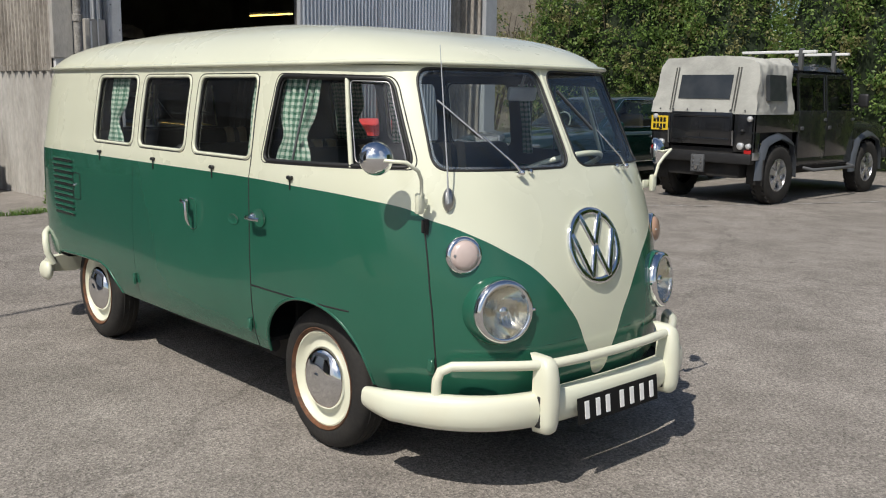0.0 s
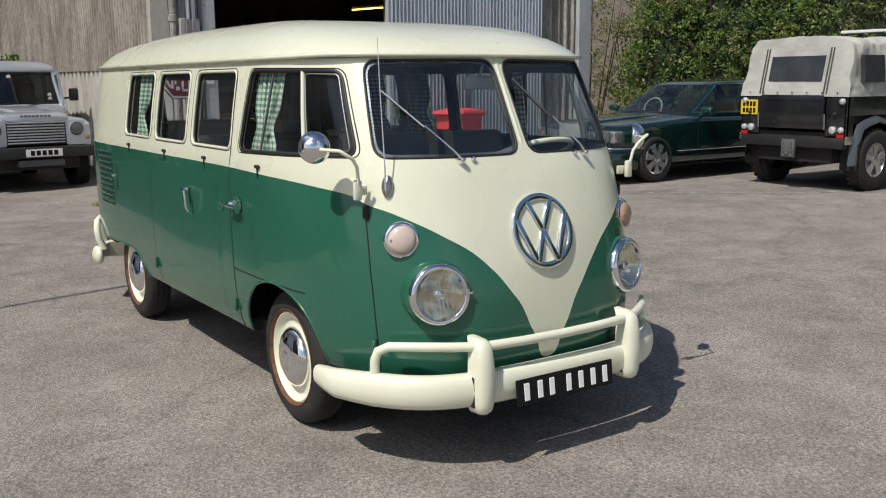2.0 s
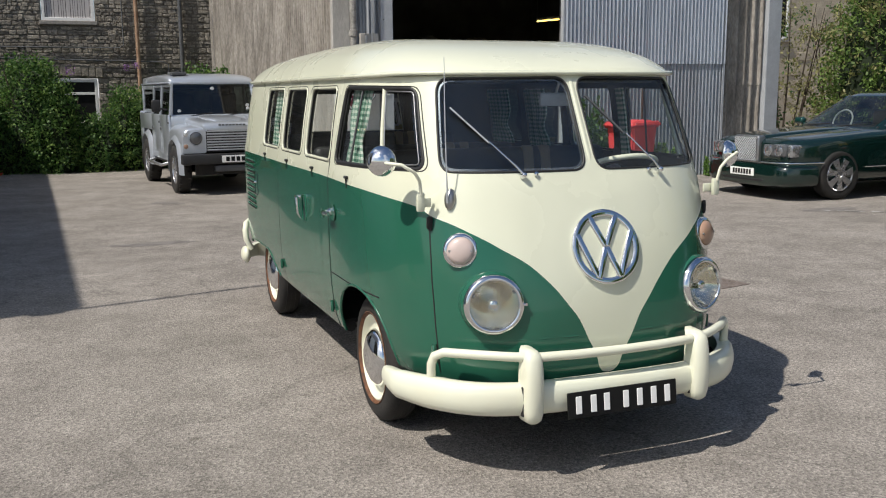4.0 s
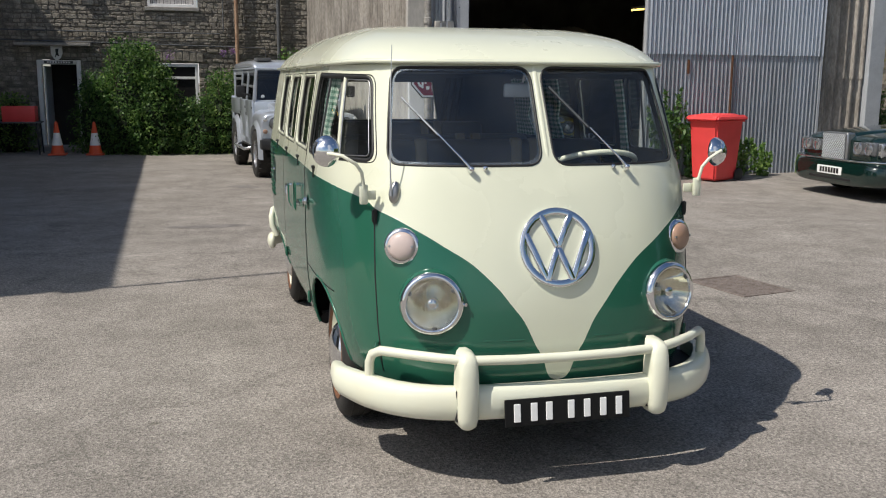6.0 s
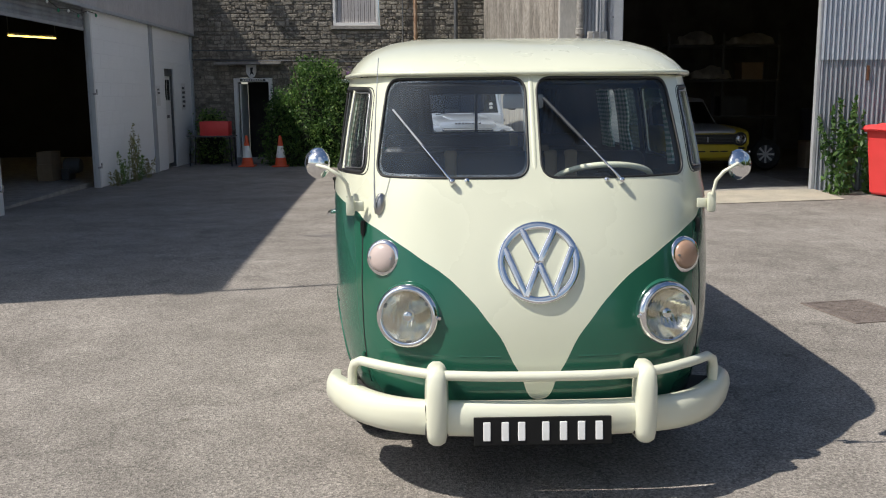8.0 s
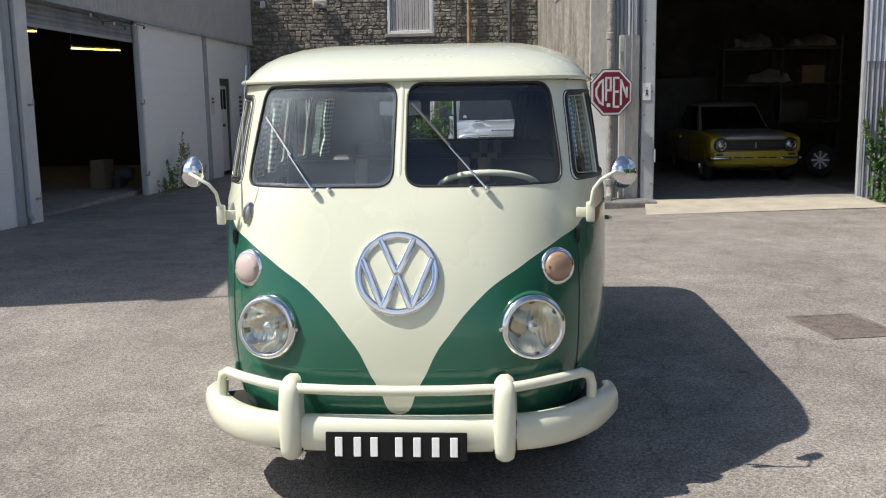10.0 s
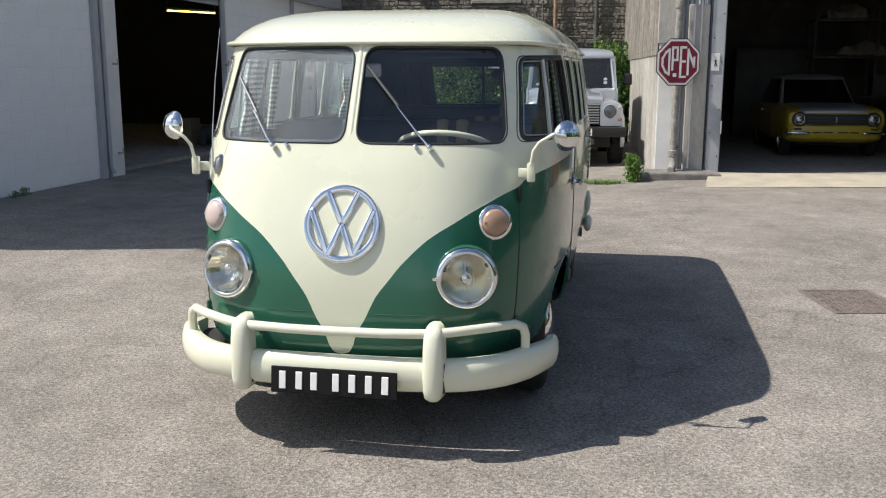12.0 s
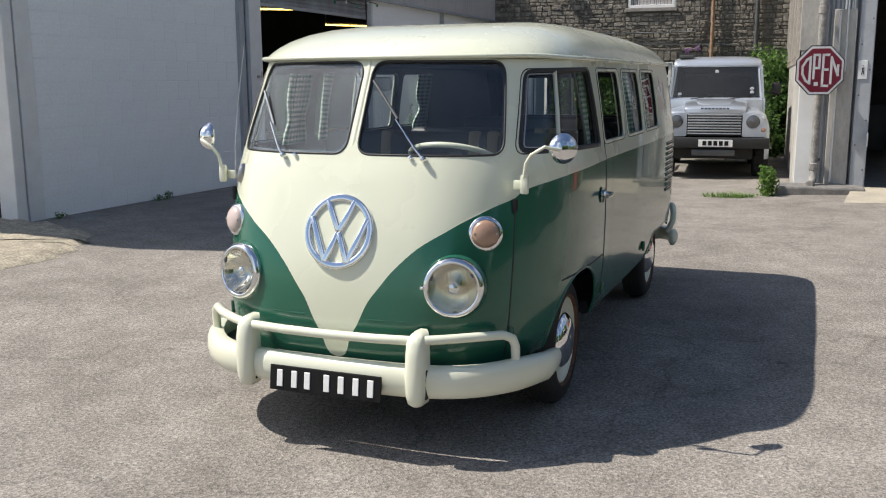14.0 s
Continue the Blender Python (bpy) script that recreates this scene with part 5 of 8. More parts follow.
def curtain(side, y0, y1, z0=1.225, z1=1.60, pinch=0.0, folds=6, inset=.05):
    """A gathered curtain inside a side window; pinch draws it in at the tie."""
    nu, nv = folds * 6, 12
    me = bpy.data.meshes.new("curtain")
    vs, fs, uv = [], [], []
    for j in range(nv + 1):
        v = j / nv
        z = z0 + (z1 - z0) * v
        k = 1 - pinch * math.exp(-((v - .35) / .16) ** 2)
        for i in range(nu + 1):
            u = i / nu
            yc = (y0 + y1) / 2 if y1 < 1 else y1 - .06
            y = yc + ((y0 + (y1 - y0) * u) - yc) * k
            p = bus_point(s_of_y(y, z), z, -inset + .014 * math.sin(u * folds * 2 * math.pi), side)
            vs.append(p)
            uv.append((u * (y1 - y0) * 1.7, z))
    for j in range(nv):
        for i in range(nu):
            a = j * (nu + 1) + i
            fs.append((a, a + 1, a + nu + 2, a + nu + 1))
    me.from_pydata(vs, [], fs)
    lay = me.uv_layers.new(name="UVMap")
    for l in me.loops:
        lay.data[l.index].uv = uv[l.vertex_index]
    me.shade_smooth()
    me.materials.append(GINGHAM)
    ob = new("curtain", me)
    ob.parent = bus
    return tagged(ob, "green and white checked curtain")


curtain(-1, .04, .30, pinch=.35, folds=5)
curtain(-1, 1.85, 2.08, pinch=.55, folds=4)
curtain(1, .25, .315, pinch=.2, folds=2)
curtain(1, 1.20, 1.48, pinch=.3, folds=5)
curtain(1, 1.75, 2.08, pinch=.3, folds=5)
curtain(-1, .46, .54, pinch=.2, folds=2)
# rear curtains; their darkness against the light is put into the cloth colour
for side in (1, -1):
    bm = B()
    x_, w_ = (.60, .15) if side > 0 else (.58, .24)
    sheet(bm, (side * x_, 2.94, 1.24), (side * -w_, .02, 0), (side * .04, -.04, .36), 18, 6, lambda u, v: .014 * math.sin(u * 22))
    part("rear_curtain", bm, LINING, bus, "tied rear curtain coloured as a dark silhouette", smooth=60)
# dashboard
bm = B()
tube(bm, [Vector((x, bus_f(1.2) + .10 + .14 * (abs(x) / .6) ** 3, 1.19)) for x in np.linspace(-.6, .6, 13)], .05, 10, flat=.7)
part("dashboard", bm, DARK_METAL, bus, "dark grey dashboard", smooth=60)
# steering wheel, nearly flat
sw = new("steering_wheel")
sw.parent, sw.matrix_local = bus, pose(.335, -.34, 1.205, -22, 0, 0)
bm = B()
tube(bm, [(.205 * math.cos(a), .205 * math.sin(a), 0) for a in np.linspace(0, 2 * math.pi, 40, endpoint=False)], .013, 8, True)
part("rim", bm, BUMPER_CREAM, sw, "cream steering wheel rim", smooth=60)
bm = B()
lathe(bm, [(.04, -.02), (.045, .0), (.03, .02), (0, .024)], None, 20)
part("boss", bm, DARK_METAL, sw, "dark steering wheel boss", smooth=50)
for a in (0, 180):
    bm = B()
    tube(bm, [(0, 0, 0), (.2 * math.cos(radians(a)), .2 * math.sin(radians(a)), 0)], .009, 6)
    part("spoke", bm, DARK_METAL, sw)
bm = B()
cyl(bm, (0, 0, -.02), (0, -.1, -.7), .02, 10)
part("column", bm, DARK_METAL, sw)


def bench(y, z_seat, z_top, half, depth, tan):
    b_ = new("bench_seat")
    b_.parent = bus
    bm = B()
    box(bm, -half, half, y - depth, y, z_seat - .16, z_seat, .05, 3)
    part("cushion", bm, VINYL, b_, "black vinyl cushion", smooth=50)
    bm = B()
    box(bm, -half, half, -.05, .05, 0, z_top - z_seat, .045, 3, m=pose(0, y, z_seat - .02, -8, 0, 0))
    part("backrest", bm, VINYL, b_, "black vinyl backrest", smooth=50)
    for x in tan:
        bm = B()
        box(bm, x - .035, x + .035, -.056, .02, .01, z_top - z_seat + .003, .02, 2, m=pose(0, y, z_seat - .02, -8, 0, 0))
        part("stripe", bm, TAN, b_, "tan piped panel", smooth=50)
    bm = B()
    box(bm, -half + .05, half - .05, y - depth + .05, y - .05, .42, z_seat - .15)
    part("base", bm, LINING, b_)


bench(.28, .86, 1.31, .68, .42, (-.30, .20, .30))
bench(1.45, .84, 1.27, .68, .45, (.22, .32))
bench(2.55, .88, 1.30, .70, .5, (.24, .34))
# inside mirror and sun visors
im_ = new("inside_mirror")
im_.parent = bus
bm = B()
box(bm, -.085, .085, -.012, .012, -.03, .03, .011, 2, m=pose(-.02, -.43, 1.54, 8, 0, 0))
part("housing", bm, GREY_METAL, im_, smooth=40)
bm = B()
cyl(bm, (-.02, -.42, 1.56), (-.01, -.44, 1.63), .006, 8)
part("stem", bm, STEEL, im_)
for x in (-.3, .3):
    bm = B()
    box(bm, x - .2, x + .2, -.4, -.28, 1.612, 1.626, .006)
    part("sun_visor", bm, LINING, bus)


# ---- white workshop on the left ----
# local x runs along the wall (away from the van's nose), local y into the building
WU = Vector((-.0125, 1, 0)).normalized()
WM = Matrix(((WU.x, -WU.y, 0, -6.07), (WU.y * 1.055, WU.x, 0, .4), (0, 0, 1.03, 0), (0, 0, 0, 1)))


def wz(u):
    return gz(-5.8, u)


def block_wall(name, label, u0, u1, holes=(), z1=3.0, length=.44, h=.248):
    """White painted blockwork: every block its own object, joints recessed."""
    w = thing(name, label, "wall", WM, kind="structure")
    bm = B()
    for a, b in ([(u0, u1)] if not holes else [(u0, holes[0][0]), (holes[0][1], u1)]):
        box(bm, a, b, .006, .11, -.15, z1)
    for a, b, zt in holes:
        box(bm, a, b, .006, .11, zt, z1)
    part("core", bm, WHITE_BLOCK, w)
    meshes = {}

    def block(a, b, z):
        key = (round(b - a, 2), z < .2)
        if key not in meshes:
            bm = B()
            box(bm, 0, b - a - .0004, 0, .05, .004, h - .004, .0022, 1)
            ob = part("block", bm, WHITE_BLOCK, w)
            ob.matrix_local = pose(a, 0, z)
            meshes[key] = ob
        else:
            share(meshes[key], pose(a, random.uniform(-.0006, .0006), z), w)

    z, row = .02, 0
    while z + h <= z1 + .03:
        a = u0
        first = True
        while a < u1 - .03:
            b = min(a + (length / 2 if first and row % 2 else length), u1)
            first = False
            if u1 - b < .08:
                b = u1
            skip = [q for q in holes if a < q[1] - .02 and b > q[0] + .02 and z < q[2] - .05]
            if not skip:
                block(a, b, z)
            elif a < skip[0][0] - .06:
                block(a, skip[0][0], z)
            elif b > skip[0][1] + .06:
                block(skip[0][1], b, z)
            a = b
        z += h
        row += 1
    return w


block_wall("wall_white_near", "white-painted concrete block wall in shade", 3.12, 6.93)
block_wall("wall_white_far", "white-painted concrete block wall with a door", 11.42, 18.5, [(16.02, 16.78, 2.12)])

wb = thing("wall_white_frame", "grey steel door posts and ribbed cladding of the workshop", "wall", WM, kind="structure")
for a, b, d in ((2.72, 2.86, -.04), (2.90, 3.12, -.02), (6.93, 7.06, -.06), (7.20, 7.52, -.05), (11.35, 11.42, -.035), (14.92, 15.08, -.05), (18.46, 18.62, -.05)):
    bm = B()
    box(bm, a, b, d, .06 if a == 11.35 else .2, -.1, 3.0, .012)
    part("steel_post", bm, WHITE_PAINT if a in (2.72, 2.9, 11.35, 7.2) else GREY_METAL, wb)
bm = B()
tube(bm, [(7.13, -.05, 3.0), (7.13, -.05, .15), (7.13, -.10, .05)], .035, 10)
part("downpipe", bm, GREY_METAL, wb, smooth=60)
for z in (.3, 1.55):
    for u in (7.36, 11.22):
        bm = B()
        box(bm, u - .02, u + .06, -.11, -.05, z, z + .03, .005)
        cyl(bm, (u + .05, -.1, z), (u + .05, -.1, z + .09), .012, 8)
        part("bolt", bm, STEEL, wb)
bm = corrugated(B(), 1.495, 18.62, -.10, 3.0, 5.05, .15, .03, 1.6)
for v_ in bm.verts:
    if v_.co.z > 4:
        v_.co.z = 5.69 - .0565 * (v_.co.x - 1.23)
part("fascia", bm, CLADDING, wb, "grey ribbed fascia cladding")
bm = B()
box(bm, 1.495, 18.62, -.12, -.06, 2.96, 3.02, .006)
part("drip_edge", bm, GREY_METAL, wb)
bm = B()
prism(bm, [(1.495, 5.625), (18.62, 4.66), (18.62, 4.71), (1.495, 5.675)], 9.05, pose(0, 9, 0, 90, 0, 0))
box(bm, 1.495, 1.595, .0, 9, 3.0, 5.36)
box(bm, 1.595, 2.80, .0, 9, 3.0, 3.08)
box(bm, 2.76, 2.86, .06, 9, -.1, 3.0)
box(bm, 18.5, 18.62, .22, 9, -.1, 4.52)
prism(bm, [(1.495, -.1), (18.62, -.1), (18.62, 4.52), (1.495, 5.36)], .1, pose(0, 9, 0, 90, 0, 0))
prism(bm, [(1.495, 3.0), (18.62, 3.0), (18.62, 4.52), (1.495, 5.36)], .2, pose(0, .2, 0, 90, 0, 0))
part("shell", bm, INNER_DARK, wb, "near-black inner lining of the unlit workshop")
bm = B()
box(bm, 2.86, 18.5, .22, 8.9, -.2, .03)
tagged(part("floor_workshop", bm, KERB, wb), "dark dusty workshop floor")
# roller shutter rolled most of the way up
rs = thing("door_roller", "grey slatted roller shutter rolled most of the way up", "shutter", WM, kind="structure")
for i in range(6):
    bm = B()
    z = 2.66 + i * .075
    prof = [(0, .0), (-.012, .012), (-.018, .0375), (-.012, .063), (0, .075)]
    prev = None
    for y, dz_ in prof:
        c = (bm.verts.new((7.52, .10 + y, z + dz_)), bm.verts.new((11.35, .10 + y, z + dz_)))
        if prev:
            bm.faces.new((prev[0], c[0], c[1], prev[1]))
        prev = c
    part("slat", bm, GALV_OLD, rs, smooth=60)
bm = B()
box(bm, 7.52, 11.35, .08, .13, 2.62, 2.67, .006)
part("bottom_bar", bm, GREY_METAL, rs)
# fairy bulbs on a wire over the doorway
fl = thing("bulb_string", "string of white and green bulbs over the doorway", "lights", WM)
pts = [Vector((9.3 + i * .42, -.13, 2.93 - .05 * (i % 2) - .06 * math.sin(i * .7))) for i in range(6)]
bm = B()
tube(bm, pts, .006, 6)
part("wire", bm, BLACK_PLASTIC, fl)
BULB_W = material("white_bulb", (.85, .86, .85), .2, color2=(.8, .8, .8), coat=.5)
BULB_G = material("green_bulb", (.05, .25, .15), .2, color2=(.04, .2, .1), coat=.5)
for i, p in enumerate(pts):
    bm = B()
    lathe(bm, [(0, -.06), (.016, -.05), (.022, -.03), (.015, -.01), (.01, 0)], Matrix.Translation(p), 12)
    part("bulb", bm, BULB_G if i % 2 else BULB_W, fl, smooth=60)
# bar out of view, added to throw a thin line of shadow on the yard
ba = thing("bracket_arm", "unseen thin bar off the workshop eave, added to cast a line of shadow", "bracket")
bm = B()
tube(bm, [(-6.06, 1.95, 5.62), (-4.95, 2.2, 5.62), (-4.2, 2.36, 5.62)], .022, 8)
part("arm", bm, GREY_METAL, ba)
bm = B()
box(bm, -6.14, -6.02, 1.87, 2.03, 5.5, 5.72, .01)
part("foot", bm, GREY_METAL, ba)
# door in the far stretch
dd = thing("door_white", "white half-glazed side door in a dark frame", "door", WM, kind="structure")
bm = B()
for a, b, z0, z1 in ((16.02, 16.09, 0, 2.12), (16.71, 16.78, 0, 2.12), (16.02, 16.78, 2.05, 2.12)):
    box(bm, a, b, .03, .16, z0 + wz(16), z1, .004)
part("door_frame", bm, DARK_METAL, dd)
bm = B()
box(bm, 16.09, 16.71, .07, .11, .0, 2.05, .004)
for z0, z1 in ((.15, .85), (.95, 1.25)):
    box(bm, 16.17, 16.63, .062, .07, z0, z1, .004)
part("leaf", bm, WHITE_PAINT, dd)
for a in (16.18, 16.43):
    bm = B()
    box(bm, a, a + .19, .06, .07, 1.42, 1.88, .004)
    part("pane", bm, BLACK_PLATE, dd)
bm = B()
box(bm, 16.3, 16.5, .055, .07, 1.02, 1.09, .004)
part("letter_box", bm, DARK_METAL, dd)
for u, z, w_, h_, ln_ in ((15.42, 1.52, .24, .42, 2), (17.6, 1.5, .36, .62, 5)):
    nb = thing("notice", "small pale notice fixed to the white wall", "notice", WM)
    bm = B()
    box(bm, u - w_ / 2, u + w_ / 2, -.018, -.004, z - h_ / 2, z + h_ / 2, .003)
    part("board", bm, WHITE_PAINT, nb)
    for i in range(ln_):
        bm = B()
        zz = z + h_ * .32 - i * h_ * .17
        box(bm, u - w_ * .36, u + w_ * (.36 if i % 2 else .2), -.022, -.017, zz - h_ * .045, zz + h_ * .045)
        part("text_bar", bm, DARK_METAL, nb)


def tube_lamp(name_label, a, b):
    t = thing("tube_lamp", name_label, "lamp")
    bm = B()
    tube(bm, [a, b], .017, 10)
    part("tube", bm, glow_material("lit_tube", (1, .72, .16), 4.0), t, "glowing yellow fluorescent tube")
    bm = B()
    a2, b2 = Vector(a) + Vector((0, 0, .05)), Vector(b) + Vector((0, 0, .05))
    tube(bm, [a2, b2], .03, 6)
    part("batten", bm, WHITE_PAINT, t)
    for q in (Vector(a), Vector(b)):
        bm = B()
        cyl(bm, q + Vector((0, 0, .05)), q + Vector((0, 0, 2.2)), .006, 6)
        part("hanger", bm, STEEL, t)


tube_lamp("lit yellow fluorescent tube under the workshop ceiling", Vector((-9.2, 16.1, 2.86)), Vector((-9.2, 18.7, 2.95)))
tube_lamp("lit yellow fluorescent tube under the workshop ceiling", Vector((-9.2, 13.2, 3.04)), Vector((-9.2, 14.6, 3.12)))
tube_lamp("lit yellow fluorescent tube high in the shed", Vector((7.75, 15, 3.12)), Vector((8.9, 15.1, 3.24)))
# crates and an engine standing in the doorway
cr = thing("engine_crate", "cardboard box with an old engine standing before it", "crate", WM @ pose(12.1, 1.15, .03) @ Matrix.Diagonal((.72, .72, .72, 1)))
CARD = material("brown_cardboard", (.34, .24, .15), .9, color2=(.26, .18, .11), scale=6, grain=.1)
bm = B()
box(bm, -.35, .35, -.2, .2, 0, .42, .01)
part("box", bm, CARD, cr)
bm = B()
box(bm, -.3, .3, -.18, .2, .42, .72, .01)
part("upper_box", bm, CARD, cr)
bm = B()
lathe(bm, [(.0, .3), (.16, .3), (.2, .2), (.2, -.1), (.1, -.15)], pose(.15, -.45, .35, 90, 0, 0), 18)
box(bm, -.1, .4, -.5, -.3, 0, .3, .03)
part("engine", bm, DARK_METAL, cr, "grey metal engine", smooth=40)

# ---- stone house at the back ----
built = tops()
SY = 19.35
sh_ = thing("wall_stone_house", "dark coursed rubble-stone house wall", "wall", kind="structure")
OPEN = [(-5.28, -4.28, -.3, 1.96), (-2.70, -1.50, 3.12, 4.6), (-2.75, -1.52, .75, 1.90)]
bm = B()
xs = sorted({-9.0, 1.6, *[v for o in OPEN for v in o[:2]]})
zs_ = sorted({-.4, 7.2, *[v for o in OPEN for v in o[2:]]})
for xa, xb in zip(xs, xs[1:]):
    for za, zb in zip(zs_, zs_[1:]):
        cx, cz = (xa + xb) / 2, (za + zb) / 2
        if not any(o[0] < cx < o[1] and o[2] < cz < o[3] for o in OPEN):
            box(bm, xa, xb, SY + .03, SY + .45, za, zb)
part("core", bm, MORTAR, sh_)
rs_ = random.Random(7)
stones = []
z = -.35
while z < 5.0:
    h = rs_.choice((.06, .075, .09, .105, .13)) * rs_.uniform(.9, 1.1)
    x = -6.3 + rs_.uniform(-.2, 0)
    while x < 1.3:
        w_ = rs_.uniform(.07, .16) if rs_.random() < .5 else rs_.uniform(.14, .30)
        block_ = [o for o in OPEN if o[0] < x + w_ and x < o[1] and o[2] < z + h * .6 and z + h * .4 < o[3]]
        if block_ and block_[0][0] - x > .06:
            w_ = block_[0][0] - x
            block_ = []
        elif block_:
            x = block_[0][1]
            continue
        if h > .11 and rs_.random() < .3:
            k_ = rs_.uniform(.4, .6)
            stones.append((x, z, w_, h * k_ - .006))
            stones.append((x, z + h * k_, w_, h * (1 - k_) - .004))
        else:
            stones.append((x, z + h * rs_.uniform(-.08, .1), w_, h * rs_.uniform(.84, 1.06)))
        x += w_ + rs_.uniform(.006, .016)
    z += h + .009
shapes = []
for k in range(6):
    bm = B()
    r = bmesh.ops.create_cube(bm, size=1)
    for v in r["verts"]:
        v.co = Vector((v.co.x * (1 - (.06 if v.co.y < 0 else 0)) + rs_.uniform(-.06, .06), v.co.y, v.co.z * (1 - (.1 if v.co.y < 0 else 0)) + rs_.uniform(-.11, .11)))
    bmesh.ops.bevel(bm, geom=list(bm.edges), offset=.09, segments=1, affect="EDGES")
    bm.normal_update()
    me = bpy.data.meshes.new("stone")
    bm.to_mesh(me)
    bm.free()
    me.materials.append(STONE)
    shapes.append(me)
near = [s_ for s_ in stones if -1.4 < s_[0] < .9 and 1.9 < s_[1] < 3.4]
near = set(near[:: max(len(near) // 300 + 1, 1)] if len(near) > 300 else near)
allv, allf = [], []
for s_ in stones:
    x, z, w_, h = s_
    M_ = Matrix.Translation((x + w_ / 2, SY + .03 + rs_.uniform(-.014, .012), z + h / 2)) @ Matrix.Rotation(rs_.uniform(-.07, .07), 4, "Y") @ Matrix.Diagonal((w_, .055, h, 1))
    if s_ in near:
        o = new("stone", rs_.choice(shapes))
        o.parent, o.matrix_local = sh_, M_
    else:
        me = rs_.choice(shapes)
        b0 = len(allv)
        allv += [M_ @ v.co for v in me.vertices]
        allf += [[b0 + i for i in p.vertices] for p in me.polygons]
STONE2 = STONE.copy()
STONE2.name = "rubble_stone_joined"
nt = STONE2.node_tree
for n_ in nt.nodes:
    if n_.type == "OBJECT_INFO":
        gi = nt.nodes.new("ShaderNodeNewGeometry")
        for l in list(n_.outputs["Random"].links):
            nt.links.new(gi.outputs["Random Per Island"], l.to_socket)
me = bpy.data.meshes.new("stonework")
me.from_pydata(allv, [], allf)
me.materials.append(STONE2)
o = new("stonework", me)
o.parent = sh_
tagged(o, "rubble stones", kind="stuff")


def casement(name, x0, x1, z0, z1, y, label, bars_x=(), bars_z=(), depth=.12, parent_kind="structure"):
    wd = thing(name, label, "window", kind=parent_kind)
    for a, b, c, d in ((x0, x0 + .07, z0, z1), (x1 - .07, x1, z0, z1), (x0 + .07, x1 - .07, z0, z0 + .07), (x0 + .07, x1 - .07, z1 - .07, z1)):
        bm = B()
        box(bm, a, b, y + .02, y + depth, c, d, .006, 1)
        part("window_frame", bm, WHITE_PAINT, wd)
    for bx in bars_x:
        bm = B()
        box(bm, bx - .025, bx + .025, y + .03, y + depth - .02, z0 + .07, z1 - .07, .004, 1)
        part("glazing_bar", bm, WHITE_PAINT, wd)
    for bz in bars_z:
        bm = B()
        box(bm, x0 + .07, x1 - .07, y + .03, y + depth - .02, bz - .03, bz + .03, .004, 1)
        part("glazing_bar", bm, WHITE_PAINT, wd)
    bm = B()
    box(bm, x0 + .05, x1 - .05, y + .07, y + .075, z0 + .05, z1 - .05)
    part("pane", bm, BLACK_PLATE, wd)
    bm = B()
    box(bm, x0 - .06, x1 + .06, y - .06, y + .1, z0 - .09, z0, .01, 1)
    part("window_sill", bm, KERB, wd)
    return wd


up = casement("window_1", -2.68, -1.52, 3.20, 4.55, SY, "white-framed upstairs window in stone wall", depth=.1)
bm = B()
sheet(bm, (-2.6, SY + .068, 3.27), (1.0, 0, 0), (0, 0, 1.2), 50, 2, lambda u, v: .004 * math.sin(u * 120))
part("net_curtain", bm, CLADDING, up, "grey net curtain", smooth=60)
casement("window_2", -2.72, -1.55, .85, 1.88, SY, "white-framed ground-floor window behind shrubs", (), (1.55,))
casement("window_3", 14.2, 15.4, 3.2, 4.6, 18.96, "white-framed window in pale stone", (14.8,))
# stone head over the lower window
bm = B()
for i in range(9):
    a = -2.85 + i * .16
    box(bm, a, a + .15, SY - .03, SY + .05, 1.92 + .03 * math.sin(i / 8 * math.pi), 2.16 + .05 * math.sin(i / 8 * math.pi), .012, 1)
part("window_head", bm, STONE, sh_, "rough stone window head")
# house doorway
hd = thing("door_house", "open white-framed doorway, dark inside", "door", kind="structure")
gd = gz(-4.8, SY)
for a, b, c, d in ((-5.27, -5.17, gd, 1.94), (-4.38, -4.28, gd, 1.94), (-5.17, -4.38, 1.84, 1.94)):
    bm = B()
    box(bm, a, b, SY - .03, SY + .12, c, d, .01, 1)
    part("door_frame", bm, WHITE_PAINT, hd)
bm = B()
box(bm, 0, .04, 0, .74, gd + .03, 1.80, .004)
for z0, z1 in ((.05, .75), (.95, 1.65)):
    box(bm, -.006, .0, .1, .64, z0, z1, .004)
lf = part("door_leaf", bm, WHITE_PAINT, hd, "white door leaf standing ajar")
lf.matrix_local = pose(-5.15, SY + .13, 0, 0, 0, -3)
bm = B()
box(bm, -5.27, -4.28, SY - .35, SY + .1, gd - .02, gd + .11, .015)
part("doorstep", bm, KERB, hd)
bm = B()
box(bm, -5.2, -4.3, SY + 1.6, SY + 1.7, -.3, 2.2)
box(bm, -5.5, -5.4, SY + .4, SY + 1.7, -.3, 2.2)
box(bm, -4.2, -4.1, SY + .4, SY + 1.7, -.3, 2.2)
box(bm, -5.5, -4.1, SY + .4, SY + 1.7, 2.15, 2.25)
part("hallway", bm, LINING, hd)
bm = B()
box(bm, -5.70, -4.00, SY - .30, SY + .05, 2.26, 2.33, .01)
part("hood", bm, KERB, hd, "thin stone door hood")
# shield plaque and name board
shd = thing("shield_plaque", "small white shield plaque over the doorway", "plaque")
m_ = Matrix.Translation((-4.80, SY - .035, 2.10)) @ pose(0, 0, 0, 90, 0, 0)
part("shield", prism(B(), [(-.13, .16), (.13, .16), (.13, -.02), (.08, -.12), (0, -.18), (-.08, -.12), (-.13, -.02)], .02, m_), WHITE_PAINT, shd)
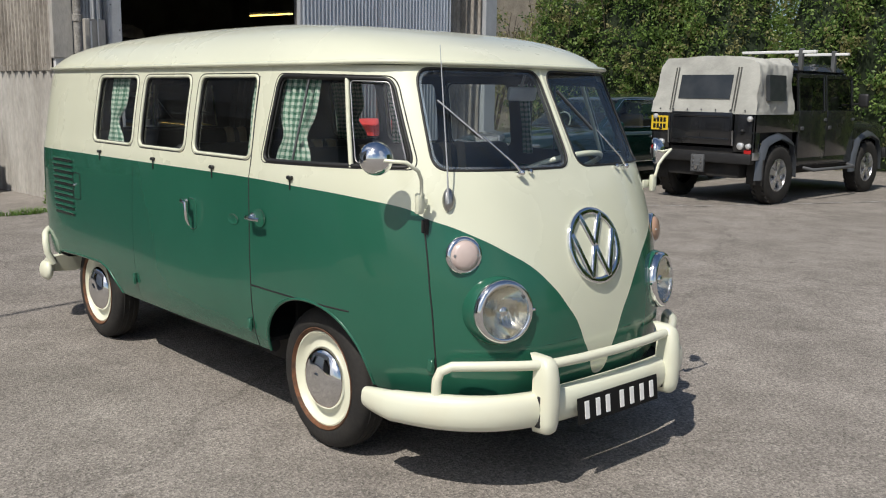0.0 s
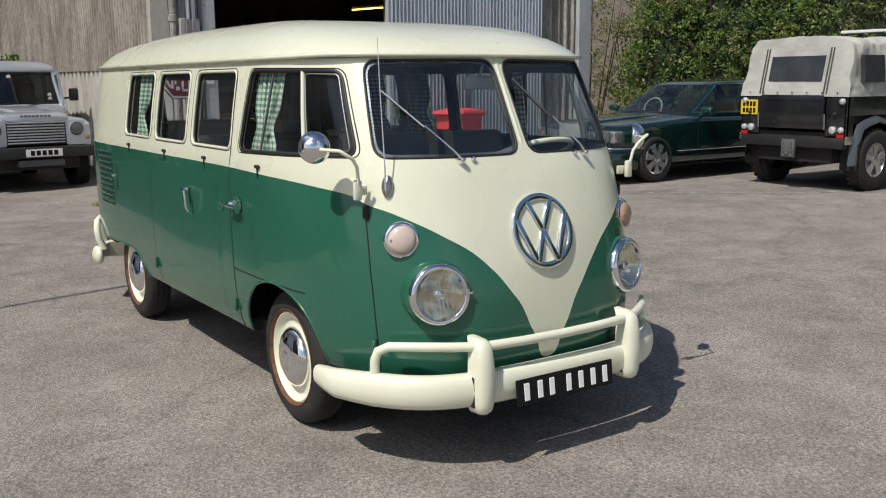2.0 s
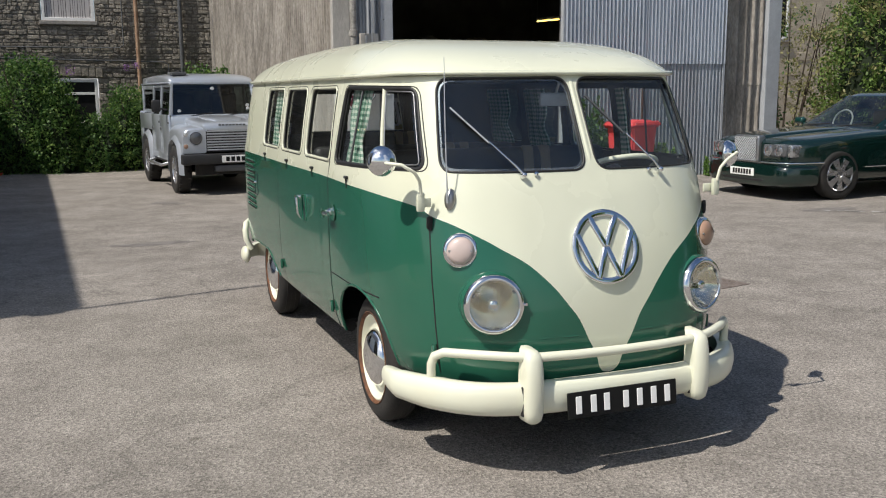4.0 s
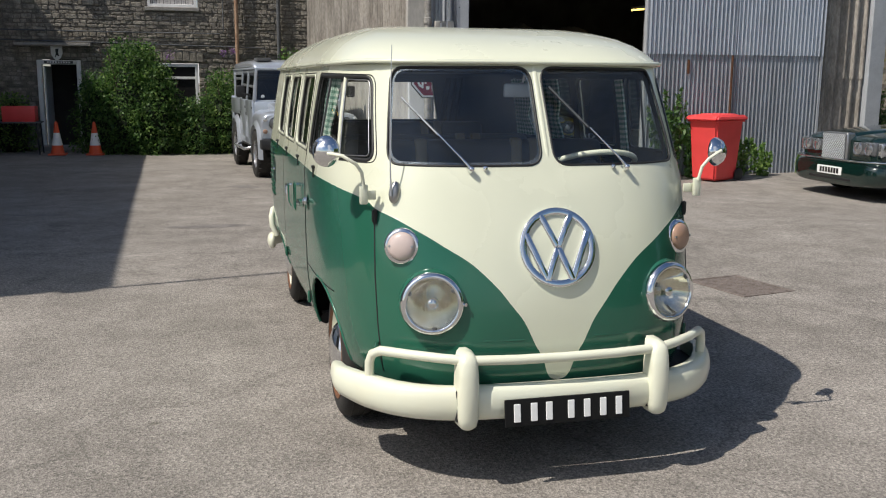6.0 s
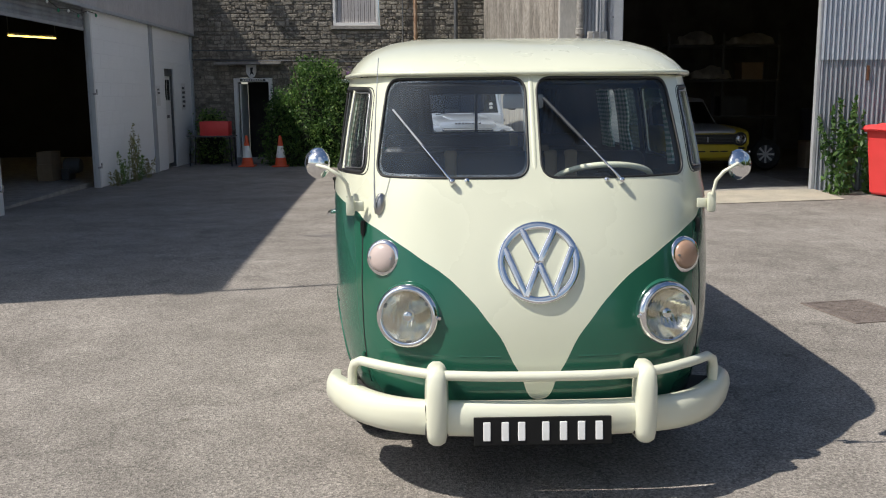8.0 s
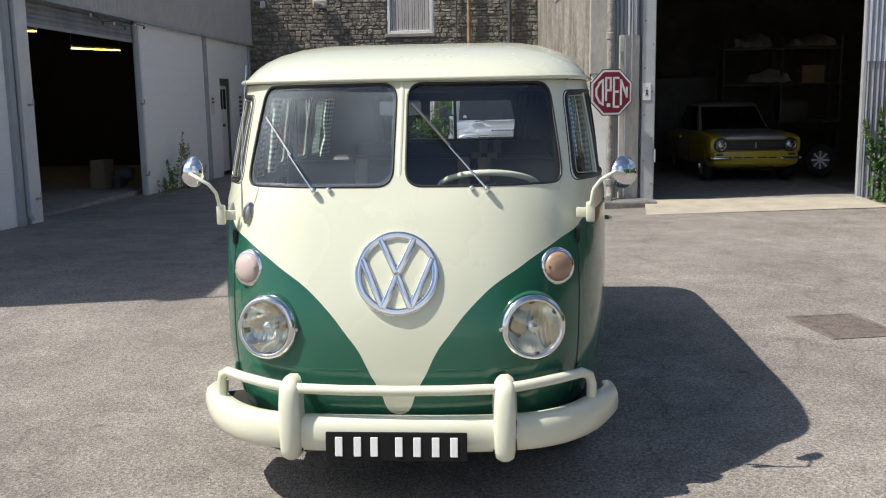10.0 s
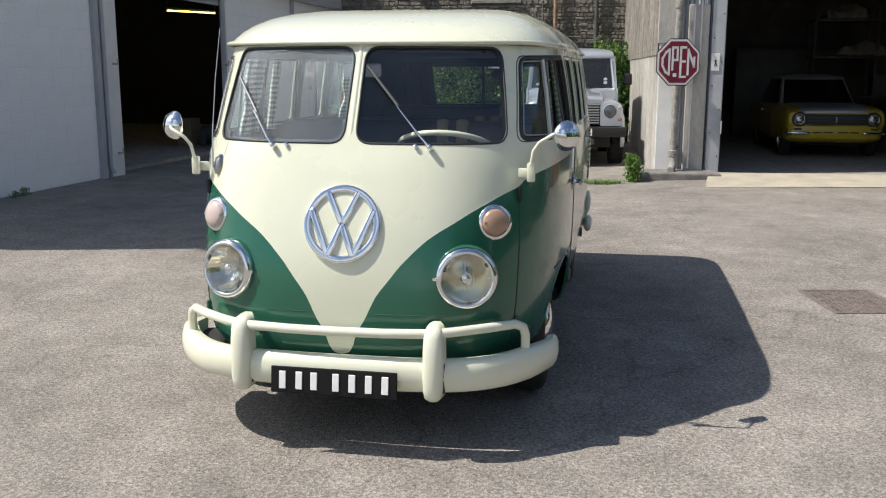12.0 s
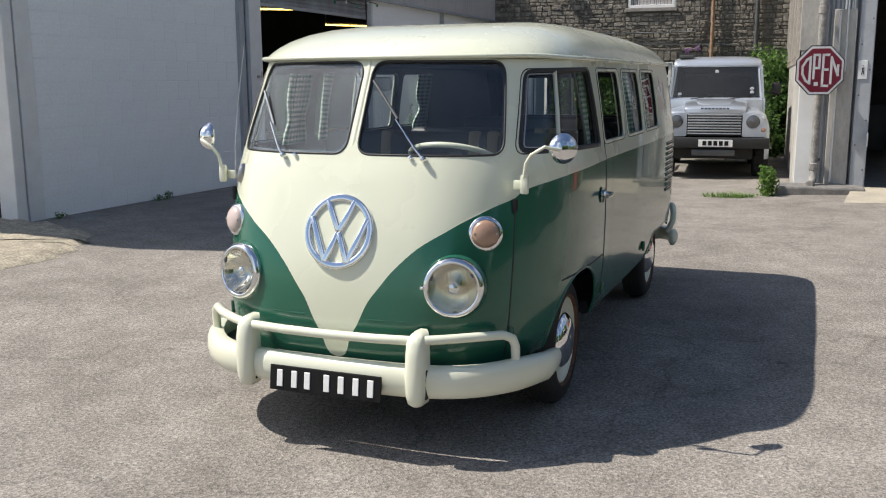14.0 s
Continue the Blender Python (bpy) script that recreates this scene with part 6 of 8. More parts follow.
part("device", prism(B(), [(-.03, .09), (.05, .1), (.03, .0), (.06, -.08), (.0, -.05), (-.04, -.1), (-.02, .0)], .006, m_ @ pose(0, 0, .019)), BLACK_PLASTIC, shd)
nbd = thing("name_board", "narrow dark board above the door frame", "sign")
bm = B()
box(bm, -5.1, -4.45, SY - .05, SY - .03, 1.86, 1.92, .003)
part("board", bm, DARK_METAL, nbd)
for i in range(9):
    bm = B()
    box(bm, -5.03 + i * .06, -4.99 + i * .06, SY - .056, SY - .049, 1.875, 1.905)
    part("text_bar", bm, WHITE_TEXT, nbd)
# pipes on the stone wall
pp = thing("wall_pipes", "ochre drainpipe and thin cables across the stone wall", "pipe", kind="structure")
bm = B()
tube(bm, [(-.58, SY - .10, 7), (-.58, SY - .10, 1.2)], .045, 12)
part("drainpipe", bm, PIPE_ORANGE, pp, "faded ochre drainpipe", smooth=60)
bm = B()
tube(bm, [(.45, SY - .08, 7), (.45, SY - .08, .5)], .05, 12)
part("dark_drainpipe", bm, DARK_METAL, pp, "dark drainpipe", smooth=60)
for pts in ([(-6.5, SY - .05, 2.62), (-3, SY - .05, 2.60), (-1.0, SY - .05, 2.60), (-.9, SY - .05, 2.66), (-.9, SY - .05, 5)],
            [(-6.5, SY - .05, 2.40), (-2, SY - .05, 2.32), (.0, SY - .05, 2.28), (.12, SY - .05, 2.22), (.12, SY - .05, 1.6)]):
    bm = B()
    tube(bm, pts, .015, 8)
    part("cable_pipe", bm, DARK_METAL, pp, smooth=60)
# roof of the stone house
bm = B()
prism(bm, [(-.3, 7.1), (4, 10), (8.3, 7.1), (8.3, 6.9), (4, 9.8), (-.3, 6.9)], 11.2, Matrix.Translation((-9.2, SY, 0)) @ pose(0, 0, 0, 90, 0, 90))
tagged(part("roof_stone_house", bm, DARK_METAL), "dark slate roof of the stone house", "roof", kind="structure")

place(HOUSE, built)

# ---- pale stone house beyond the hedge ----
built = tops()
ph = thing("wall_pale_house", "pale stone house half hidden by the hedge", "house", kind="structure")
bm = B()
for xa, xb, za, zb in ((10.6, 26, -.2, 3.1), (10.6, 11.6, 3.1, 4.7), (13, 14.1, 3.1, 4.7), (15.5, 16.8, 3.1, 4.7), (18.2, 26, 3.1, 4.7), (10.6, 26, 4.7, 6.5)):
    box(bm, xa, xb, 19.0, 19.4, za, zb)
part("wall", bm, STONE_PALE, ph)
for x0, x1 in ((11.6, 13), (16.8, 18.2)):
    casement("window_4", x0, x1, 3.1, 4.7, 18.96, "white-framed window in pale stone", ((x0 + x1) / 2,))
bm = B()
for i in range(6):
    for j in range(12):
        w_ = .5
        box(bm, 10.7 + j * 1.25 + (i % 2) * .4, 11.2 + j * 1.25 + (i % 2) * .4, 18.97, 19.0, .2 + i * .45, .45 + i * .45, .01, 1)
part("ashlar", bm, STONE_PALE, ph)
place(FAR_SIDE, built)


# ---- other vehicles ----
SILVER = material("silver_paint", (.57, .61, .67), .30, .55, color2=(.51, .55, .61), scale=2, mix=.5, coat=.8, bump=.01, bump_scale=6)
BLACK_PAINT = material("black_paint", (.011, .012, .014), .25, color2=(.025, .025, .025), scale=2.5, mix=.5, coat=.6, rough_vary=.12)
BRG = material("dark_green_paint", (.003, .016, .013), .2, .1, color2=(.004, .02, .016), scale=2, coat=1.0)
YELLOW = material("yellow_paint", (.52, .40, .03), .35, color2=(.55, .4, .02), scale=3, coat=.6)
PRIMER = material("silver_grey_bonnet", (.42, .44, .48), .35, .3, color2=(.36, .38, .42), scale=3, coat=.4)
ALLOY = material("alloy_wheel", (.62, .62, .64), .28, .9, color2=(.5, .5, .5), scale=9, rough_vary=.1)
CANVAS = material("pale_canvas", (.45, .45, .41), .9, color2=(.31, .31, .285), scale=3.5, mix=.85, grain=.08, grain_scale=150, bump=1.0, bump_scale=6)
CORD = material("dark_lacing_cord", (.10, .10, .09), .9, color2=(.05, .05, .05), scale=9)
CANVAS_WINDOW = material("dark_clear_plastic", (.03, .035, .04), .25, color2=(.06, .065, .07), scale=5, bump=.2, bump_scale=5)
DARK_FLARE = material("dark_grey_flare", (.09, .10, .115), .35, .3, color2=(.07, .075, .085), coat=.4)
RED_LENS = material("red_lens", (.45, .015, .015), .25, color2=(.35, .01, .01), coat=.6)
CLEAR_LENS = material("clear_lens", (.72, .73, .72), .15, .5, color2=(.6, .6, .6), scale=12, coat=.8)
YELLOW_PLATE = material("yellow_plate", (.75, .52, .03), .4, color2=(.7, .48, .03), scale=12)
TEAL_MIRROR = material("green_mirror_cap", (.006, .05, .042), .2, .2, color2=(.006, .04, .035), coat=1)


LENS_GREY = material("silvered_lamp_glass", (.45, .46, .47), .1, .7, color2=(.2, .2, .21), scale=18, mix=.9, coat=1.0)
LAMP_DARK = material("dark_lamp_glass", (.10, .105, .11), .08, .35, color2=(.16, .16, .17), scale=14, coat=1.0)


def car_wheel(parent, x, y, z, R, width, side, style="steel", rim_r=.62):
    """Wheel under a vehicle; side is the sign of its outer face along local x."""
    w = new("wheel")
    w.parent, w.matrix_local = parent, Matrix.Translation((x, y, z)) @ pose(0, 0, 0, 0, 90 * side, 0)
    h = width / 2
    r = R * rim_r
    bm = B()
    lathe(bm, [(r, -h * .8), (R * .86, -h), (R * .97, -h * .8), (R, -h * .4), (R, h * .4), (R * .97, h * .8), (R * .86, h), (r, h * .8)], None, 40)
    if style == "mud":
        for k in range(26):
            a = 2 * math.pi * k / 26
            for zz in (-h * .6, h * .6):
                box(bm, -.02, .02, -.025, .025, -.008, .012, m=pose(0, 0, 0, 0, 0, math.degrees(a)) @ pose(R, 0, zz, 0, 90, 0))
    part("tyre", bm, RUBBER, w, smooth=50)
    bm = B()
    lathe(bm, [(r * 1.0, h * .82), (r * .95, h * .84), (r * .9, h * .45), (r * .55, h * .30), (0, h * .30)], None, 32)
    part("rim", bm, DARK_METAL if style == "spoke" else ALLOY, w, smooth=50)
    n = {"spoke": 7, "mud": 5, "steel": 0}[style]
    for k in range(n):
        a = 360 * k / n
        bm = B()
        k2 = .95 if style == "spoke" else 1
        prism(bm, [(r * .18, -r * .15 * k2), (r * .6, -r * .15 * k2), (r * .95, -r * .25 * k2), (r * .97, r * .25 * k2), (r * .6, r * .15 * k2), (r * .18, r * .15 * k2)], .02, pose(0, 0, h * (.80 if style == "spoke" else .62), 0, 0, a), .004)
        part("spoke", bm, ALLOY, w)
    bm = B()
    lathe(bm, [(r * .26, h * .5), (r * .25, h * .82), (r * .12, h * .9), (0, h * .9)], None, 20)
    part("hub", bm, ALLOY, w, smooth=50)
    if style == "spoke":
        bm = B()
        lathe(bm, [(r * 1.0, h * .8), (r * .98, h * .88), (r * .9, h * .8)], None, 32)
        part("rim_lip", bm, ALLOY, w, smooth=50)
    return w


def plate(parent, m, w_, h_, mat, bars, bar_mat, rows=1):
    """Number plate whose characters are plain bars."""
    p = new("number_plate")
    p.parent, p.matrix_local = parent, m
    bm = B()
    box(bm, -w_ / 2, w_ / 2, -h_ / 2, h_ / 2, 0, .006, .002, 1)
    part("plate", bm, mat, p)
    per = bars // rows
    for r_ in range(rows):
        for i in range(per):
            bm = B()
            cx = -w_ * .40 + (i + .5) * w_ * .80 / per
            cy_ = 0 if rows == 1 else (h_ * .22 if r_ == 0 else -h_ * .22)
            bh = h_ * (.32 if rows == 1 else .16)
            box(bm, cx - w_ * .28 / per, cx + w_ * .28 / per, cy_ - bh, cy_ + bh, .006, .009)
            part("character_bar", bm, bar_mat, p)


def bxp(name, mat, parent, *q, bevel=.01, seg=2, label="", m=None, smooth=40):
    bm = B()
    box(bm, *q, bevel, seg, m=m)
    return part(name, bm, mat, parent, label, smooth=smooth)


def hexa(name, mat, parent, lo, hi, bevel=.02, label=""):
    """A block from two rectangles (x0, x1, y0, y1, z)."""
    bm = B()
    a = [bm.verts.new((x, y, lo[4])) for x, y in ((lo[0], lo[2]), (lo[1], lo[2]), (lo[1], lo[3]), (lo[0], lo[3]))]
    b = [bm.verts.new((x, y, hi[4])) for x, y in ((hi[0], hi[2]), (hi[1], hi[2]), (hi[1], hi[3]), (hi[0], hi[3]))]
    bm.faces.new(a[::-1])
    bm.faces.new(b)
    for i in range(4):
        bm.faces.new((a[i], a[(i + 1) % 4], b[(i + 1) % 4], b[i]))
    if bevel:
        bmesh.ops.bevel(bm, geom=list(bm.edges), offset=bevel, segments=3, affect="EDGES")
    return part(name, bm, mat, parent, label, smooth=40)


def ring_loft(bm, stations, n=28):
    """Loft rounded-box rings along local y: (y, half width, z low, z high, squareness)."""
    rings = []
    for y, w_, z0, z1, sq in stations:
        ring = []
        for k in range(n):
            a = 2 * math.pi * (k + .5) / n
            c_, s_ = math.cos(a), math.sin(a)
            ring.append(bm.verts.new((w_ * math.copysign(abs(c_) ** (2 / sq), c_), y, (z0 + z1) / 2 + (z1 - z0) / 2 * math.copysign(abs(s_) ** (2 / sq), s_))))
        rings.append(ring)
    for q, w2 in zip(rings, rings[1:]):
        for k in range(n):
            bm.faces.new((q[k], q[(k + 1) % n], w2[(k + 1) % n], w2[k]))
    bm.faces.new(rings[0][::-1])
    bm.faces.new(rings[-1])
    return bm


def arch_flare(parent, x, y, z, R, side, mat, w_=.07):
    """Squared-off wheel-arch flare."""
    bm = B()
    pts = []
    for a in (-8, 20, 48, 66, 90, 114, 132, 160, 188):
        k = 1.0 if a not in (48, 132) else 1.08
        pts.append((y + R * k * math.cos(radians(a)), z + R * k * math.sin(radians(a))))
    prev = None
    for py, pz in pts:
        d = Vector((0, py - y, pz - z)).normalized() * .07
        c = [bm.verts.new((x, py, pz)), bm.verts.new((x + side * w_, py, pz)), bm.verts.new((x + side * w_ * .8, py + d.y * .6, pz + d.z * .6)), bm.verts.new((x, py + d.y * 1.3, pz + d.z * 1.3))]
        if prev:
            for i in range(3):
                bm.faces.new((prev[i], c[i], c[i + 1], prev[i + 1]))
        prev = c
    part("arch_flare", bm, mat, parent, smooth=50)


def defender(m, paint, label, pickup=False):
    """Square-built four-wheel-drive; front face at local y = 0, facing -y."""
    v = thing("four_wheel_drive", label, "car", m)
    HW = .80
    FA, RA, R = .62, .62 + 2.794, .40
    L_ = RA + (.66 if pickup else .80)
    # lower hull
    bxp("chassis", DARK, v, -.56, .56, .10, L_ - .1, .36, .62, bevel=.02)
    for ya in (FA, RA):
        bm = B()
        tube(bm, [(-.64, ya, R), (-.2, ya, R), (.12, ya, R), (.2, ya, R), (.28, ya, R), (.64, ya, R)], [.045, .05, .06, .13, .06, .045], 12)
        part("axle", bm, DARK, v, smooth=60)
    bxp("floor_pan", DARK, v, -.78, .78, 1.12, RA - .5, .46, .60, bevel=.01)
    bxp("front_valance", DARK, v, -.60, .60, .02, .12, .34, .66, bevel=.01)
    for side in (1, -1):
        bm = B()
        prof = [(.40, 1.085), (.56, 1.09), (.66, 1.083), (.73, 1.06), (.775, 1.02), (.795, .96), (HW, .86), (HW, .84)]
        rings = []
        for y_, dx, dz_ in ((.0, .035, .05), (.012, .012, .018), (.05, 0, 0), (.5, 0, .012), (1.12, 0, .03)):
            rings.append([bm.verts.new((side * (x_ - (dx if x_ > .5 else 0)), y_, z_ - (dz_ if y_ < .1 else -dz_) * (1 if z_ > .9 else 0))) for x_, z_ in prof])
        for q, w2 in zip(rings, rings[1:]):
            for i in range(len(prof) - 1):
                bm.faces.new((q[i], q[i + 1], w2[i + 1], w2[i]))
        part("front_wing", bm, paint, v, "rounded front wing", smooth=60)
        bxp("wing_side", paint, v, min(side * (HW - .03), side * HW), max(side * (HW - .03), side * HW), .03, .18, .60, .86, bevel=.008)
        bxp("wing_side", paint, v, min(side * (HW - .03), side * HW), max(side * (HW - .03), side * HW), 1.06, 1.12, .60, .86, bevel=.008)
        bm = B()
        prism(bm, round_poly([(.425, .69), (.79, .69), (.79, .93), (.72, 1.045), (.425, 1.06)], .03, 4), .035, Matrix(((side, 0, 0, 0), (0, 0, 1, .0), (0, 1, 0, 0), (0, 0, 0, 1))), .006)
        part("lamp_panel", bm, paint, v, "flat headlamp panel", smooth=40)
        lm_ = new("headlamp")
        lm_.parent, lm_.matrix_local = v, pose(side * .585, .0, .925, 90, 0, 0)
        bm = B()
        lathe(bm, [(.118, -.01), (.116, .012), (.104, .016), (.098, .004)], None, 32)
        part("surround", bm, SILVER if paint is SILVER else DARK_METAL, lm_, smooth=50)
        bm = B()
        lathe(bm, [(.098, .004), (.092, .022), (.05, .034), (0, .038)], None, 32)
        part("lens", bm, LAMP_DARK, lm_, "round dark-glassed headlamp", smooth=50)
        for zz, mt in ((.99, CLEAR_LENS), (.80, AMBER)):
            bm = B()
            lathe(bm, [(.037, 0), (.034, .016), (.015, .024), (0, .024)], pose(side * .745, .0, zz, 90, 0, 0), 18)
            part("side_lamp", bm, mt, v, smooth=50)
    bm = B()
    ring_loft(bm, [(.0, .44, 1.05, 1.115, 6), (.02, .47, 1.04, 1.14, 6), (.10, .475, 1.04, 1.165, 6), (.6, .50, 1.06, 1.20, 6), (1.14, .53, 1.08, 1.235, 6)], 32)
    part("bonnet", bm, paint, v, "raised bonnet", smooth=38)
    bm = B()
    ring_loft(bm, [(.30, .20, 1.12, 1.186, 4), (.45, .27, 1.14, 1.225, 5), (.9, .31, 1.16, 1.25, 5), (1.16, .32, 1.18, 1.262, 5)], 28)
    part("bonnet_bulge", bm, paint, v, smooth=50)
    bxp("grille_back", BLACK_PLASTIC, v, -.42, .42, .015, .05, .70, 1.08, bevel=.004)
    for i in range(8):
        bm = B()
        box(bm, -.41, .41, -.012, .02, .725 + i * .042, .747 + i * .042, .006, 2)
        part("grille_slat", bm, GREY_METAL if paint is SILVER else BLACK_PLASTIC, v, smooth=40)
    for i in range(8):
        bm = B()
        box(bm, -.215 + i * .056, -.175 + i * .056, -.004, .006, 1.115, 1.14)
        part("lettering_bar", bm, DARK_METAL, v)
    bxp("front_bumper", BLACK_PLASTIC, v, -.84, .84, -.20, .0, .52, .68, bevel=.02, label="black steel bumper")
    bxp("skid_plate", DARK_METAL, v, -.33, .33, -.17, -.02, .40, .50, bevel=.02)
    plate(v, pose(.03, -.206, .60, 90, 0, 0), .52, .111, WHITE_TEXT, 5, BLACK_PLATE)
    # bulkhead and doors
    cab_end = 3.05 if pickup else L_
    for side in (1, -1):
        x0, x1 = sorted((side * (HW - .04), side * HW))
        bxp("sill", paint if not pickup else BLACK_PAINT, v, x0, x1, 1.1, RA - .45, .50, .62, bevel=.01)
        edges = [1.12, 2.02, 2.86]
        for a, b in zip(edges, edges[1:]):
            d_ = bxp("door", paint, v, x0, x1 + 0, a + .006, b - .006, .60, 1.27, bevel=.012)
            bxp("handle", DARK_METAL, d_, side * HW - .01, side * HW + .025, b - .14, b - .05, 1.0, 1.05, bevel=.006)
            bxp("hinge", DARK_METAL, d_, side * HW - .005, side * HW + .02, a + .01, a + .09, 1.12, 1.16, bevel=.004)
            # window frame as an upright, slightly leaning
            bm = B()
            t = .07
            for (ya, yb, za, zb) in ((a + .01, a + .06, 1.27, 1.78), (b - .06, b - .01, 1.27, 1.78), (a + .06, b - .06, 1.73, 1.78)):
                box(bm, -.018, .018, ya, yb, 0, zb - za, .004, 1, m=Matrix.Translation((side * (HW - .035), 0, za)) @ Matrix(((1, 0, -side * .10, 0), (0, 1, 0, 0), (0, 0, 1, 0), (0, 0, 0, 1))) if za < 1.5 else Matrix.Translation((side * (HW - .085), 0, za)))
            part("window_frame", bm, paint, d_)
            bm = B()
            bm.faces.new([bm.verts.new(p) for p in ((side * (HW - .03), a + .06, 1.27), (side * (HW - .03), b - .06, 1.27), (side * (HW - .08), b - .06, 1.74), (side * (HW - .08), a + .06, 1.74))])
            part("window_pane", bm, CAR_GLASS, d_)
        # rear quarter round the wheel
        for a, b, z0, z1 in ((2.86, L_, .98, 1.27), (RA + .50, L_, .62, .98)):
            bxp("rear_quarter", paint, v, x0, x1, a, b, z0, z1, bevel=.01)
        arch_flare(v, side * (HW - .02), FA, .42, .47, side, paint if paint is SILVER else DARK_FLARE)
        arch_flare(v, side * (HW - .02), RA, .42, .47, side, paint if paint is SILVER else DARK_FLARE)
        for ya in (FA, RA):
            car_wheel(v, side * .735, ya, R, R, .235, side, "mud", .56)
        bxp("mudflap", RUBBER, v, side * .735 - .12, side * .735 + .12, RA + .44, RA + .46, .28, .62, bevel=.003)
        bm = B()
        tube(bm, [(side * .80, 1.25, .47), (side * .93, 1.3, .44), (side * .93, 2.6, .44), (side * .80, 2.66, .47)], .025, 8)
        part("side_step", bm, ALLOY if paint is SILVER else DARK_METAL, v, smooth=60)
        mr = new("door_mirror")
        mr.parent = v
        bm = B()
        box(bm, -.075, .075, -.025, .04, -.10, .10, .03, 3, m=pose(side * .97, 1.24, 1.42))
        part("housing", bm, BLACK_PLASTIC, mr, smooth=50)
        bm = B()
        tube(bm, [(side * .80, 1.22, 1.36), (side * .95, 1.22, 1.38)], .015, 8)
        part("arm", bm, BLACK_PLASTIC, mr)
        # wheel boxes
        bxp("wheel_box", DARK, v, min(side * .42, side * .74), max(side * .42, side * .74), RA - .5, RA + .5, .86, .98, bevel=0)
        bxp("wheel_box", DARK, v, min(side * .40, side * .46), max(side * .40, side * .46), .1, 1.05, .55, 1.0, bevel=0)
    # windscreen
    bm = B()
    W0, W1 = .74, .68
    ws = [(-W0, 1.17, 1.245), (W0, 1.17, 1.245), (W1, 1.36, 1.80), (-W1, 1.36, 1.80)]
    for (ax, ay, az), (bx_, by_, bz_) in zip(ws, ws[1:] + ws[:1]):
        tube(bm, [(ax, ay, az), (bx_, by_, bz_)], .03, 8)
    part("windscreen_frame", bm, paint, v, smooth=60)
    bm = B()
    bm.faces.new([bm.verts.new(p) for p in ws])
    part("windscreen", bm, CAR_GLASS, v, "tinted windscreen")
    for x in (-.42, .18):
        bm = B()
        tube(bm, [(x, 1.14, 1.25), (x + .38, 1.17, 1.30)], .008, 6)
        part("wiper", bm, BLACK_PLASTIC, v)
    for x, z in ((.0, 1.70), (-.60, 1.33), (.58, 1.42), (.58, 1.36)):
        bm = B()
        f = (z - 1.245) / .555
        lathe(bm, [(0, .003), (.032, .003), (.034, 0)], Matrix.Translation((x, 1.163 + .19 * f, z)) @ pose(0, 0, 0, 90 + 18, 0, 0), 16)
        part("tax_disc", bm, WHITE_TEXT, v, "small round windscreen sticker")
    bxp("cowl", paint, v, -.76, .76, 1.10, 1.20, 1.04, 1.245, bevel=.02)
    # cabin inside
    bxp("cabin_floor", DARK, v, -.74, .74, 1.0, cab_end - .1, .58, .64, bevel=0)
    for x in (-.38, .38):
        bxp("seat", VINYL, v, x - .25, x + .25, 1.75, 2.2, .75, .95, bevel=.05, seg=3)
        bxp("seat_back", VINYL, v, x - .24, x + .24, 2.12, 2.26, .9, 1.62, bevel=.05, seg=3)
    bxp("dash", BLACK_PLASTIC, v, -.70, .70, 1.25, 1.5, 1.0, 1.25, bevel=.03)
    if not pickup:
        bm = B()
        ring_loft(bm, [(1.325, .69, 1.785, 1.83, 5), (1.36, .715, 1.77, 1.87, 5), (1.44, .73, 1.75, 1.91, 4.5), (1.7, .735, 1.73, 1.955, 4), (2.4, .735, 1.72, 1.975, 4), (3.3, .735, 1.72, 1.975, 4), (L_ - .15, .735, 1.73, 1.955, 4), (L_ - .03, .72, 1.77, 1.89, 5)], 40)
        part("roof", bm, paint, v, "silver-grey roof", smooth=45)
        bm = B()
        tube(bm, [(-.745, L_ - .05, 1.80), (-.745, 1.36, 1.80), (-.70, 1.32, 1.805), (.70, 1.32, 1.805), (.745, 1.36, 1.80), (.745, L_ - .05, 1.80)], .014, 6)
        part("gutter", bm, paint, v, smooth=60)
        for side in (1, -1):
            x0, x1 = sorted((side * (HW - .10), side * (HW - .065)))
            for a, b, z0, z1 in ((2.86, 2.98, 1.27, 1.80), (L_ - .12, L_ - .02, 1.27, 1.80), (2.98, L_ - .12, 1.70, 1.80), (2.98, L_ - .12, 1.27, 1.34)):
                bxp("rear_side_frame", paint, v, x0, x1, a, b, z0, z1, bevel=.008)
            bm = B()
            box(bm, side * (HW - .085) - .003, side * (HW - .085) + .003, 2.98, L_ - .12, 1.34, 1.70)
            part("rear_side_window", bm, CAR_GLASS, v)
        bxp("tail", paint, v, -HW, HW, L_ - .05, L_, .62, 1.30, bevel=.02)
        for a, b, z0, z1 in ((-.74, -.60, 1.3, 1.8), (.60, .74, 1.3, 1.8), (-.60, .60, 1.68, 1.8)):
            bxp("tail_frame", paint, v, a, b, L_ - .06, L_ - .01, z0, z1, bevel=.01)
        bm = B()
        box(bm, -.6, .6, L_ - .04, L_ - .035, 1.3, 1.68)
        part("tail_window", bm, CAR_GLASS, v)
        bxp("roof_vent", DARK_METAL, v, -.64, -.40, 1.45, 1.9, 1.93, 1.985, bevel=.01)
    else:
        hexa("cab_roof", paint, v, (-.735, .735, 1.30, 3.05, 1.78), (-.66, .66, 1.40, 3.0, 1.93), .05)
        bxp("cab_back", paint, v, -.72, .72, 3.0, 3.06, 1.2, 1.85, bevel=.01)
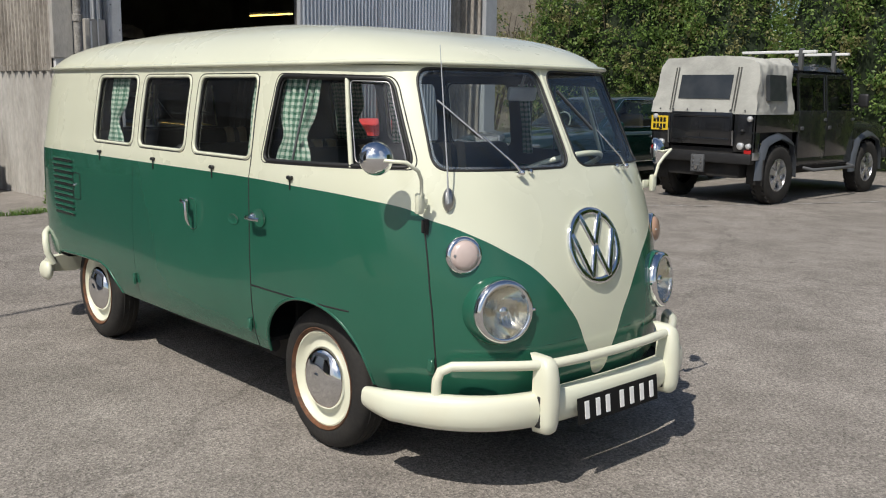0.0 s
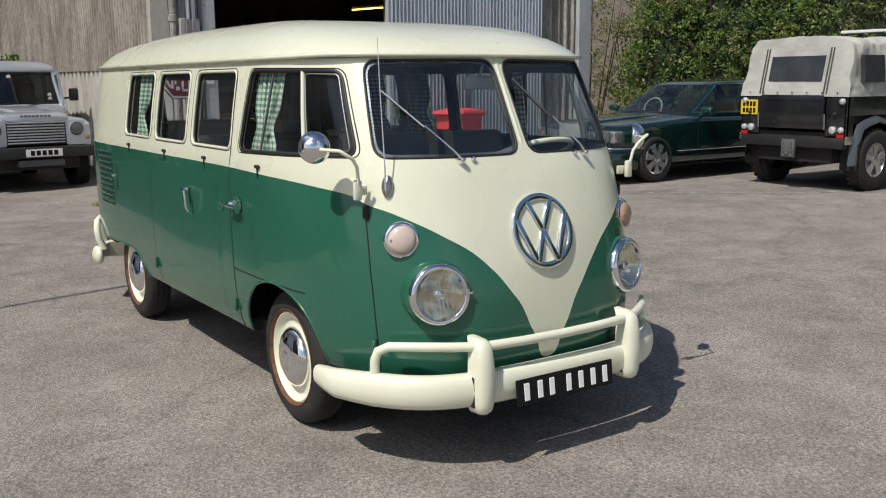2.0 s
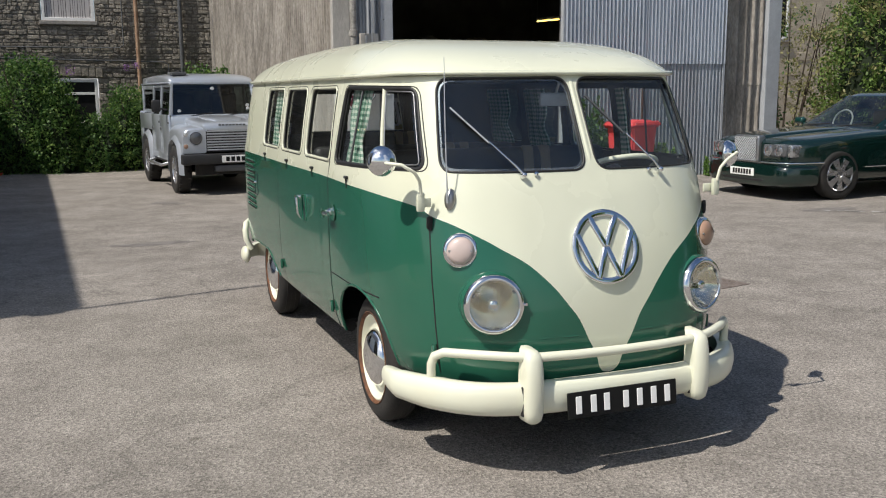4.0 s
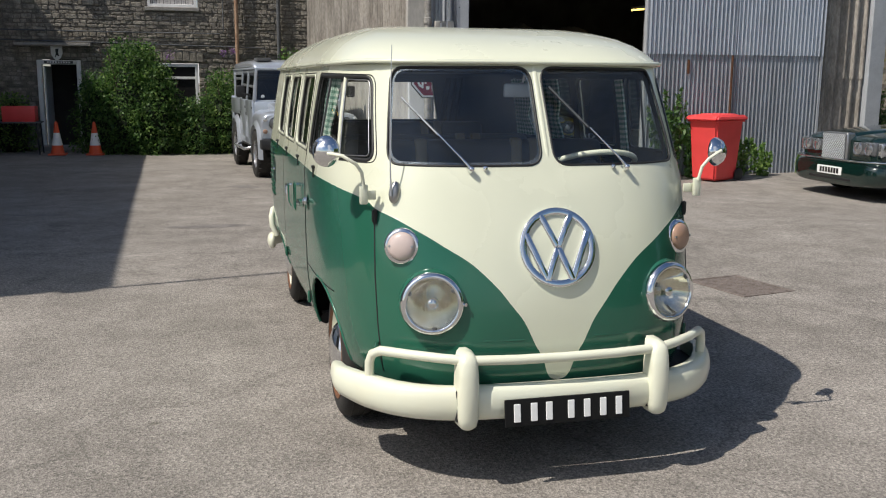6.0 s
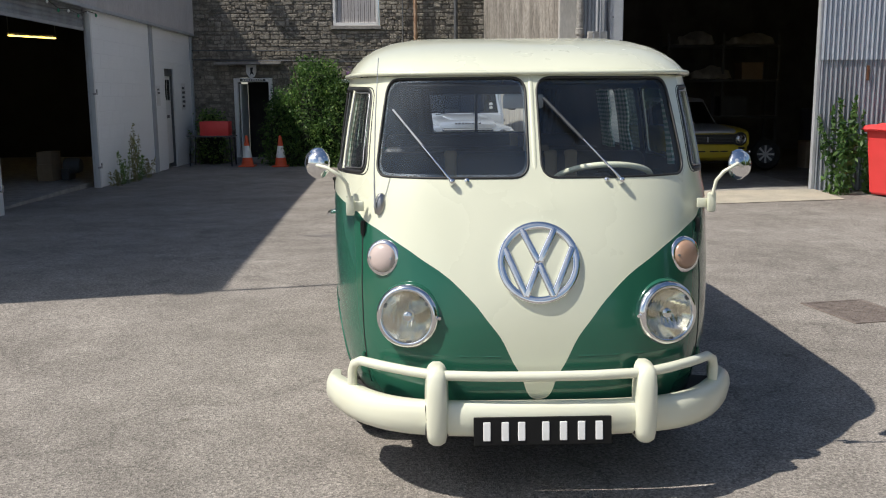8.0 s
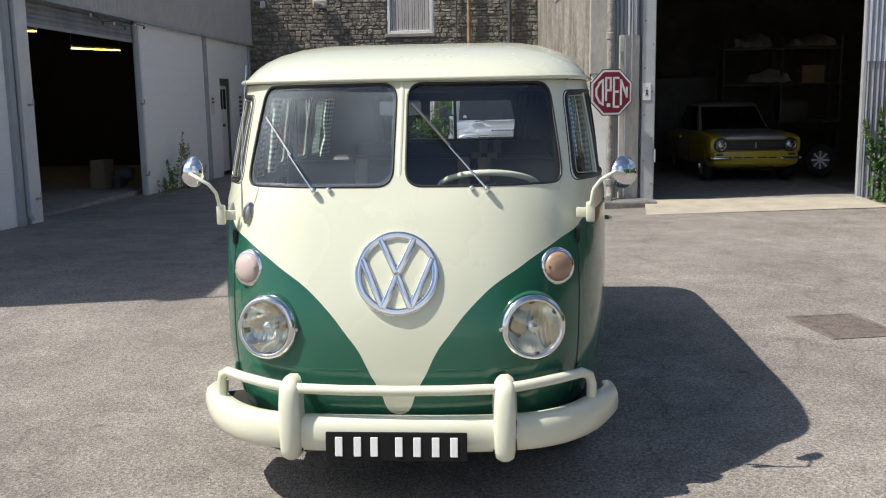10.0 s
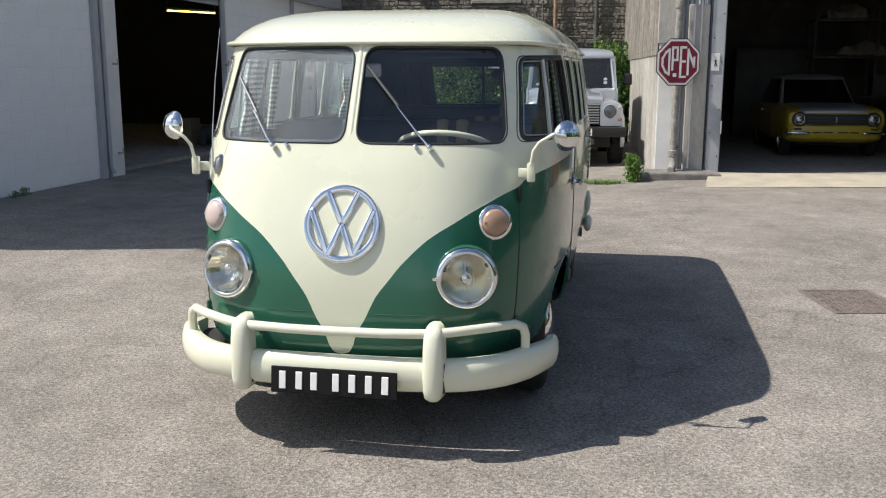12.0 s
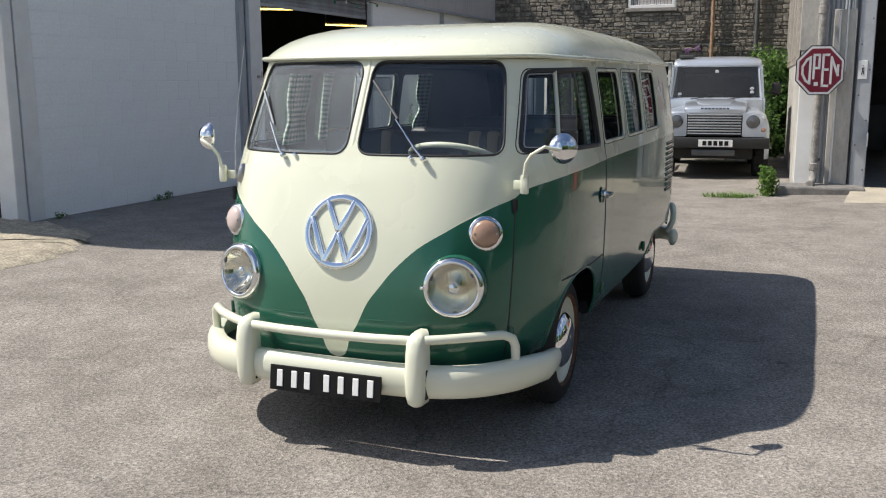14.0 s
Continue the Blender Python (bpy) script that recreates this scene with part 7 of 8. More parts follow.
        # load bed and tailgate
        bxp("load_floor", DARK, v, -.76, .76, 3.05, L_ - .05, .70, .76, bevel=0)
        tg = bxp("tailgate", paint, v, -.48, .48, L_ - .03, L_ + .015, .80, 1.24, bevel=.012, label="black tailgate")
        for z in (.86, 1.17):
            bxp("tailgate_rib", paint, tg, -.44, .44, L_ + .012, L_ + .026, z, z + .035, bevel=.006)
        for x in (-.48, .0, .45):
            bxp("tailgate_rib", paint, tg, x, x + .03, L_ + .012, L_ + .024, .86, 1.2, bevel=.006)
        for side in (1, -1):
            bxp("tail_corner", paint, v, min(side * .50, side * HW), max(side * .50, side * HW), L_ - .06, L_, .72, 1.26, bevel=.012)
            for x, z, mt, r_ in ((.62, .80, CLEAR_LENS, .05), (.735, .80, CLEAR_LENS, .04), (.735, 1.16, CLEAR_LENS, .04), (.64, 1.0, BLACK_PLASTIC, .025)):
                bm = B()
                lathe(bm, [(r_, 0), (r_ * .95, .03), (r_ * .5, .045), (0, .047)], pose(side * x, L_, z, -90, 0, 0), 18)
                part("rear_lamp", bm, mt, v, smooth=50)
            bxp("reflector", RED_LENS, v, side * .73 - .05, side * .73 + .05, L_ - .0, L_ + .02, .70, .75, bevel=.004)
            bxp("chequer_plate", ALLOY if side < 0 else DARK_METAL, v, min(side * .79, side * .815), max(side * .79, side * .815), RA + .50, L_, .62, .72, bevel=.004)
            bm = B()
            tube(bm, [(side * .5, L_ + .02, .8), (side * .5, L_ + .03, 1.0)], .012, 6)
            part("tailgate_rod", bm, STEEL, v)
        bxp("rear_bumper", BLACK_PLASTIC, v, -.78, .78, L_ - .10, L_ + .02, .56, .70, bevel=.015)
        tb = bxp("tow_plate", DARK_METAL, v, -.10, .10, L_ + .0, L_ + .05, .42, .66, bevel=.01)
        for i in range(4):
            for x in (-.06, .06):
                bm = B()
                lathe(bm, [(.012, 0), (.012, .01), (0, .012)], pose(x, L_ + .05, .45 + i * .055, -90, 0, 0), 8)
                part("bolt", bm, STEEL, tb)
        bm = B()
        lathe(bm, [(.0, .06), (.025, .045), (.02, .02), (.016, 0)], pose(0, L_ + .07, .46, 0, 0, 0), 14)
        part("tow_ball", bm, STEEL, tb, smooth=60)
        plate(v, pose(.665, L_ + .01, 1.07, -90, 180, 0), .28, .20, YELLOW_PLATE, 8, BLACK_PLATE, 2)
        # canvas hood
        hood = new("canvas_hood")
        hood.parent = v
        y0, y1 = 3.07, L_ + .01
        bm = B()
        secs = []
        rr = random.Random(4)
        key_ = [(-.80, 1.22), (-.80, 1.32), (-.785, 1.5), (-.765, 1.74), (-.74, 1.87), (-.66, 1.945), (-.45, 1.975), (-.15, 1.985)]
        key_ = key_ + [(-a, b) for a, b in key_[::-1]]
        prof = []
        for (xa, za), (xb, zb) in zip(key_, key_[1:]):
            prof += [(xa + (xb - xa) * f_, za + (zb - za) * f_) for f_ in (0, .34, .67)]
        prof.append(key_[-1])
        for k, t_ in enumerate(np.linspace(0, 1, 28)):
            yy = y0 + (y1 - y0) * t_
            ring = []
            for (x, z) in prof:
                # cloth sagging between the hoops and drawn into folds
                sag = -.030 * math.sin(t_ * math.pi * 3) ** 2 * (1 if z > 1.8 else .35)
                fold = .014 * math.sin(9 * yy + 7 * z + 3 * x) + .012 * math.sin(23 * yy - 11 * z + 5 * x) + .006 * math.sin(41 * yy + 19 * z - 13 * x)
                yl = yy - max(z - 1.25, 0) * (.22 if k == 27 else .20 * t_)
                ring.append(bm.verts.new((x * ((1.02 if z < 1.4 else 1) + (sag * .6 + fold if z > 1.26 else 0)) + rr.uniform(-.003, .003), yl, z + (sag + fold if abs(x) < .7 else 0))))
            secs.append(ring)
        for q, w2 in zip(secs, secs[1:]):
            for i in range(len(prof) - 1):
                bm.faces.new((q[i], q[i + 1], w2[i + 1], w2[i]))
        bm.faces.new(secs[-1])
        bm.faces.new(secs[0][::-1])
        part("canvas", bm, CANVAS, hood, "pale grey weathered canvas", smooth=35)
        bm = B()
        box(bm, -.40, .40, 0, .006, 1.42, 1.74, m=Matrix.Translation((0, L_ + .012 + .22 * 1.25 + .005, 0)) @ Matrix(((1, 0, 0, 0), (0, 1, -.22, 0), (0, 0, 1, 0), (0, 0, 0, 1))))
        part("rear_window", bm, CANVAS_WINDOW, hood, "dark plastic window")
        for side in (1, -1):
            bm = B()
            box(bm, min(side * .79, side * .85), max(side * .79, side * .85), 3.36, 3.80, 1.40, 1.74, m=Matrix(((1, 0, -side * .085, side * .117), (0, 1, 0, 0), (0, 0, 1, 0), (0, 0, 0, 1))))
            part("side_window", bm, CANVAS_WINDOW, hood)
            for x in (.46, .50):
                bm = B()
                tube(bm, [(side * x, L_ + .012 + .22 * 1.25 - .22 * z + .012, z) for z in (1.26, 1.45, 1.65, 1.84)], .009, 6)
                part("strap", bm, CORD, hood, "dark lacing cord")
        for i in range(7):
            bm = B()
            lathe(bm, [(.012, 0), (.01, .008), (0, .01)], pose(-.66 + i * .22, L_ + .018, 1.27, -90, 0, 0), 8)
            part("stud", bm, DARK_METAL, hood)
        # roof bars
        for yy in (1.75, 2.75):
            rk = new("roof_bar")
            rk.parent = v
            bm = B()
            box(bm, -.92, .2 if yy > 2 else -.1, yy - .03, yy + .03, 2.06, 2.10, .008)
            part("bar", bm, WHITE_PAINT, rk, "pale alloy roof bar")
            for side in (-1,):
                bm = B()
                box(bm, side * .70 - .03, side * .70 + .03, yy - .035, yy + .035, 1.82, 2.13, .01)
                part("foot", bm, DARK_METAL, rk)
        bm = B()
        tube(bm, [(.70, 3.09, 1.35), (.70, 3.09, 1.78)], .04, 8)
        part("filter_canister", bm, WHITE_PAINT, v, smooth=60)
    return v


defender(Matrix.Translation((.36, 11.62, gz(.4, 12.6) - .02)) @ pose(0, 0, 0, 0, 0, 5) @ Matrix.Diagonal((1.03, 1.02, 1.045, 1)), SILVER, "silver four-wheel-drive estate parked by the shed")
LB = .62 + 2.794 + .66
defender(Matrix.Translation((8.77 + LB, 4.28, gz(10, 3.5))) @ pose(0, 0, 0, 0, 0, 90) @ Matrix.Translation((0, LB, 0)) @ Matrix.Diagonal((1.05, 1.03, 1.045, 1)) @ Matrix.Translation((0, -LB, 0)), BLACK_PAINT, "black double-cab pickup with a pale canvas hood", True)


def cut_arches(ob, places, r, half):
    """Round wheel openings cut through a body with a boolean, applied at once."""
    for y, z in places:
        bm = B()
        cyl(bm, (-half, y, z), (half, y, z), r, 28)
        me = bpy.data.meshes.new("cutter")
        bm.to_mesh(me)
        bm.free()
        cut = bpy.data.objects.new("cutter", me)
        scene.collection.objects.link(cut)
        mod = ob.modifiers.new("cut", "BOOLEAN")
        mod.operation, mod.object, mod.solver = "DIFFERENCE", cut, "EXACT"
        bpy.context.view_layer.update()
        new_me = bpy.data.meshes.new_from_object(ob.evaluated_get(bpy.context.evaluated_depsgraph_get()))
        ob.modifiers.clear()
        bpy.data.objects.remove(cut)
        ob.data = new_me
    ob.data.shade_smooth()
    ob.data.set_sharp_from_angle(angle=radians(38))


def cabin(v, paint, glass, st, belt, top, gap, trim, b_post, n_sq=5.0):
    """Glasshouse: plan rings from belt to roof (share of height, front y, rear y, half width), split into panes and pillars."""
    K, rows = 96, []
    lev = np.concatenate([np.linspace(0, .06, 2), np.linspace(.10, .86, 9), [.90, .94, .97, .99, 1.0]])
    ts, y0s, y1s, hws = (np.array(c_) for c_ in zip(*st))
    grid = []
    for t in lev:
        ya, yb, hw_ = np.interp(t, ts, y0s), np.interp(t, ts, y1s), np.interp(t, ts, hws)
        ring = []
        for k in range(K):
            a = 2 * math.pi * k / K
            c_, s_ = math.cos(a), math.sin(a)
            x = hw_ * math.copysign(abs(c_) ** (2 / n_sq), c_)
            y = (ya + yb) / 2 + (yb - ya) / 2 * math.copysign(abs(s_) ** (2 / n_sq), s_)
            ring.append(Vector((x, y, belt + (top - belt) * t)))
        grid.append(ring)
    meshes = {}
    for j in range(len(lev) - 1):
        t = (lev[j] + lev[j + 1]) / 2
        for k in range(K):
            a = 360 * (k + .5) / K
            q = a % 90
            front = a > 180
            wide = 7.5 if front else 13
            corner = abs(q - 45) < wide
            mid = sum((grid[i][m % K] for i, m in ((j, k), (j, k + 1), (j + 1, k), (j + 1, k + 1))), Vector()) / 4
            side_ = (a < 45 or a > 315 or 135 < a < 225)
            post = side_ and abs(mid.y - b_post) < .045
            if t < .05 or t > .87 or corner or post:
                key = "shell"
            elif side_:
                key = ("side_window", mid.x > 0, mid.y > b_post)
            else:
                key = ("windscreen",) if front else ("rear_screen",)
            meshes.setdefault(key, []).append((j, k))
    for key, cells in meshes.items():
        bm = B()
        vmap = {}
        for j, k in cells:
            f = []
            for i, m_ in ((j, k), (j, (k + 1) % K), (j + 1, (k + 1) % K), (j + 1, k)):
                if (i, m_) not in vmap:
                    p = grid[i][m_].copy()
                    if key != "shell":
                        p.x -= .006 * math.copysign(1, p.x)
                    vmap[i, m_] = bm.verts.new(p)
                f.append(vmap[i, m_])
            bm.faces.new(f)
        if key == "shell":
            # crowned roof panel
            rim = [vmap[len(lev) - 1, k] for k in range(K)]
            c0 = sum((r_.co for r_ in rim), Vector()) / K
            prev = rim
            for f_, h_ in ((.8, .012), (.5, .022), (.2, .026)):
                cur = [bm.verts.new(c0.lerp(r_.co, f_) + Vector((0, 0, h_))) for r_ in rim]
                for k in range(K):
                    bm.faces.new((prev[k], prev[(k + 1) % K], cur[(k + 1) % K], cur[k]))
                prev = cur
            bm.faces.new(prev)
            part("cabin_shell", bm, paint, v, smooth=40)
        else:
            part(key[0], bm, glass, v, smooth=60)
    for side in (1, -1):
        bm = B()
        ks = [k for k in range(-11, 12)] if side > 0 else [k for k in range(37, 60)]
        pts = [grid[2][k % K] + Vector((side * .004, 0, -.008)) for k in ks]
        pts += [grid[10][k % K] + Vector((side * .004, 0, .01)) for k in ks[::-1]]
        tube(bm, pts, .009, 6, True)
        part("window_trim", bm, trim, v, smooth=60)


def saloon(m, paint, label, dims, st_body, st_cab, spoked, INTR, b_post):
    """A three-box saloon; nose at local y = 0, facing -y."""
    v = thing("saloon_car", label, "car", m)
    L_, W, belt, top, FA, RA, R = dims
    hw = W / 2
    bm = B()
    ring_loft(bm, st_body, 44)
    body = part("body", bm, paint, v, smooth=38)
    cut_arches(body, [(FA, R), (RA, R)], R * 1.12, hw + .1)
    bxp("underside", DARK, v, -hw * .74, hw * .74, .3, L_ - .3, .20, belt * .7, bevel=.02)
    cabin(v, paint if spoked else PRIMER, BRIGHT_GLASS if spoked else CAR_GLASS, st_cab, belt - .03, top, 0, CHROME if spoked else SEAL, b_post)
    cy0, cy1 = st_cab[0][1], st_cab[0][2]
    for side in (1, -1):
        if spoked:
            bm = B()
            tube(bm, [Vector((side * (hw + .002), y, .46)) for y in (FA + R * 1.2, (FA + RA) / 2, RA - R * 1.2)], .010, 6)
            part("side_trim", bm, CHROME, v, "thin chrome side strip")
            bm = B()
            tube(bm, [Vector((side * (hw * .992), y, belt - .10)) for y in (FA + .2, L_ * .4, L_ * .6, L_ * .8)], .004, 6)
            part("coach_line", bm, TEAL_MIRROR, v)
        for y in ((cy0 + .28, b_post, cy1 - .55) if spoked else (cy0 + .25, b_post)):
            bm = B()
            tube(bm, [(side * (hw + .0005), y, .30), (side * (hw + .0005), y + .01, belt * .78), (side * hw * .975, y + .02, belt * .97)], .003, 5)
            part("door_gap", bm, SEAL, v)
        for y in ((b_post - .06, cy1 - .62) if spoked else (b_post - .08,)):
            bxp("door_handle", CHROME, v, side * hw - .02, side * hw + .022, y - .12, y + .0, belt - .15, belt - .125, bevel=.008)
        bm = B()
        box(bm, -.10, .10, -.05, .06, -.055, .055, .045, 3, m=pose(side * (hw + .05), cy0 + .42, belt + .06))
        tube(bm, [(side * (hw - .10), cy0 + .44, belt - .01), (side * (hw + .0), cy0 + .43, belt + .02)], .03, 8)
        if spoked:
            part("door_mirror", bm, TEAL_MIRROR, v, "glossy green door mirror", smooth=50)
        else:
            bm.free()
        for ya in (FA, RA):
            car_wheel(v, side * (hw - .112), ya, R, R, .235 if spoked else .18, side, "spoke" if spoked else "steel", .66)
    for x in (-.4, .2):
        bm = B()
        tube(bm, [(x, cy0 - .0, belt + .01), (x + .45, cy0 + .06, belt + .05)], .008, 6)
        part("wiper", bm, BLACK_PLASTIC, v)
    for x in (-hw * .42, hw * .42):
        bxp("seat", INTR, v, x - .24, x + .24, b_post - .45, b_post, belt - .5, belt - .25, bevel=.06, seg=3)
        bxp("seat_back", INTR, v, x - .23, x + .23, b_post - .02, b_post + .10, belt - .35, belt + .22, bevel=.06, seg=3)
    bxp("rear_seat", INTR, v, -hw * .7, hw * .7, cy1 - .75, cy1 - .6, belt - .3, belt + .12, bevel=.06, seg=3)
    bxp("dash", BLACK_PLASTIC, v, -hw * .8, hw * .8, cy0 + .22, cy0 + .55, belt - .2, belt + .02, bevel=.04)
    bm = B()
    tube(bm, [(-hw * .42 + .19 * math.cos(a), cy0 + .72 + .06 * math.sin(a), belt + .06 + .17 * math.sin(a)) for a in np.linspace(0, 2 * math.pi, 24, endpoint=False)], .014, 6, True)
    part("steering_wheel", bm, WHITE_PAINT if spoked else BLACK_PLASTIC, v, smooth=60)
    return v


BL, BB = 5.39, .99
bst = [(.0, .72, .30, .80, 4.5), (.05, .80, .26, .845, 5), (.16, .87, .23, .87, 5.5), (.40, .93, .21, .90, 6), (.9, .963, .21, .94, 6), (1.45, .965, .21, .985, 6), (1.8, .965, .21, 1.0, 6), (2.7, .966, .21, 1.0, 6), (4.1, .963, .21, 1.0, 6), (4.7, .95, .22, .985, 6), (5.15, .90, .26, .94, 5.5), (5.34, .84, .3, .90, 5), (BL, .78, .34, .86, 4.5)]
bcab = [(0, 1.42, 4.66, .885), (.25, 1.70, 4.50, .85), (.5, 1.98, 4.33, .80), (.75, 2.22, 4.15, .742), (.88, 2.36, 4.04, .70), (.94, 2.46, 3.96, .67), (.97, 2.56, 3.86, .64), (.99, 2.68, 3.72, .60), (1, 2.8, 3.6, .56)]
bent = saloon(Matrix.Translation((7.12, 6.92, gz(8, 6.2))) @ pose(0, 0, 0, 0, 0, -90), BRG, "dark green luxury saloon with chrome mesh grille", (BL, 1.93, BB, 1.51, .82, 3.93, .355), bst, bcab, True, TAN, 2.98)
# raised spine of the bonnet running back from the grille
bm = B()
ring_loft(bm, [(-.02, .25, .60, .86, 5), (.1, .27, .6, .905, 5), (.5, .34, .7, .945, 5), (1.0, .42, .8, .985, 5), (1.45, .50, .8, 1.005, 5)], 28)
part("bonnet_spine", bm, BRG, bent, "raised bonnet spine", smooth=40)
bm = B()
box(bm, -.265, .265, -.06, .08, .52, .895, .03, 3)
part("grille_shell", bm, STEEL, bent, smooth=50)
bm = B()
box(bm, -.24, .24, -.066, -.056, .54, .87)
part("grille_mesh", bm, DARK_METAL, bent)
for i in range(-11, 12):
    for sgn in (1, -1):
        bm = B()
        x = i * .042
        a, b = Vector((x - sgn * .165, -.070, .54)), Vector((x + sgn * .165, -.070, .87))
        ta = [t for t in np.linspace(0, 1, 29) if abs((a.lerp(b, t)).x) <= .24]
        if len(ta) > 1:
            tube(bm, [a.lerp(b, ta[0]), a.lerp(b, ta[-1])], .005, 4)
            part("mesh_wire", bm, GREY_METAL, bent)
        else:
            bm.free()
for side in (1, -1):
    hx = new("headlamp_cluster")
    hx.parent = bent
    bm = B()
    box(bm, min(side * .31, side * .765), max(side * .31, side * .765), -.015, .16, .60, .79, .04, 3)
    part("housing", bm, LAMP_DARK, hx, smooth=50)
    for x, r_ in ((.43, .080), (.645, .074)):
        bm = B()
        lathe(bm, [(r_ * 1.08, .01), (r_ * 1.05, .022), (r_, .024), (r_ * .95, .018), (r_ * .6, .03), (0, .034)], pose(side * x, .0, .695, 90, 0, 0), 24)
        part("lens", bm, LENS_GREY, hx, "round clear headlamp lens", smooth=50)
    bm = B()
    box(bm, min(side * .765, side * .865), max(side * .765, side * .865), .02, .24, .60, .785, .03, 3)
    part("indicator", bm, LENS_GREY, hx, smooth=50)
bm = B()
ring_loft(bm, [(-.10, .70, .22, .48, 4), (-.08, .80, .19, .51, 4.5), (.0, .88, .17, .53, 5), (.2, .955, .17, .535, 6), (.42, .968, .17, .535, 6)], 32)
part("front_bumper", bm, BRG, bent, "body-coloured front bumper", smooth=40)
bm = B()
tube(bm, [(-.97, .5, .535), (-.955, .2, .535), (-.89, .0, .535), (-.80, -.075, .535), (-.6, -.098, .53), (.6, -.098, .53), (.80, -.075, .535), (.89, .0, .535), (.955, .2, .535), (.97, .5, .535)], .011, 8)
part("bumper_trim", bm, CHROME, bent, "chrome bumper strip", smooth=60)
bxp("air_intake", BLACK_PLASTIC, bent, -.45, .45, -.104, .0, .25, .29, bevel=.01)
plate(bent, pose(0, -.106, .375, 90, 0, 0), .52, .111, WHITE_TEXT, 7, BLACK_PLATE)

est = [(.0, .70, .34, .74, 5), (.04, .76, .28, .78, 6), (.2, .79, .24, .80, 6), (.7, .81, .22, .83, 6), (1.2, .82, .22, .86, 6), (2.4, .825, .22, .88, 6), (3.4, .82, .22, .87, 6), (3.95, .78, .26, .84, 6), (4.06, .72, .32, .78, 5)]
ecab = [(0, 1.22, 3.45, .755), (.25, 1.42, 3.30, .72), (.5, 1.60, 3.14, .685), (.75, 1.76, 2.98, .65), (.88, 1.86, 2.88, .625), (.94, 1.93, 2.82, .60), (.97, 2.0, 2.75, .575), (.99, 2.1, 2.66, .54), (1, 2.2, 2.56, .50)]
esc = saloon(Matrix.Translation((4.74, 12.45, .06)) @ pose(0, 0, 0, 0, 0, 1.5), YELLOW, "yellow saloon under restoration with a silver-grey bonnet", (4.06, 1.65, .87, 1.38, .62, 3.02, .30), est, ecab, False, VINYL, 2.4)
bm = B()
ring_loft(bm, [(.02, .50, .74, .80, 4), (.06, .55, .73, .825, 5), (.2, .58, .73, .845, 6), (.7, .61, .74, .875, 6), (1.20, .65, .74, .90, 6)], 36)
part("bonnet_panel", bm, PRIMER, esc, "silver-grey bonnet", smooth=38)
GRILLE_Y = Matrix(((1, 0, 0, 0), (0, 0, -1, -.01), (0, 1, 0, .655), (0, 0, 0, 1)))
# grille pressed in the shape of a bone: two round ends joined by a narrow middle
bone = []
for cx, a0, a1 in ((.595, -140, 140), (-.595, 40, 320)):
    bone += [(cx + .128 * math.cos(radians(a)), .128 * math.sin(radians(a))) for a in np.linspace(a0, a1, 17)]
part("grille_panel", prism(B(), bone, .03, GRILLE_Y, .006), BLACK_PLASTIC, esc, "black bone-shaped grille", smooth=40)
for i in range(4):
    bxp("grille_bar", DARK_METAL, esc, -.47, .47, -.052, -.038, .610 + i * .026, .616 + i * .026, bevel=.002)
bxp("grille_badge", PRIMER, esc, -.012, .012, -.056, -.04, .60, .70, bevel=.004)
for side in (1, -1):
    bm = B()
    ring_loft(bm, [(-.012, .115, .54, .775, 3), (.03, .135, .50, .80, 3.5), (.14, .145, .46, .83, 4), (.5, .14, .5, .86, 4), (1.15, .12, .6, .885, 4)], 28)
    bmesh.ops.translate(bm, verts=bm.verts, vec=(side * .655, 0, 0))
    part("front_wing", bm, YELLOW, esc, "rounded yellow front wing", smooth=50)
    hx = new("headlamp")
    hx.parent, hx.matrix_local = esc, pose(side * .60, -.040, .655, 90, 0, 0)
    bm = B()
    lathe(bm, [(.098, -.01), (.097, .014), (.088, .022), (.080, .012)], None, 32)
    part("ring", bm, CHROME, hx, smooth=50)
    bm = B()
    lathe(bm, [(.082, .010), (.07, .026), (.04, .034), (0, .037)], None, 28)
    part("lens", bm, LENS_GREY, hx, "round clear headlamp glass", smooth=50)
    bxp("quarter_bumper", CHROME, esc, min(side * .42, side * .75), max(side * .42, side * .75), -.11, -.05, .40, .45, bevel=.022, seg=3)
    bxp("quarter_bumper_end", CHROME, esc, min(side * .74, side * .79), max(side * .74, side * .79), -.10, .20, .40, .45, bevel=.02, seg=3)
    bxp("indicator", BLACK_PLASTIC, esc, min(side * .56, side * .68), max(side * .56, side * .68), -.062, -.03, .475, .51, bevel=.006)
bm = B()
ring_loft(bm, [(-.055, .64, .33, .51, 4), (-.035, .71, .31, .55, 5), (.06, .765, .28, .58, 6)], 36)
part("front_panel", bm, YELLOW, esc, "yellow front valance", smooth=40)
for x, w_ in ((-.30, .07), (-.12, .08), (.12, .08), (.30, .07)):
    bxp("slot", BLACK_PLASTIC, esc, x - w_, x + w_, -.062, -.048, .425, .447, bevel=.004)


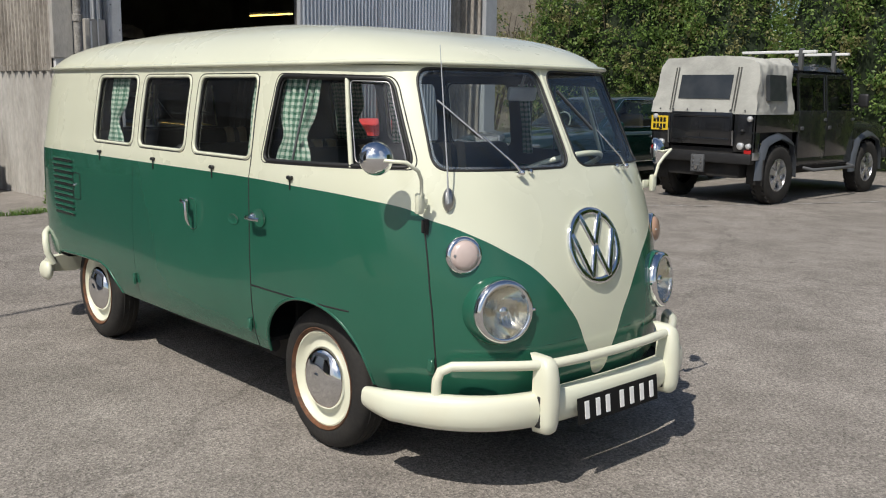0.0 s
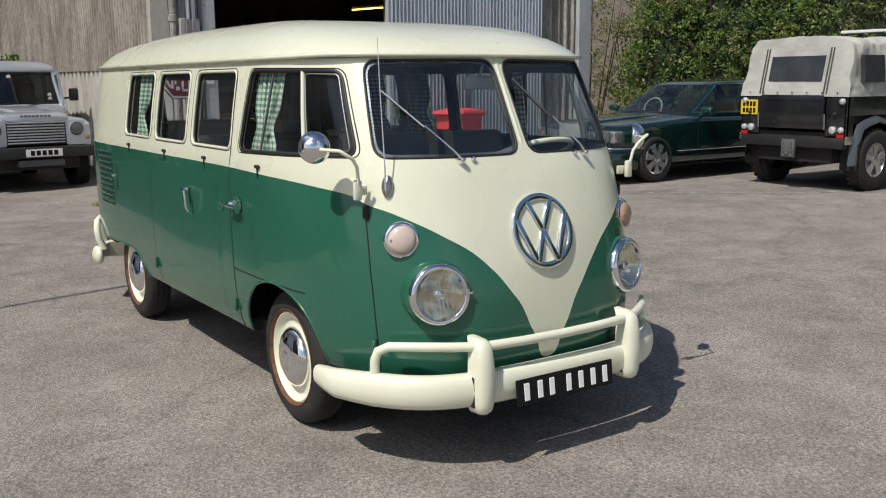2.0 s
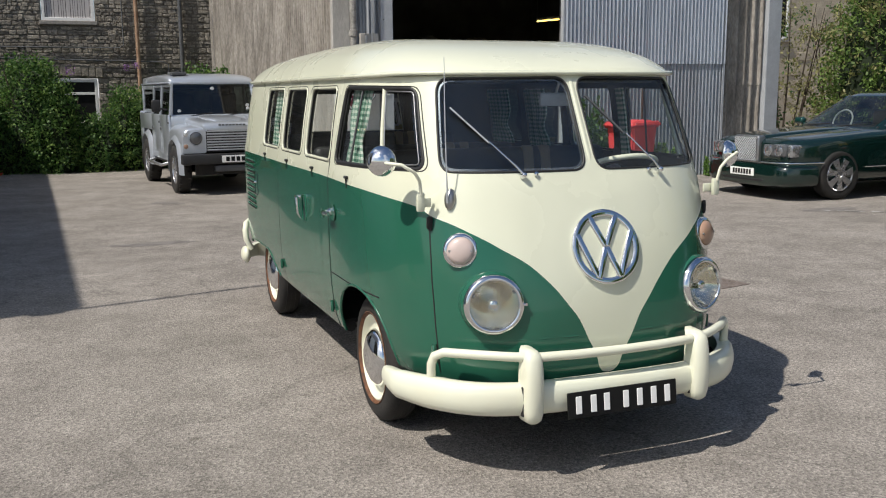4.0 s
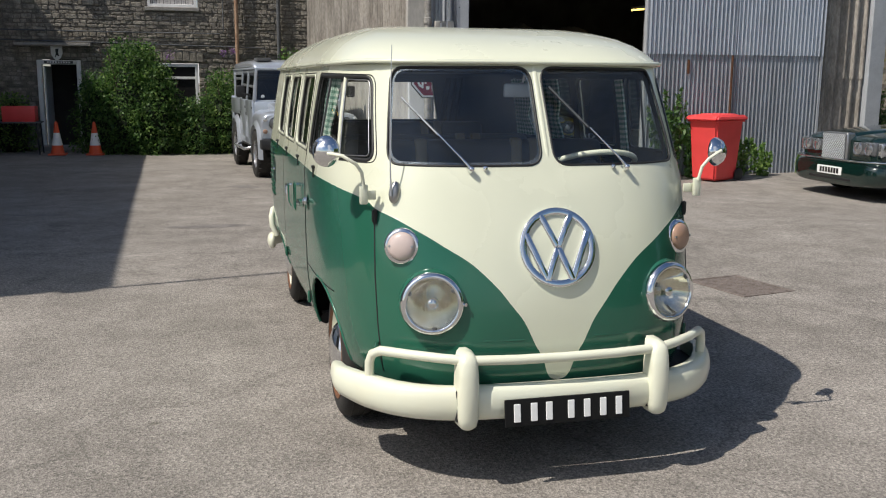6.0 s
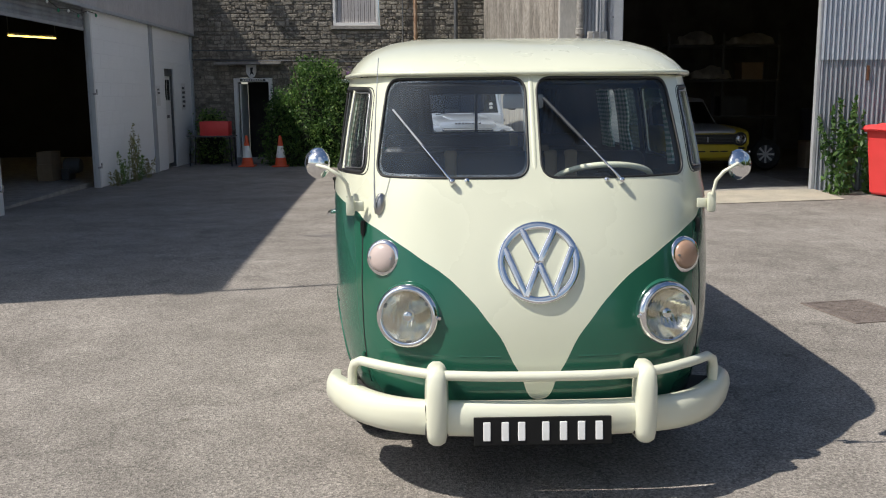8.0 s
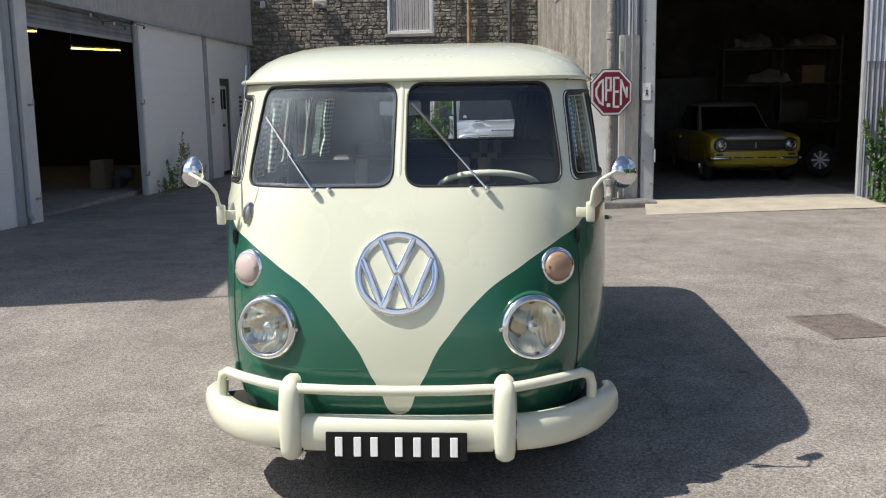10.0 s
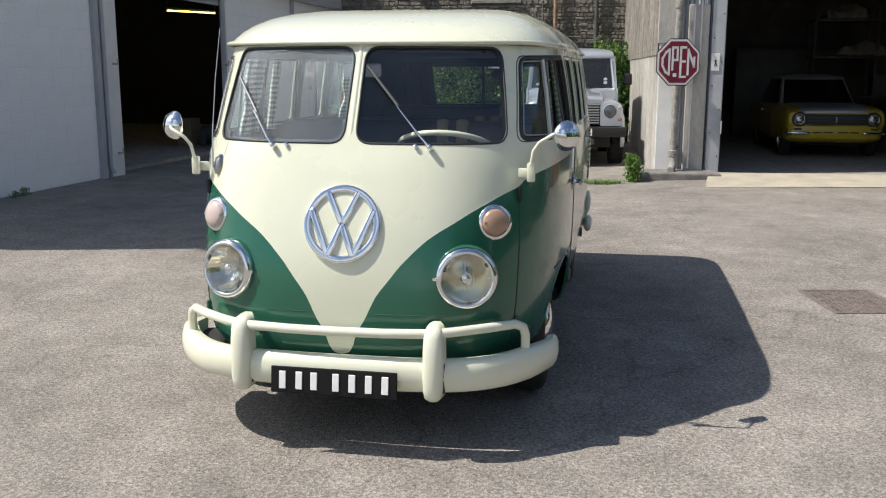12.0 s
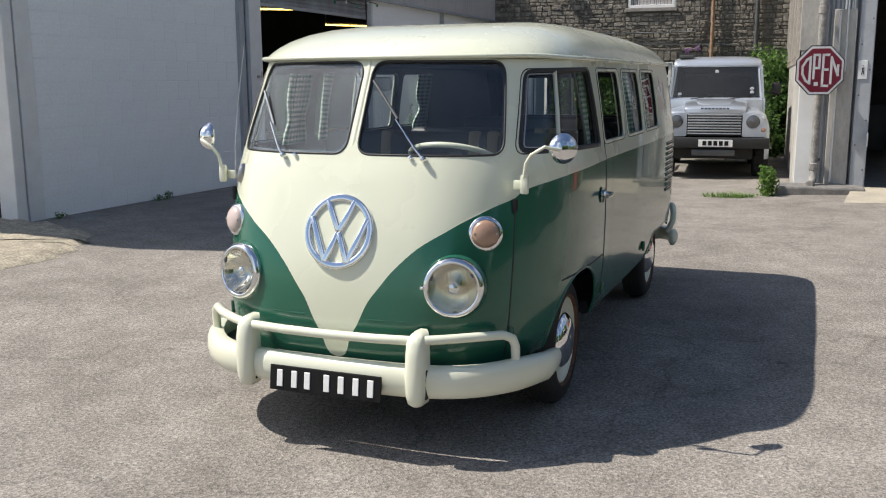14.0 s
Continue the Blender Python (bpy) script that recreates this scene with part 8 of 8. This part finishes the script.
# ---- plants ----
def leaf_mesh(name, centres, sizes, mat, parent=None, label="", seed=0, per=14, spread=.16, leaf=.05, up=.2, long=1.6):
    """Many small leaves round clump centres, joined."""
    rg = np.random.default_rng(seed)
    c = np.repeat(np.array(centres, float), per, axis=0)
    sp = np.repeat(np.array(sizes, float), per)[:, None]
    n = len(c)
    off = rg.normal(size=(n, 3))
    off /= np.linalg.norm(off, axis=1)[:, None]
    off *= rg.uniform(.25, 1, (n, 1)) ** .6 * spread * sp
    p = c + off
    d = off / (np.linalg.norm(off, axis=1)[:, None] + 1e-6) + rg.normal(size=(n, 3)) * .7
    d[:, 2] -= .25
    d /= np.linalg.norm(d, axis=1)[:, None]
    nr = rg.normal(size=(n, 3)) * .8
    nr[:, 2] += up * 4
    s = np.cross(d, nr)
    s /= np.linalg.norm(s, axis=1)[:, None]
    ls = leaf * rg.uniform(.6, 1.3, (n, 1))
    v = np.empty((n, 4, 3))
    v[:, 0] = p - d * ls * long / 2
    v[:, 1] = p + s * ls * .42
    v[:, 2] = p + d * ls * long / 2
    v[:, 3] = p - s * ls * .42
    me = bpy.data.meshes.new(name)
    me.vertices.add(n * 4)
    me.vertices.foreach_set("co", v.reshape(-1))
    me.loops.add(n * 4)
    me.loops.foreach_set("vertex_index", np.arange(n * 4))
    me.polygons.add(n)
    me.polygons.foreach_set("loop_start", np.arange(0, n * 4, 4))
    me.update(calc_edges=True)
    me.materials.append(mat)
    ob = new(name, me)
    ob.parent = parent
    if label:
        tagged(ob, label)
    return ob


def leafy(name, a, b, spread_vary=.35):
    """Leaf colour that changes from leaf to leaf, with some light coming through."""
    m = bpy.data.materials.new(name)
    m.use_nodes = True
    nt = m.node_tree
    N, L = nt.nodes.new, nt.links.new
    bs = nt.nodes["Principled BSDF"]
    bs.inputs["Roughness"].default_value, bs.inputs["Specular IOR Level"].default_value = .5, .35
    gi, cr = N("ShaderNodeNewGeometry"), N("ShaderNodeValToRGB")
    cr.color_ramp.elements[0].color, cr.color_ramp.elements[1].color = (*a, 1), (*b, 1)
    L(gi.outputs["Random Per Island"], cr.inputs["Fac"])
    L(cr.outputs["Color"], bs.inputs["Base Color"])
    tl, mx = N("ShaderNodeBsdfTranslucent"), N("ShaderNodeMixShader")
    L(cr.outputs["Color"], tl.inputs["Color"])
    mx.inputs[0].default_value = .48
    L(bs.outputs[0], mx.inputs[1])
    L(tl.outputs[0], mx.inputs[2])
    L(mx.outputs[0], nt.nodes["Material Output"].inputs["Surface"])
    return m


LEAVES = leafy("hedge_leaves", (.055, .125, .03), (.31, .43, .12))
LEAVES_D = leafy("dark_shrub_leaves", (.022, .07, .02), (.14, .25, .065))
LEAVES_W = leafy("weed_leaves", (.08, .18, .035), (.25, .37, .10))
OLIVE = leafy("dry_olive_leaves", (.15, .15, .06), (.44, .42, .19))
LILAC = leafy("lilac_flowers", (.22, .10, .30), (.40, .22, .48))
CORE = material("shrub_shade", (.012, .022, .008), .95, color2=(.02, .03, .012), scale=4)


def shrub_mass(name, label, spots, density, seed, leaf=.06, mats=None, category="shrub", core=True, per=16, stems=10):
    """A shrub from overlapping lobes (x, y, ground z, radius x, radius y, height)."""
    sh = thing(name, label, category)
    rg = random.Random(seed)
    cents, sizes = [], []
    for (x, y, z0, rx, ry, h) in spots:
        k = int(density * (rx + ry) * h)
        for _ in range(k):
            th, v = rg.uniform(0, 2 * math.pi), rg.uniform(.02, 1)
            f = (1 - .75 * max(v - .45, 0) ** 1.5 * 1.6) * rg.uniform(.72, 1.06)
            cents.append((x + rx * f * math.cos(th), y + ry * f * math.sin(th), z0 + h * v * rg.uniform(.92, 1.06)))
            sizes.append(rg.uniform(.6, 1.4))
    mats = mats or [LEAVES]
    n = len(cents)
    sh_i = [rg.randrange(100) for _ in range(n)]
    lo = 0
    shares = [(mats[0], 0, 100)] if len(mats) == 1 else [(mats[0], 0, 78), (mats[1], 78, 100)]
    for i, (mt, a, b) in enumerate(shares):
        idx = [k for k in range(n) if a <= sh_i[k] < b]
        ob = leaf_mesh("leaves", [cents[k] for k in idx], [sizes[k] for k in idx], mt, sh, "", seed + i, per, .20, leaf)
        ob["kind"] = "stuff"
    # solid core blocks the view through; its near-black colour is the inner shade
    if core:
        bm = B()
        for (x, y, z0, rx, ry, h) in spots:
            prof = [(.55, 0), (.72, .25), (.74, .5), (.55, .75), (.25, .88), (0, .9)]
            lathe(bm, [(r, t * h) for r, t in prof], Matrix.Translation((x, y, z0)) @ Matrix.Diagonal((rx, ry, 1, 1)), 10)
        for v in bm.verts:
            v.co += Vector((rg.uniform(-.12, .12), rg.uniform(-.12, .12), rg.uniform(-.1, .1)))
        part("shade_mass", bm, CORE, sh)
    for i in range(stems):
        x, y, z0, rx, ry, h = rg.choice(spots)
        bm = B()
        a = rg.uniform(0, 6.28)
        bx_, by_ = x + rx * .3 * math.cos(a), y + ry * .3 * math.sin(a)
        tx, ty = x + rx * .95 * math.cos(a), y + ry * .95 * math.sin(a)
        tube(bm, [(bx_, by_, z0), ((bx_ + tx) / 2 + rg.uniform(-.1, .1), (by_ + ty) / 2, z0 + h * .5), (tx, ty, z0 + h * rg.uniform(.85, 1.05))], [.03, .018, .006], 6)
        part("stem", bm, BARK, sh)
    return sh


# long hedge behind the dark cars
built = tops()
rg0 = random.Random(11)
line = [Vector(p) for p in ((10.9, 15.2), (12.6, 14.0), (14.6, 12.0), (16.0, 9.5), (16.9, 6.5), (17.3, 3.0), (17.4, -1.0), (16.6, -6.0))]
spots = []
for a, b in zip(line, line[1:]):
    for t in (0, .5):
        p = a.lerp(b, t) + Vector((rg0.uniform(-.4, .4), rg0.uniform(-.4, .4)))
        spots.append((p.x, p.y, gz(p.x, p.y), rg0.uniform(1.1, 1.5), rg0.uniform(1.1, 1.5), rg0.uniform(3.6, 5.2)))
# thinner where the pale house shows through
# trees out of view, added for the dark reflections in the chrome
shrub_mass("hedge", "unseen trees and bushes, added to darken reflections in the van's chrome", [(15.0, -8.5, .1, 2.2, 2.2, 7), (13.2, -12.0, .1, 2.4, 2.4, 7.5), (10.2, -15.0, .1, 2.4, 2.4, 7.5), (17.0, -4.0, .1, 1.8, 2.0, 6)], 16, 29, .16, [LEAVES], "hedge", stems=6)
shrub_mass("hedge", "tall overgrown mixed hedge behind the parked cars", spots[4:], 70, 21, .055, [LEAVES, OLIVE], "hedge", per=24, stems=40)
shrub_mass("shrub", "loose sunlit shrub in front of the pale house", [(11.3, 15.0, .1, .8, .7, 4.2), (12.4, 14.3, .1, .8, .8, 3.1), (13.4, 13.6, .1, .9, .9, 3.6), (14.6, 12.8, .1, .9, .9, 3.2)], 22, 22, .05, [OLIVE, LEAVES_D], core=False, per=26, stems=34)
shrub_mass("shrub", "low dark shrub beside the shed end", [(11.0, 12.5, .1, .5, .6, 1.3), (11.9, 12.9, .1, .7, .6, 1.4)], 70, 23, .06, [LEAVES_D])
place(FAR_SIDE, built)
# shrubs against the stone house
built = tops()
shrub_mass("shrub", "dense green shrub against the stone house", [(-3.75, 18.2, -.2, .55, .7, 1.75), (-3.0, 18.1, -.2, .75, .8, 2.45), (-2.55, 18.0, -.2, .6, .8, 1.9)], 190, 31, .048, [LEAVES_D, LEAVES_W], stems=8)
shrub_mass("shrub", "dark shrub with purple flowers below the window", [(-1.6, 18.0, -.2, .6, .7, 1.25), (-.95, 18.2, -.2, .5, .7, 1.8), (-.2, 18.4, -.2, .6, .6, 1.5)], 190, 32, .048, [LEAVES_D, LEAVES], stems=8)
leaf_mesh("flowers", [(-2.15, 17.6, 2.05), (-.75, 17.7, 2.15), (-.95, 17.6, 2.1)], [1, .8, .7], LILAC, None, "", 5, 40, .12, .03)
tagged(bpy.data.objects["flowers"], "purple flower spikes on the shrub", "flowers", kind="stuff")
shrub_mass("shrub", "tall green shrub between the shed and the house", [(.75, 18.4, -.2, .42, .6, 2.25), (1.0, 17.2, -.2, .35, .6, 2.1), (.8, 16.0, -.2, .3, .5, 1.0)], 150, 33, .06, [LEAVES_D, LEAVES_W], stems=9)
shrub_mass("shrub", "small climbing shrub at the corner of the house", [(-5.75, 18.7, -.2, .35, .4, 1.3)], 120, 34, .055, [LEAVES, LEAVES_W], stems=3)
place(HOUSE, built)


def weed(name, label, x, y, h, r, seed, n=9, leaf=.05, mat=None, per=5):
    """A clump of upright stalks with narrow leaves along them."""
    w = thing(name, label, "weed")
    rg = random.Random(seed)
    z0 = gz(x, y)
    cents, sizes = [], []
    for i in range(n):
        a, q = rg.uniform(0, 6.28), r * rg.uniform(0, .6)
        p0 = Vector((x + q * math.cos(a), y + q * math.sin(a), z0))
        hh = h * rg.uniform(.4, 1) ** .8
        lean = r * rg.uniform(.1, .7)
        p1 = p0 + Vector((lean * math.cos(a), lean * math.sin(a), hh))
        mid = p0.lerp(p1, .5) + Vector((rg.uniform(-.02, .02), 0, .05 * h))
        bm = B()
        tube(bm, [p0, mid, p1], [.005, .0035, .0015], 5)
        part("stalk", bm, mat or LEAVES_W, w)
        k_ = int(5 + hh * 16)
        for k in range(k_):
            t = (k + .5) / k_
            cents.append(p0.lerp(mid, t * 2) if t < .5 else mid.lerp(p1, t * 2 - 1))
            sizes.append(1.2 - .85 * t)
    o = leaf_mesh("leaves", cents, sizes, mat or LEAVES_W, w, "", seed, per, .075, leaf, .1, 2.2)
    o["kind"] = "stuff"
    return w


def grass_tuft(x, y, h, r, seed, n=90):
    """Thin bent blades of grass in one clump."""
    t_ = thing("grass_tuft", "low tuft of grass in the tarmac", "grass")
    rg = random.Random(seed)
    bm = B()
    for i in range(n):
        a, q = rg.uniform(0, 6.28), r * rg.random() ** .6
        p = Vector((x + q * math.cos(a), y + q * .45 * math.sin(a), gz(x, y)))
        d = Vector((math.cos(a + rg.uniform(-2, 2)), math.sin(a + rg.uniform(-2, 2)), 0)) * h * rg.uniform(.3, 1.6)
        s_ = Vector((-d.y, d.x, 0)).normalized() * .006
        hh = h * rg.uniform(.25, 1.1)
        m_ = p + d * .35 + Vector((0, 0, hh * .7))
        v_ = [bm.verts.new(c) for c in (p - s_, p + s_, m_ + s_ * .8, m_ - s_ * .8, p + d + Vector((0, 0, hh)))]
        bm.faces.new((v_[0], v_[1], v_[2], v_[3]))
        bm.faces.new((v_[3], v_[2], v_[4]))
    o = part("grass", bm, LEAVES_W, t_)
    o["kind"] = "stuff"
    return t_


built = tops()
weed("weed_clump", "tall green nettles beside the red bin", 5.95, 9.5, 1.55, .36, 41, 12, .055, LEAVES_D, 3)
weed("weed_clump", "green nettles behind the red bin", 6.45, 9.6, 1.5, .25, 42, 6, .05, LEAVES_D, 3)
weed("weed_clump", "low weeds at the foot of the corrugated door", 7.25, 9.5, .65, .30, 43, 10, .05, LEAVES_W, 4)
weed("weed_clump", "small weeds at the foot of the corrugated door", 7.75, 9.55, .55, .25, 44, 9, .045, LEAVES_W, 4)
weed("weed_clump", "small weeds at the foot of the corrugated door", 8.6, 9.6, .35, .18, 45, 6, .05, LEAVES_W)
weed("weed_clump", "bright green weeds beside the kerb block", 1.32, 9.3, .42, .15, 46, 16, .034, LEAVES_W, 4)
for i, (x, y, h) in enumerate(((.62, 9.1, .07), (.85, 9.05, .10), (1.0, 9.1, .07))):
    grass_tuft(x, y, h, .2, 50 + i)
place(SHED, built)
for i, (u, h) in enumerate(((11.75, .35), (12.2, .75), (12.7, 1.25), (13.1, .9), (13.6, .5))):
    p = WM @ Vector((u, -.2, 0))
    weed("weed_clump", "tall weeds growing at the foot of the white wall", p.x, p.y, h * .92, .17, 60 + i, 6, .027, LEAVES_W if i % 2 else OLIVE, 4)
for i, u in enumerate((3.2, 4.85, 5.05)):
    p = WM @ Vector((u, -.12, 0))
    weed("weed_clump", "little weed at the foot of the white wall", p.x, p.y, .06 + .02 * (i % 3), .06, 70 + i, 5, .016, LEAVES_D, 3)
weed("weed_clump", "small leafy weed on the gravel bank", -5.7, 1.55, .32, .22, 80, 9, .05, LEAVES_W)
weed("weed_clump", "small leafy weed on the gravel bank", -5.35, 1.25, .2, .2, 81, 8, .045, LEAVES_W)

# ---- loose things ----
wb_ = thing("wheelie_bin", "faded red plastic wheelie bin with black wheels", "bin", Matrix.Translation((6.46, 9.0, gz(6.4, 8.9))) @ pose(0, 0, 0, 0, 0, -66))
hexa("body", RED_PLASTIC, wb_, (-.22, .22, -.28, .26, .02), (-.265, .265, -.36, .33, .96), .03, "red plastic tub")
hexa("lid", RED_PLASTIC, wb_, (-.315, .315, -.45, .40, .956), (-.285, .285, -.36, .37, 1.03), .02, "red hinged lid")
hexa("lid_panel", RED_PLASTIC, wb_, (-.21, .21, -.24, .26, 1.022), (-.18, .18, -.20, .24, 1.05), .012)
bm = B()
tube(bm, [(-.25, .38, .97), (.25, .38, .97)], .016, 8)
part("handle", bm, RED_PLASTIC, wb_, smooth=60)
for x in (-.255, .255):
    bm = B()
    lathe(bm, [(.0, -.025), (.08, -.025), (.1, -.015), (.1, .015), (.08, .025), (0, .025)], pose(x, .28, .10, 0, 90, 0), 20)
    part("wheel", bm, BLACK_PLASTIC, wb_, smooth=50)
bxp("rim", RED_PLASTIC, wb_, -.282, .282, -.378, .348, .925, .952, bevel=.008)
CONE_O = material("cone_orange", (.75, .10, .03), .5, color2=(.6, .08, .03), scale=6)
for x, y in ((-4.62, 18.1), (-3.82, 18.1)):
    cn = thing("traffic_cone", "orange traffic cone with a white sleeve", "cone", Matrix.Translation((x, y, gz(x, y))), "cones by the door")
    bm = B()
    box(bm, -.19, .19, -.19, .19, 0, .04, .015)
    part("base", bm, CONE_O, cn)
    bm = B()
    lathe(bm, [(.15, .03), (.115, .22), (.112, .22)], None, 20)
    part("cone", bm, CONE_O, cn, smooth=50)
    bm = B()
    lathe(bm, [(.07, .50), (.03, .74), (0, .75)], None, 20)
    part("tip", bm, CONE_O, cn, smooth=50)
    bm = B()
    lathe(bm, [(.117, .22), (.068, .50), (.066, .5)], None, 20)
    part("sleeve", bm, WHITE_TEXT, cn, "white reflective sleeve", smooth=50)
tb_ = thing("side_table", "small dark metal-legged table by the house door", "table", Matrix.Translation((-5.5, 18.4, gz(-5.5, 18.4))))
bxp("tabletop", DARK_METAL, tb_, -.55, .55, -.3, .3, .70, .73, bevel=.008)
for x in (-.5, .5):
    for y in (-.26, .26):
        bm = B()
        cyl(bm, (x, y, 0), (x * .94, y, .70), .016, 8)
        part("leg", bm, BLACK_PLASTIC, tb_)
rbx = thing("storage_box", "open red plastic crate on the small table", "box", Matrix.Translation((-5.4, 18.4, gz(-5.5, 18.4) + .732)))
for q in ((-.34, .34, -.22, .22, 0, .02), (-.34, .34, -.22, -.20, .02, .34), (-.34, .34, .20, .22, .02, .34), (-.34, -.32, -.20, .20, .02, .34), (.32, .34, -.20, .20, .02, .34)):
    bxp("side" if q[5] > .1 else "base", RED_PLASTIC, rbx, *q, bevel=.004)
# spare wheel and clutter in the shed
built = tops()
sw_ = thing("spare_wheel", "loose car wheel leaning in the shed", "wheel", Matrix.Translation((6.36, 13.6, .36)) @ pose(0, 0, 0, 80, 0, -10))
bm = B()
lathe(bm, [(.17, -.07), (.27, -.09), (.30, 0), (.27, .09), (.17, .07)], None, 28)
part("tyre", bm, RUBBER, sw_, smooth=50)
bm = B()
lathe(bm, [(.18, .06), (.165, .03), (.15, .0), (0, .0)], None, 28)
part("rim", bm, DARK_METAL, sw_, smooth=50)
for k in range(8):
    bm = B()
    prism(bm, [(.03, -.014), (.165, -.02), (.165, .02), (.03, .014)], .03, pose(0, 0, .02, 0, 0, 45 * k), .004)
    part("spoke", bm, WHITE_PAINT, sw_)
bm = B()
lathe(bm, [(.05, .02), (.045, .06), (0, .065)], None, 16)
part("hub", bm, WHITE_PAINT, sw_, smooth=50)
for i, (x, y, w_, d_, h_, mt, lb) in enumerate(((7.6, 14.2, .5, .4, .5, CARD, "brown cardboard carton on the shed floor"), (8.4, 15.5, .9, .6, 1.1, DARK_METAL, "dark steel cabinet in the shed"), (5.0, 18.6, 2.4, .6, 1.9, DARK_METAL, "dark racking along the back of the shed"), (3.1, 17.5, .5, .5, .9, DARK_METAL, "dark oil drum in the shed"))):
    q = thing("carton" if mt is CARD else "steel_cabinet", lb, "storage", Matrix.Translation((x, y, .046)))
    bxp("body", mt, q, -w_ / 2, w_ / 2, -d_ / 2, d_ / 2, 0, h_, bevel=.015)
    bxp("lid", mt, q, -w_ / 2 - .01, w_ / 2 + .01, -d_ / 2 - .01, d_ / 2 + .01, h_, h_ + .03, bevel=.008)

TARP = material("dusty_grey_sheeting", (.42, .40, .37), .9, color2=(.26, .25, .23), scale=5, mix=.8, grain=.12, bump=.5, bump_scale=12)
rk_ = thing("storage_rack", "tall steel rack of stored parts deep in the shed", "rack", Matrix.Translation((6.6, 17.4, .046)))
for x in (-1.3, 0, 1.3):
    for y in (-.35, .35):
        bxp("upright", DARK_METAL, rk_, x - .03, x + .03, y - .03, y + .03, 0, 2.75, bevel=.006)
for z in (.9, 1.7, 2.45):
    bxp("shelf", DARK_METAL, rk_, -1.34, 1.34, -.4, .4, z, z + .05, bevel=.006)
rt_ = random.Random(9)


def bundle(x, y, z, lx, ly, h, label):
    """A crumpled sheet thrown over something."""
    t_ = thing("dust_sheet", label, "sheet", Matrix.Translation((x, y, z)))
    bm = B()
    g_ = []
    for i in range(15):
        col = []
        for j in range(9):
            u, v = i / 14 * 2 - 1, j / 8 * 2 - 1
            e_ = max(0, 1 - max(abs(u), abs(v)) ** 3)
            col.append(bm.verts.new((lx * u + rt_.uniform(-.03, .03), ly * v + rt_.uniform(-.03, .03), h * e_ ** .6 * (.65 + .35 * math.sin(3.1 * u + 2 * v)) + rt_.uniform(0, .04))))
        g_.append(col)
    for i in range(14):
        for j in range(8):
            bm.faces.new((g_[i][j], g_[i + 1][j], g_[i + 1][j + 1], g_[i][j + 1]))
    part("cloth", bm, TARP, t_, smooth=50)


bundle(5.9, 17.3, 2.546, .45, .36, .32, "crumpled pale dust sheet on the top shelf")
bundle(7.25, 17.3, 2.546, .55, .36, .26, "grey dust sheet over boxes on the top shelf")
bundle(6.3, 17.3, 1.796, .5, .34, .3, "grey dust sheet over parts on the middle shelf")
for x, z, w_, h_, mt in ((7.3, 1.796, .5, .34, CARD), (6.9, .996, .6, .4, DARK_METAL), (5.7, .996, .45, .35, CARD)):
    q = thing("carton", "dusty carton on the steel rack", "box", Matrix.Translation((x, 17.3, z)))
    bxp("body", mt, q, -w_ / 2, w_ / 2, -.25, .25, 0, h_, bevel=.01)
    bxp("lid", mt, q, -w_ / 2 - .01, w_ / 2 + .01, -.26, .26, h_, h_ + .03, bevel=.006)
place(SHED, built)
# lamps on the stone house
WARM_CASE = material("cream_lamp_case", (.62, .52, .38), .5, color2=(.5, .42, .3), scale=9, grain=.1)
fl = thing("flood_lamp", "cream boxy flood lamp fixed high on the stone wall", "lamp", Matrix.Translation((-4.35, 20.0, 4.07)))
bxp("case", WARM_CASE, fl, -.18, .18, -.20, -.06, -.10, .11, bevel=.02)
bxp("front_glass", LENS_GREY, fl, -.15, .15, -.206, -.199, -.08, .06, bevel=.004)
bxp("bracket", DARK_METAL, fl, -.04, .04, -.07, .05, -.05, .05, bevel=.008)
sl = thing("security_lamp", "small white security lamp where the workshop meets the house", "lamp", Matrix.Translation((-5.86, 20.0, 4.08)))
bxp("wall_box", WHITE_PAINT, sl, -.06, .06, -.09, .05, -.02, .10, bevel=.012)
bm = B()
lathe(bm, [(0, -.05), (.05, -.035), (.075, 0), (.05, .04), (0, .05)], Matrix.Translation((0, -.10, -.04)), 16)
part("globe", bm, WHITE_PAINT, sl, smooth=60)
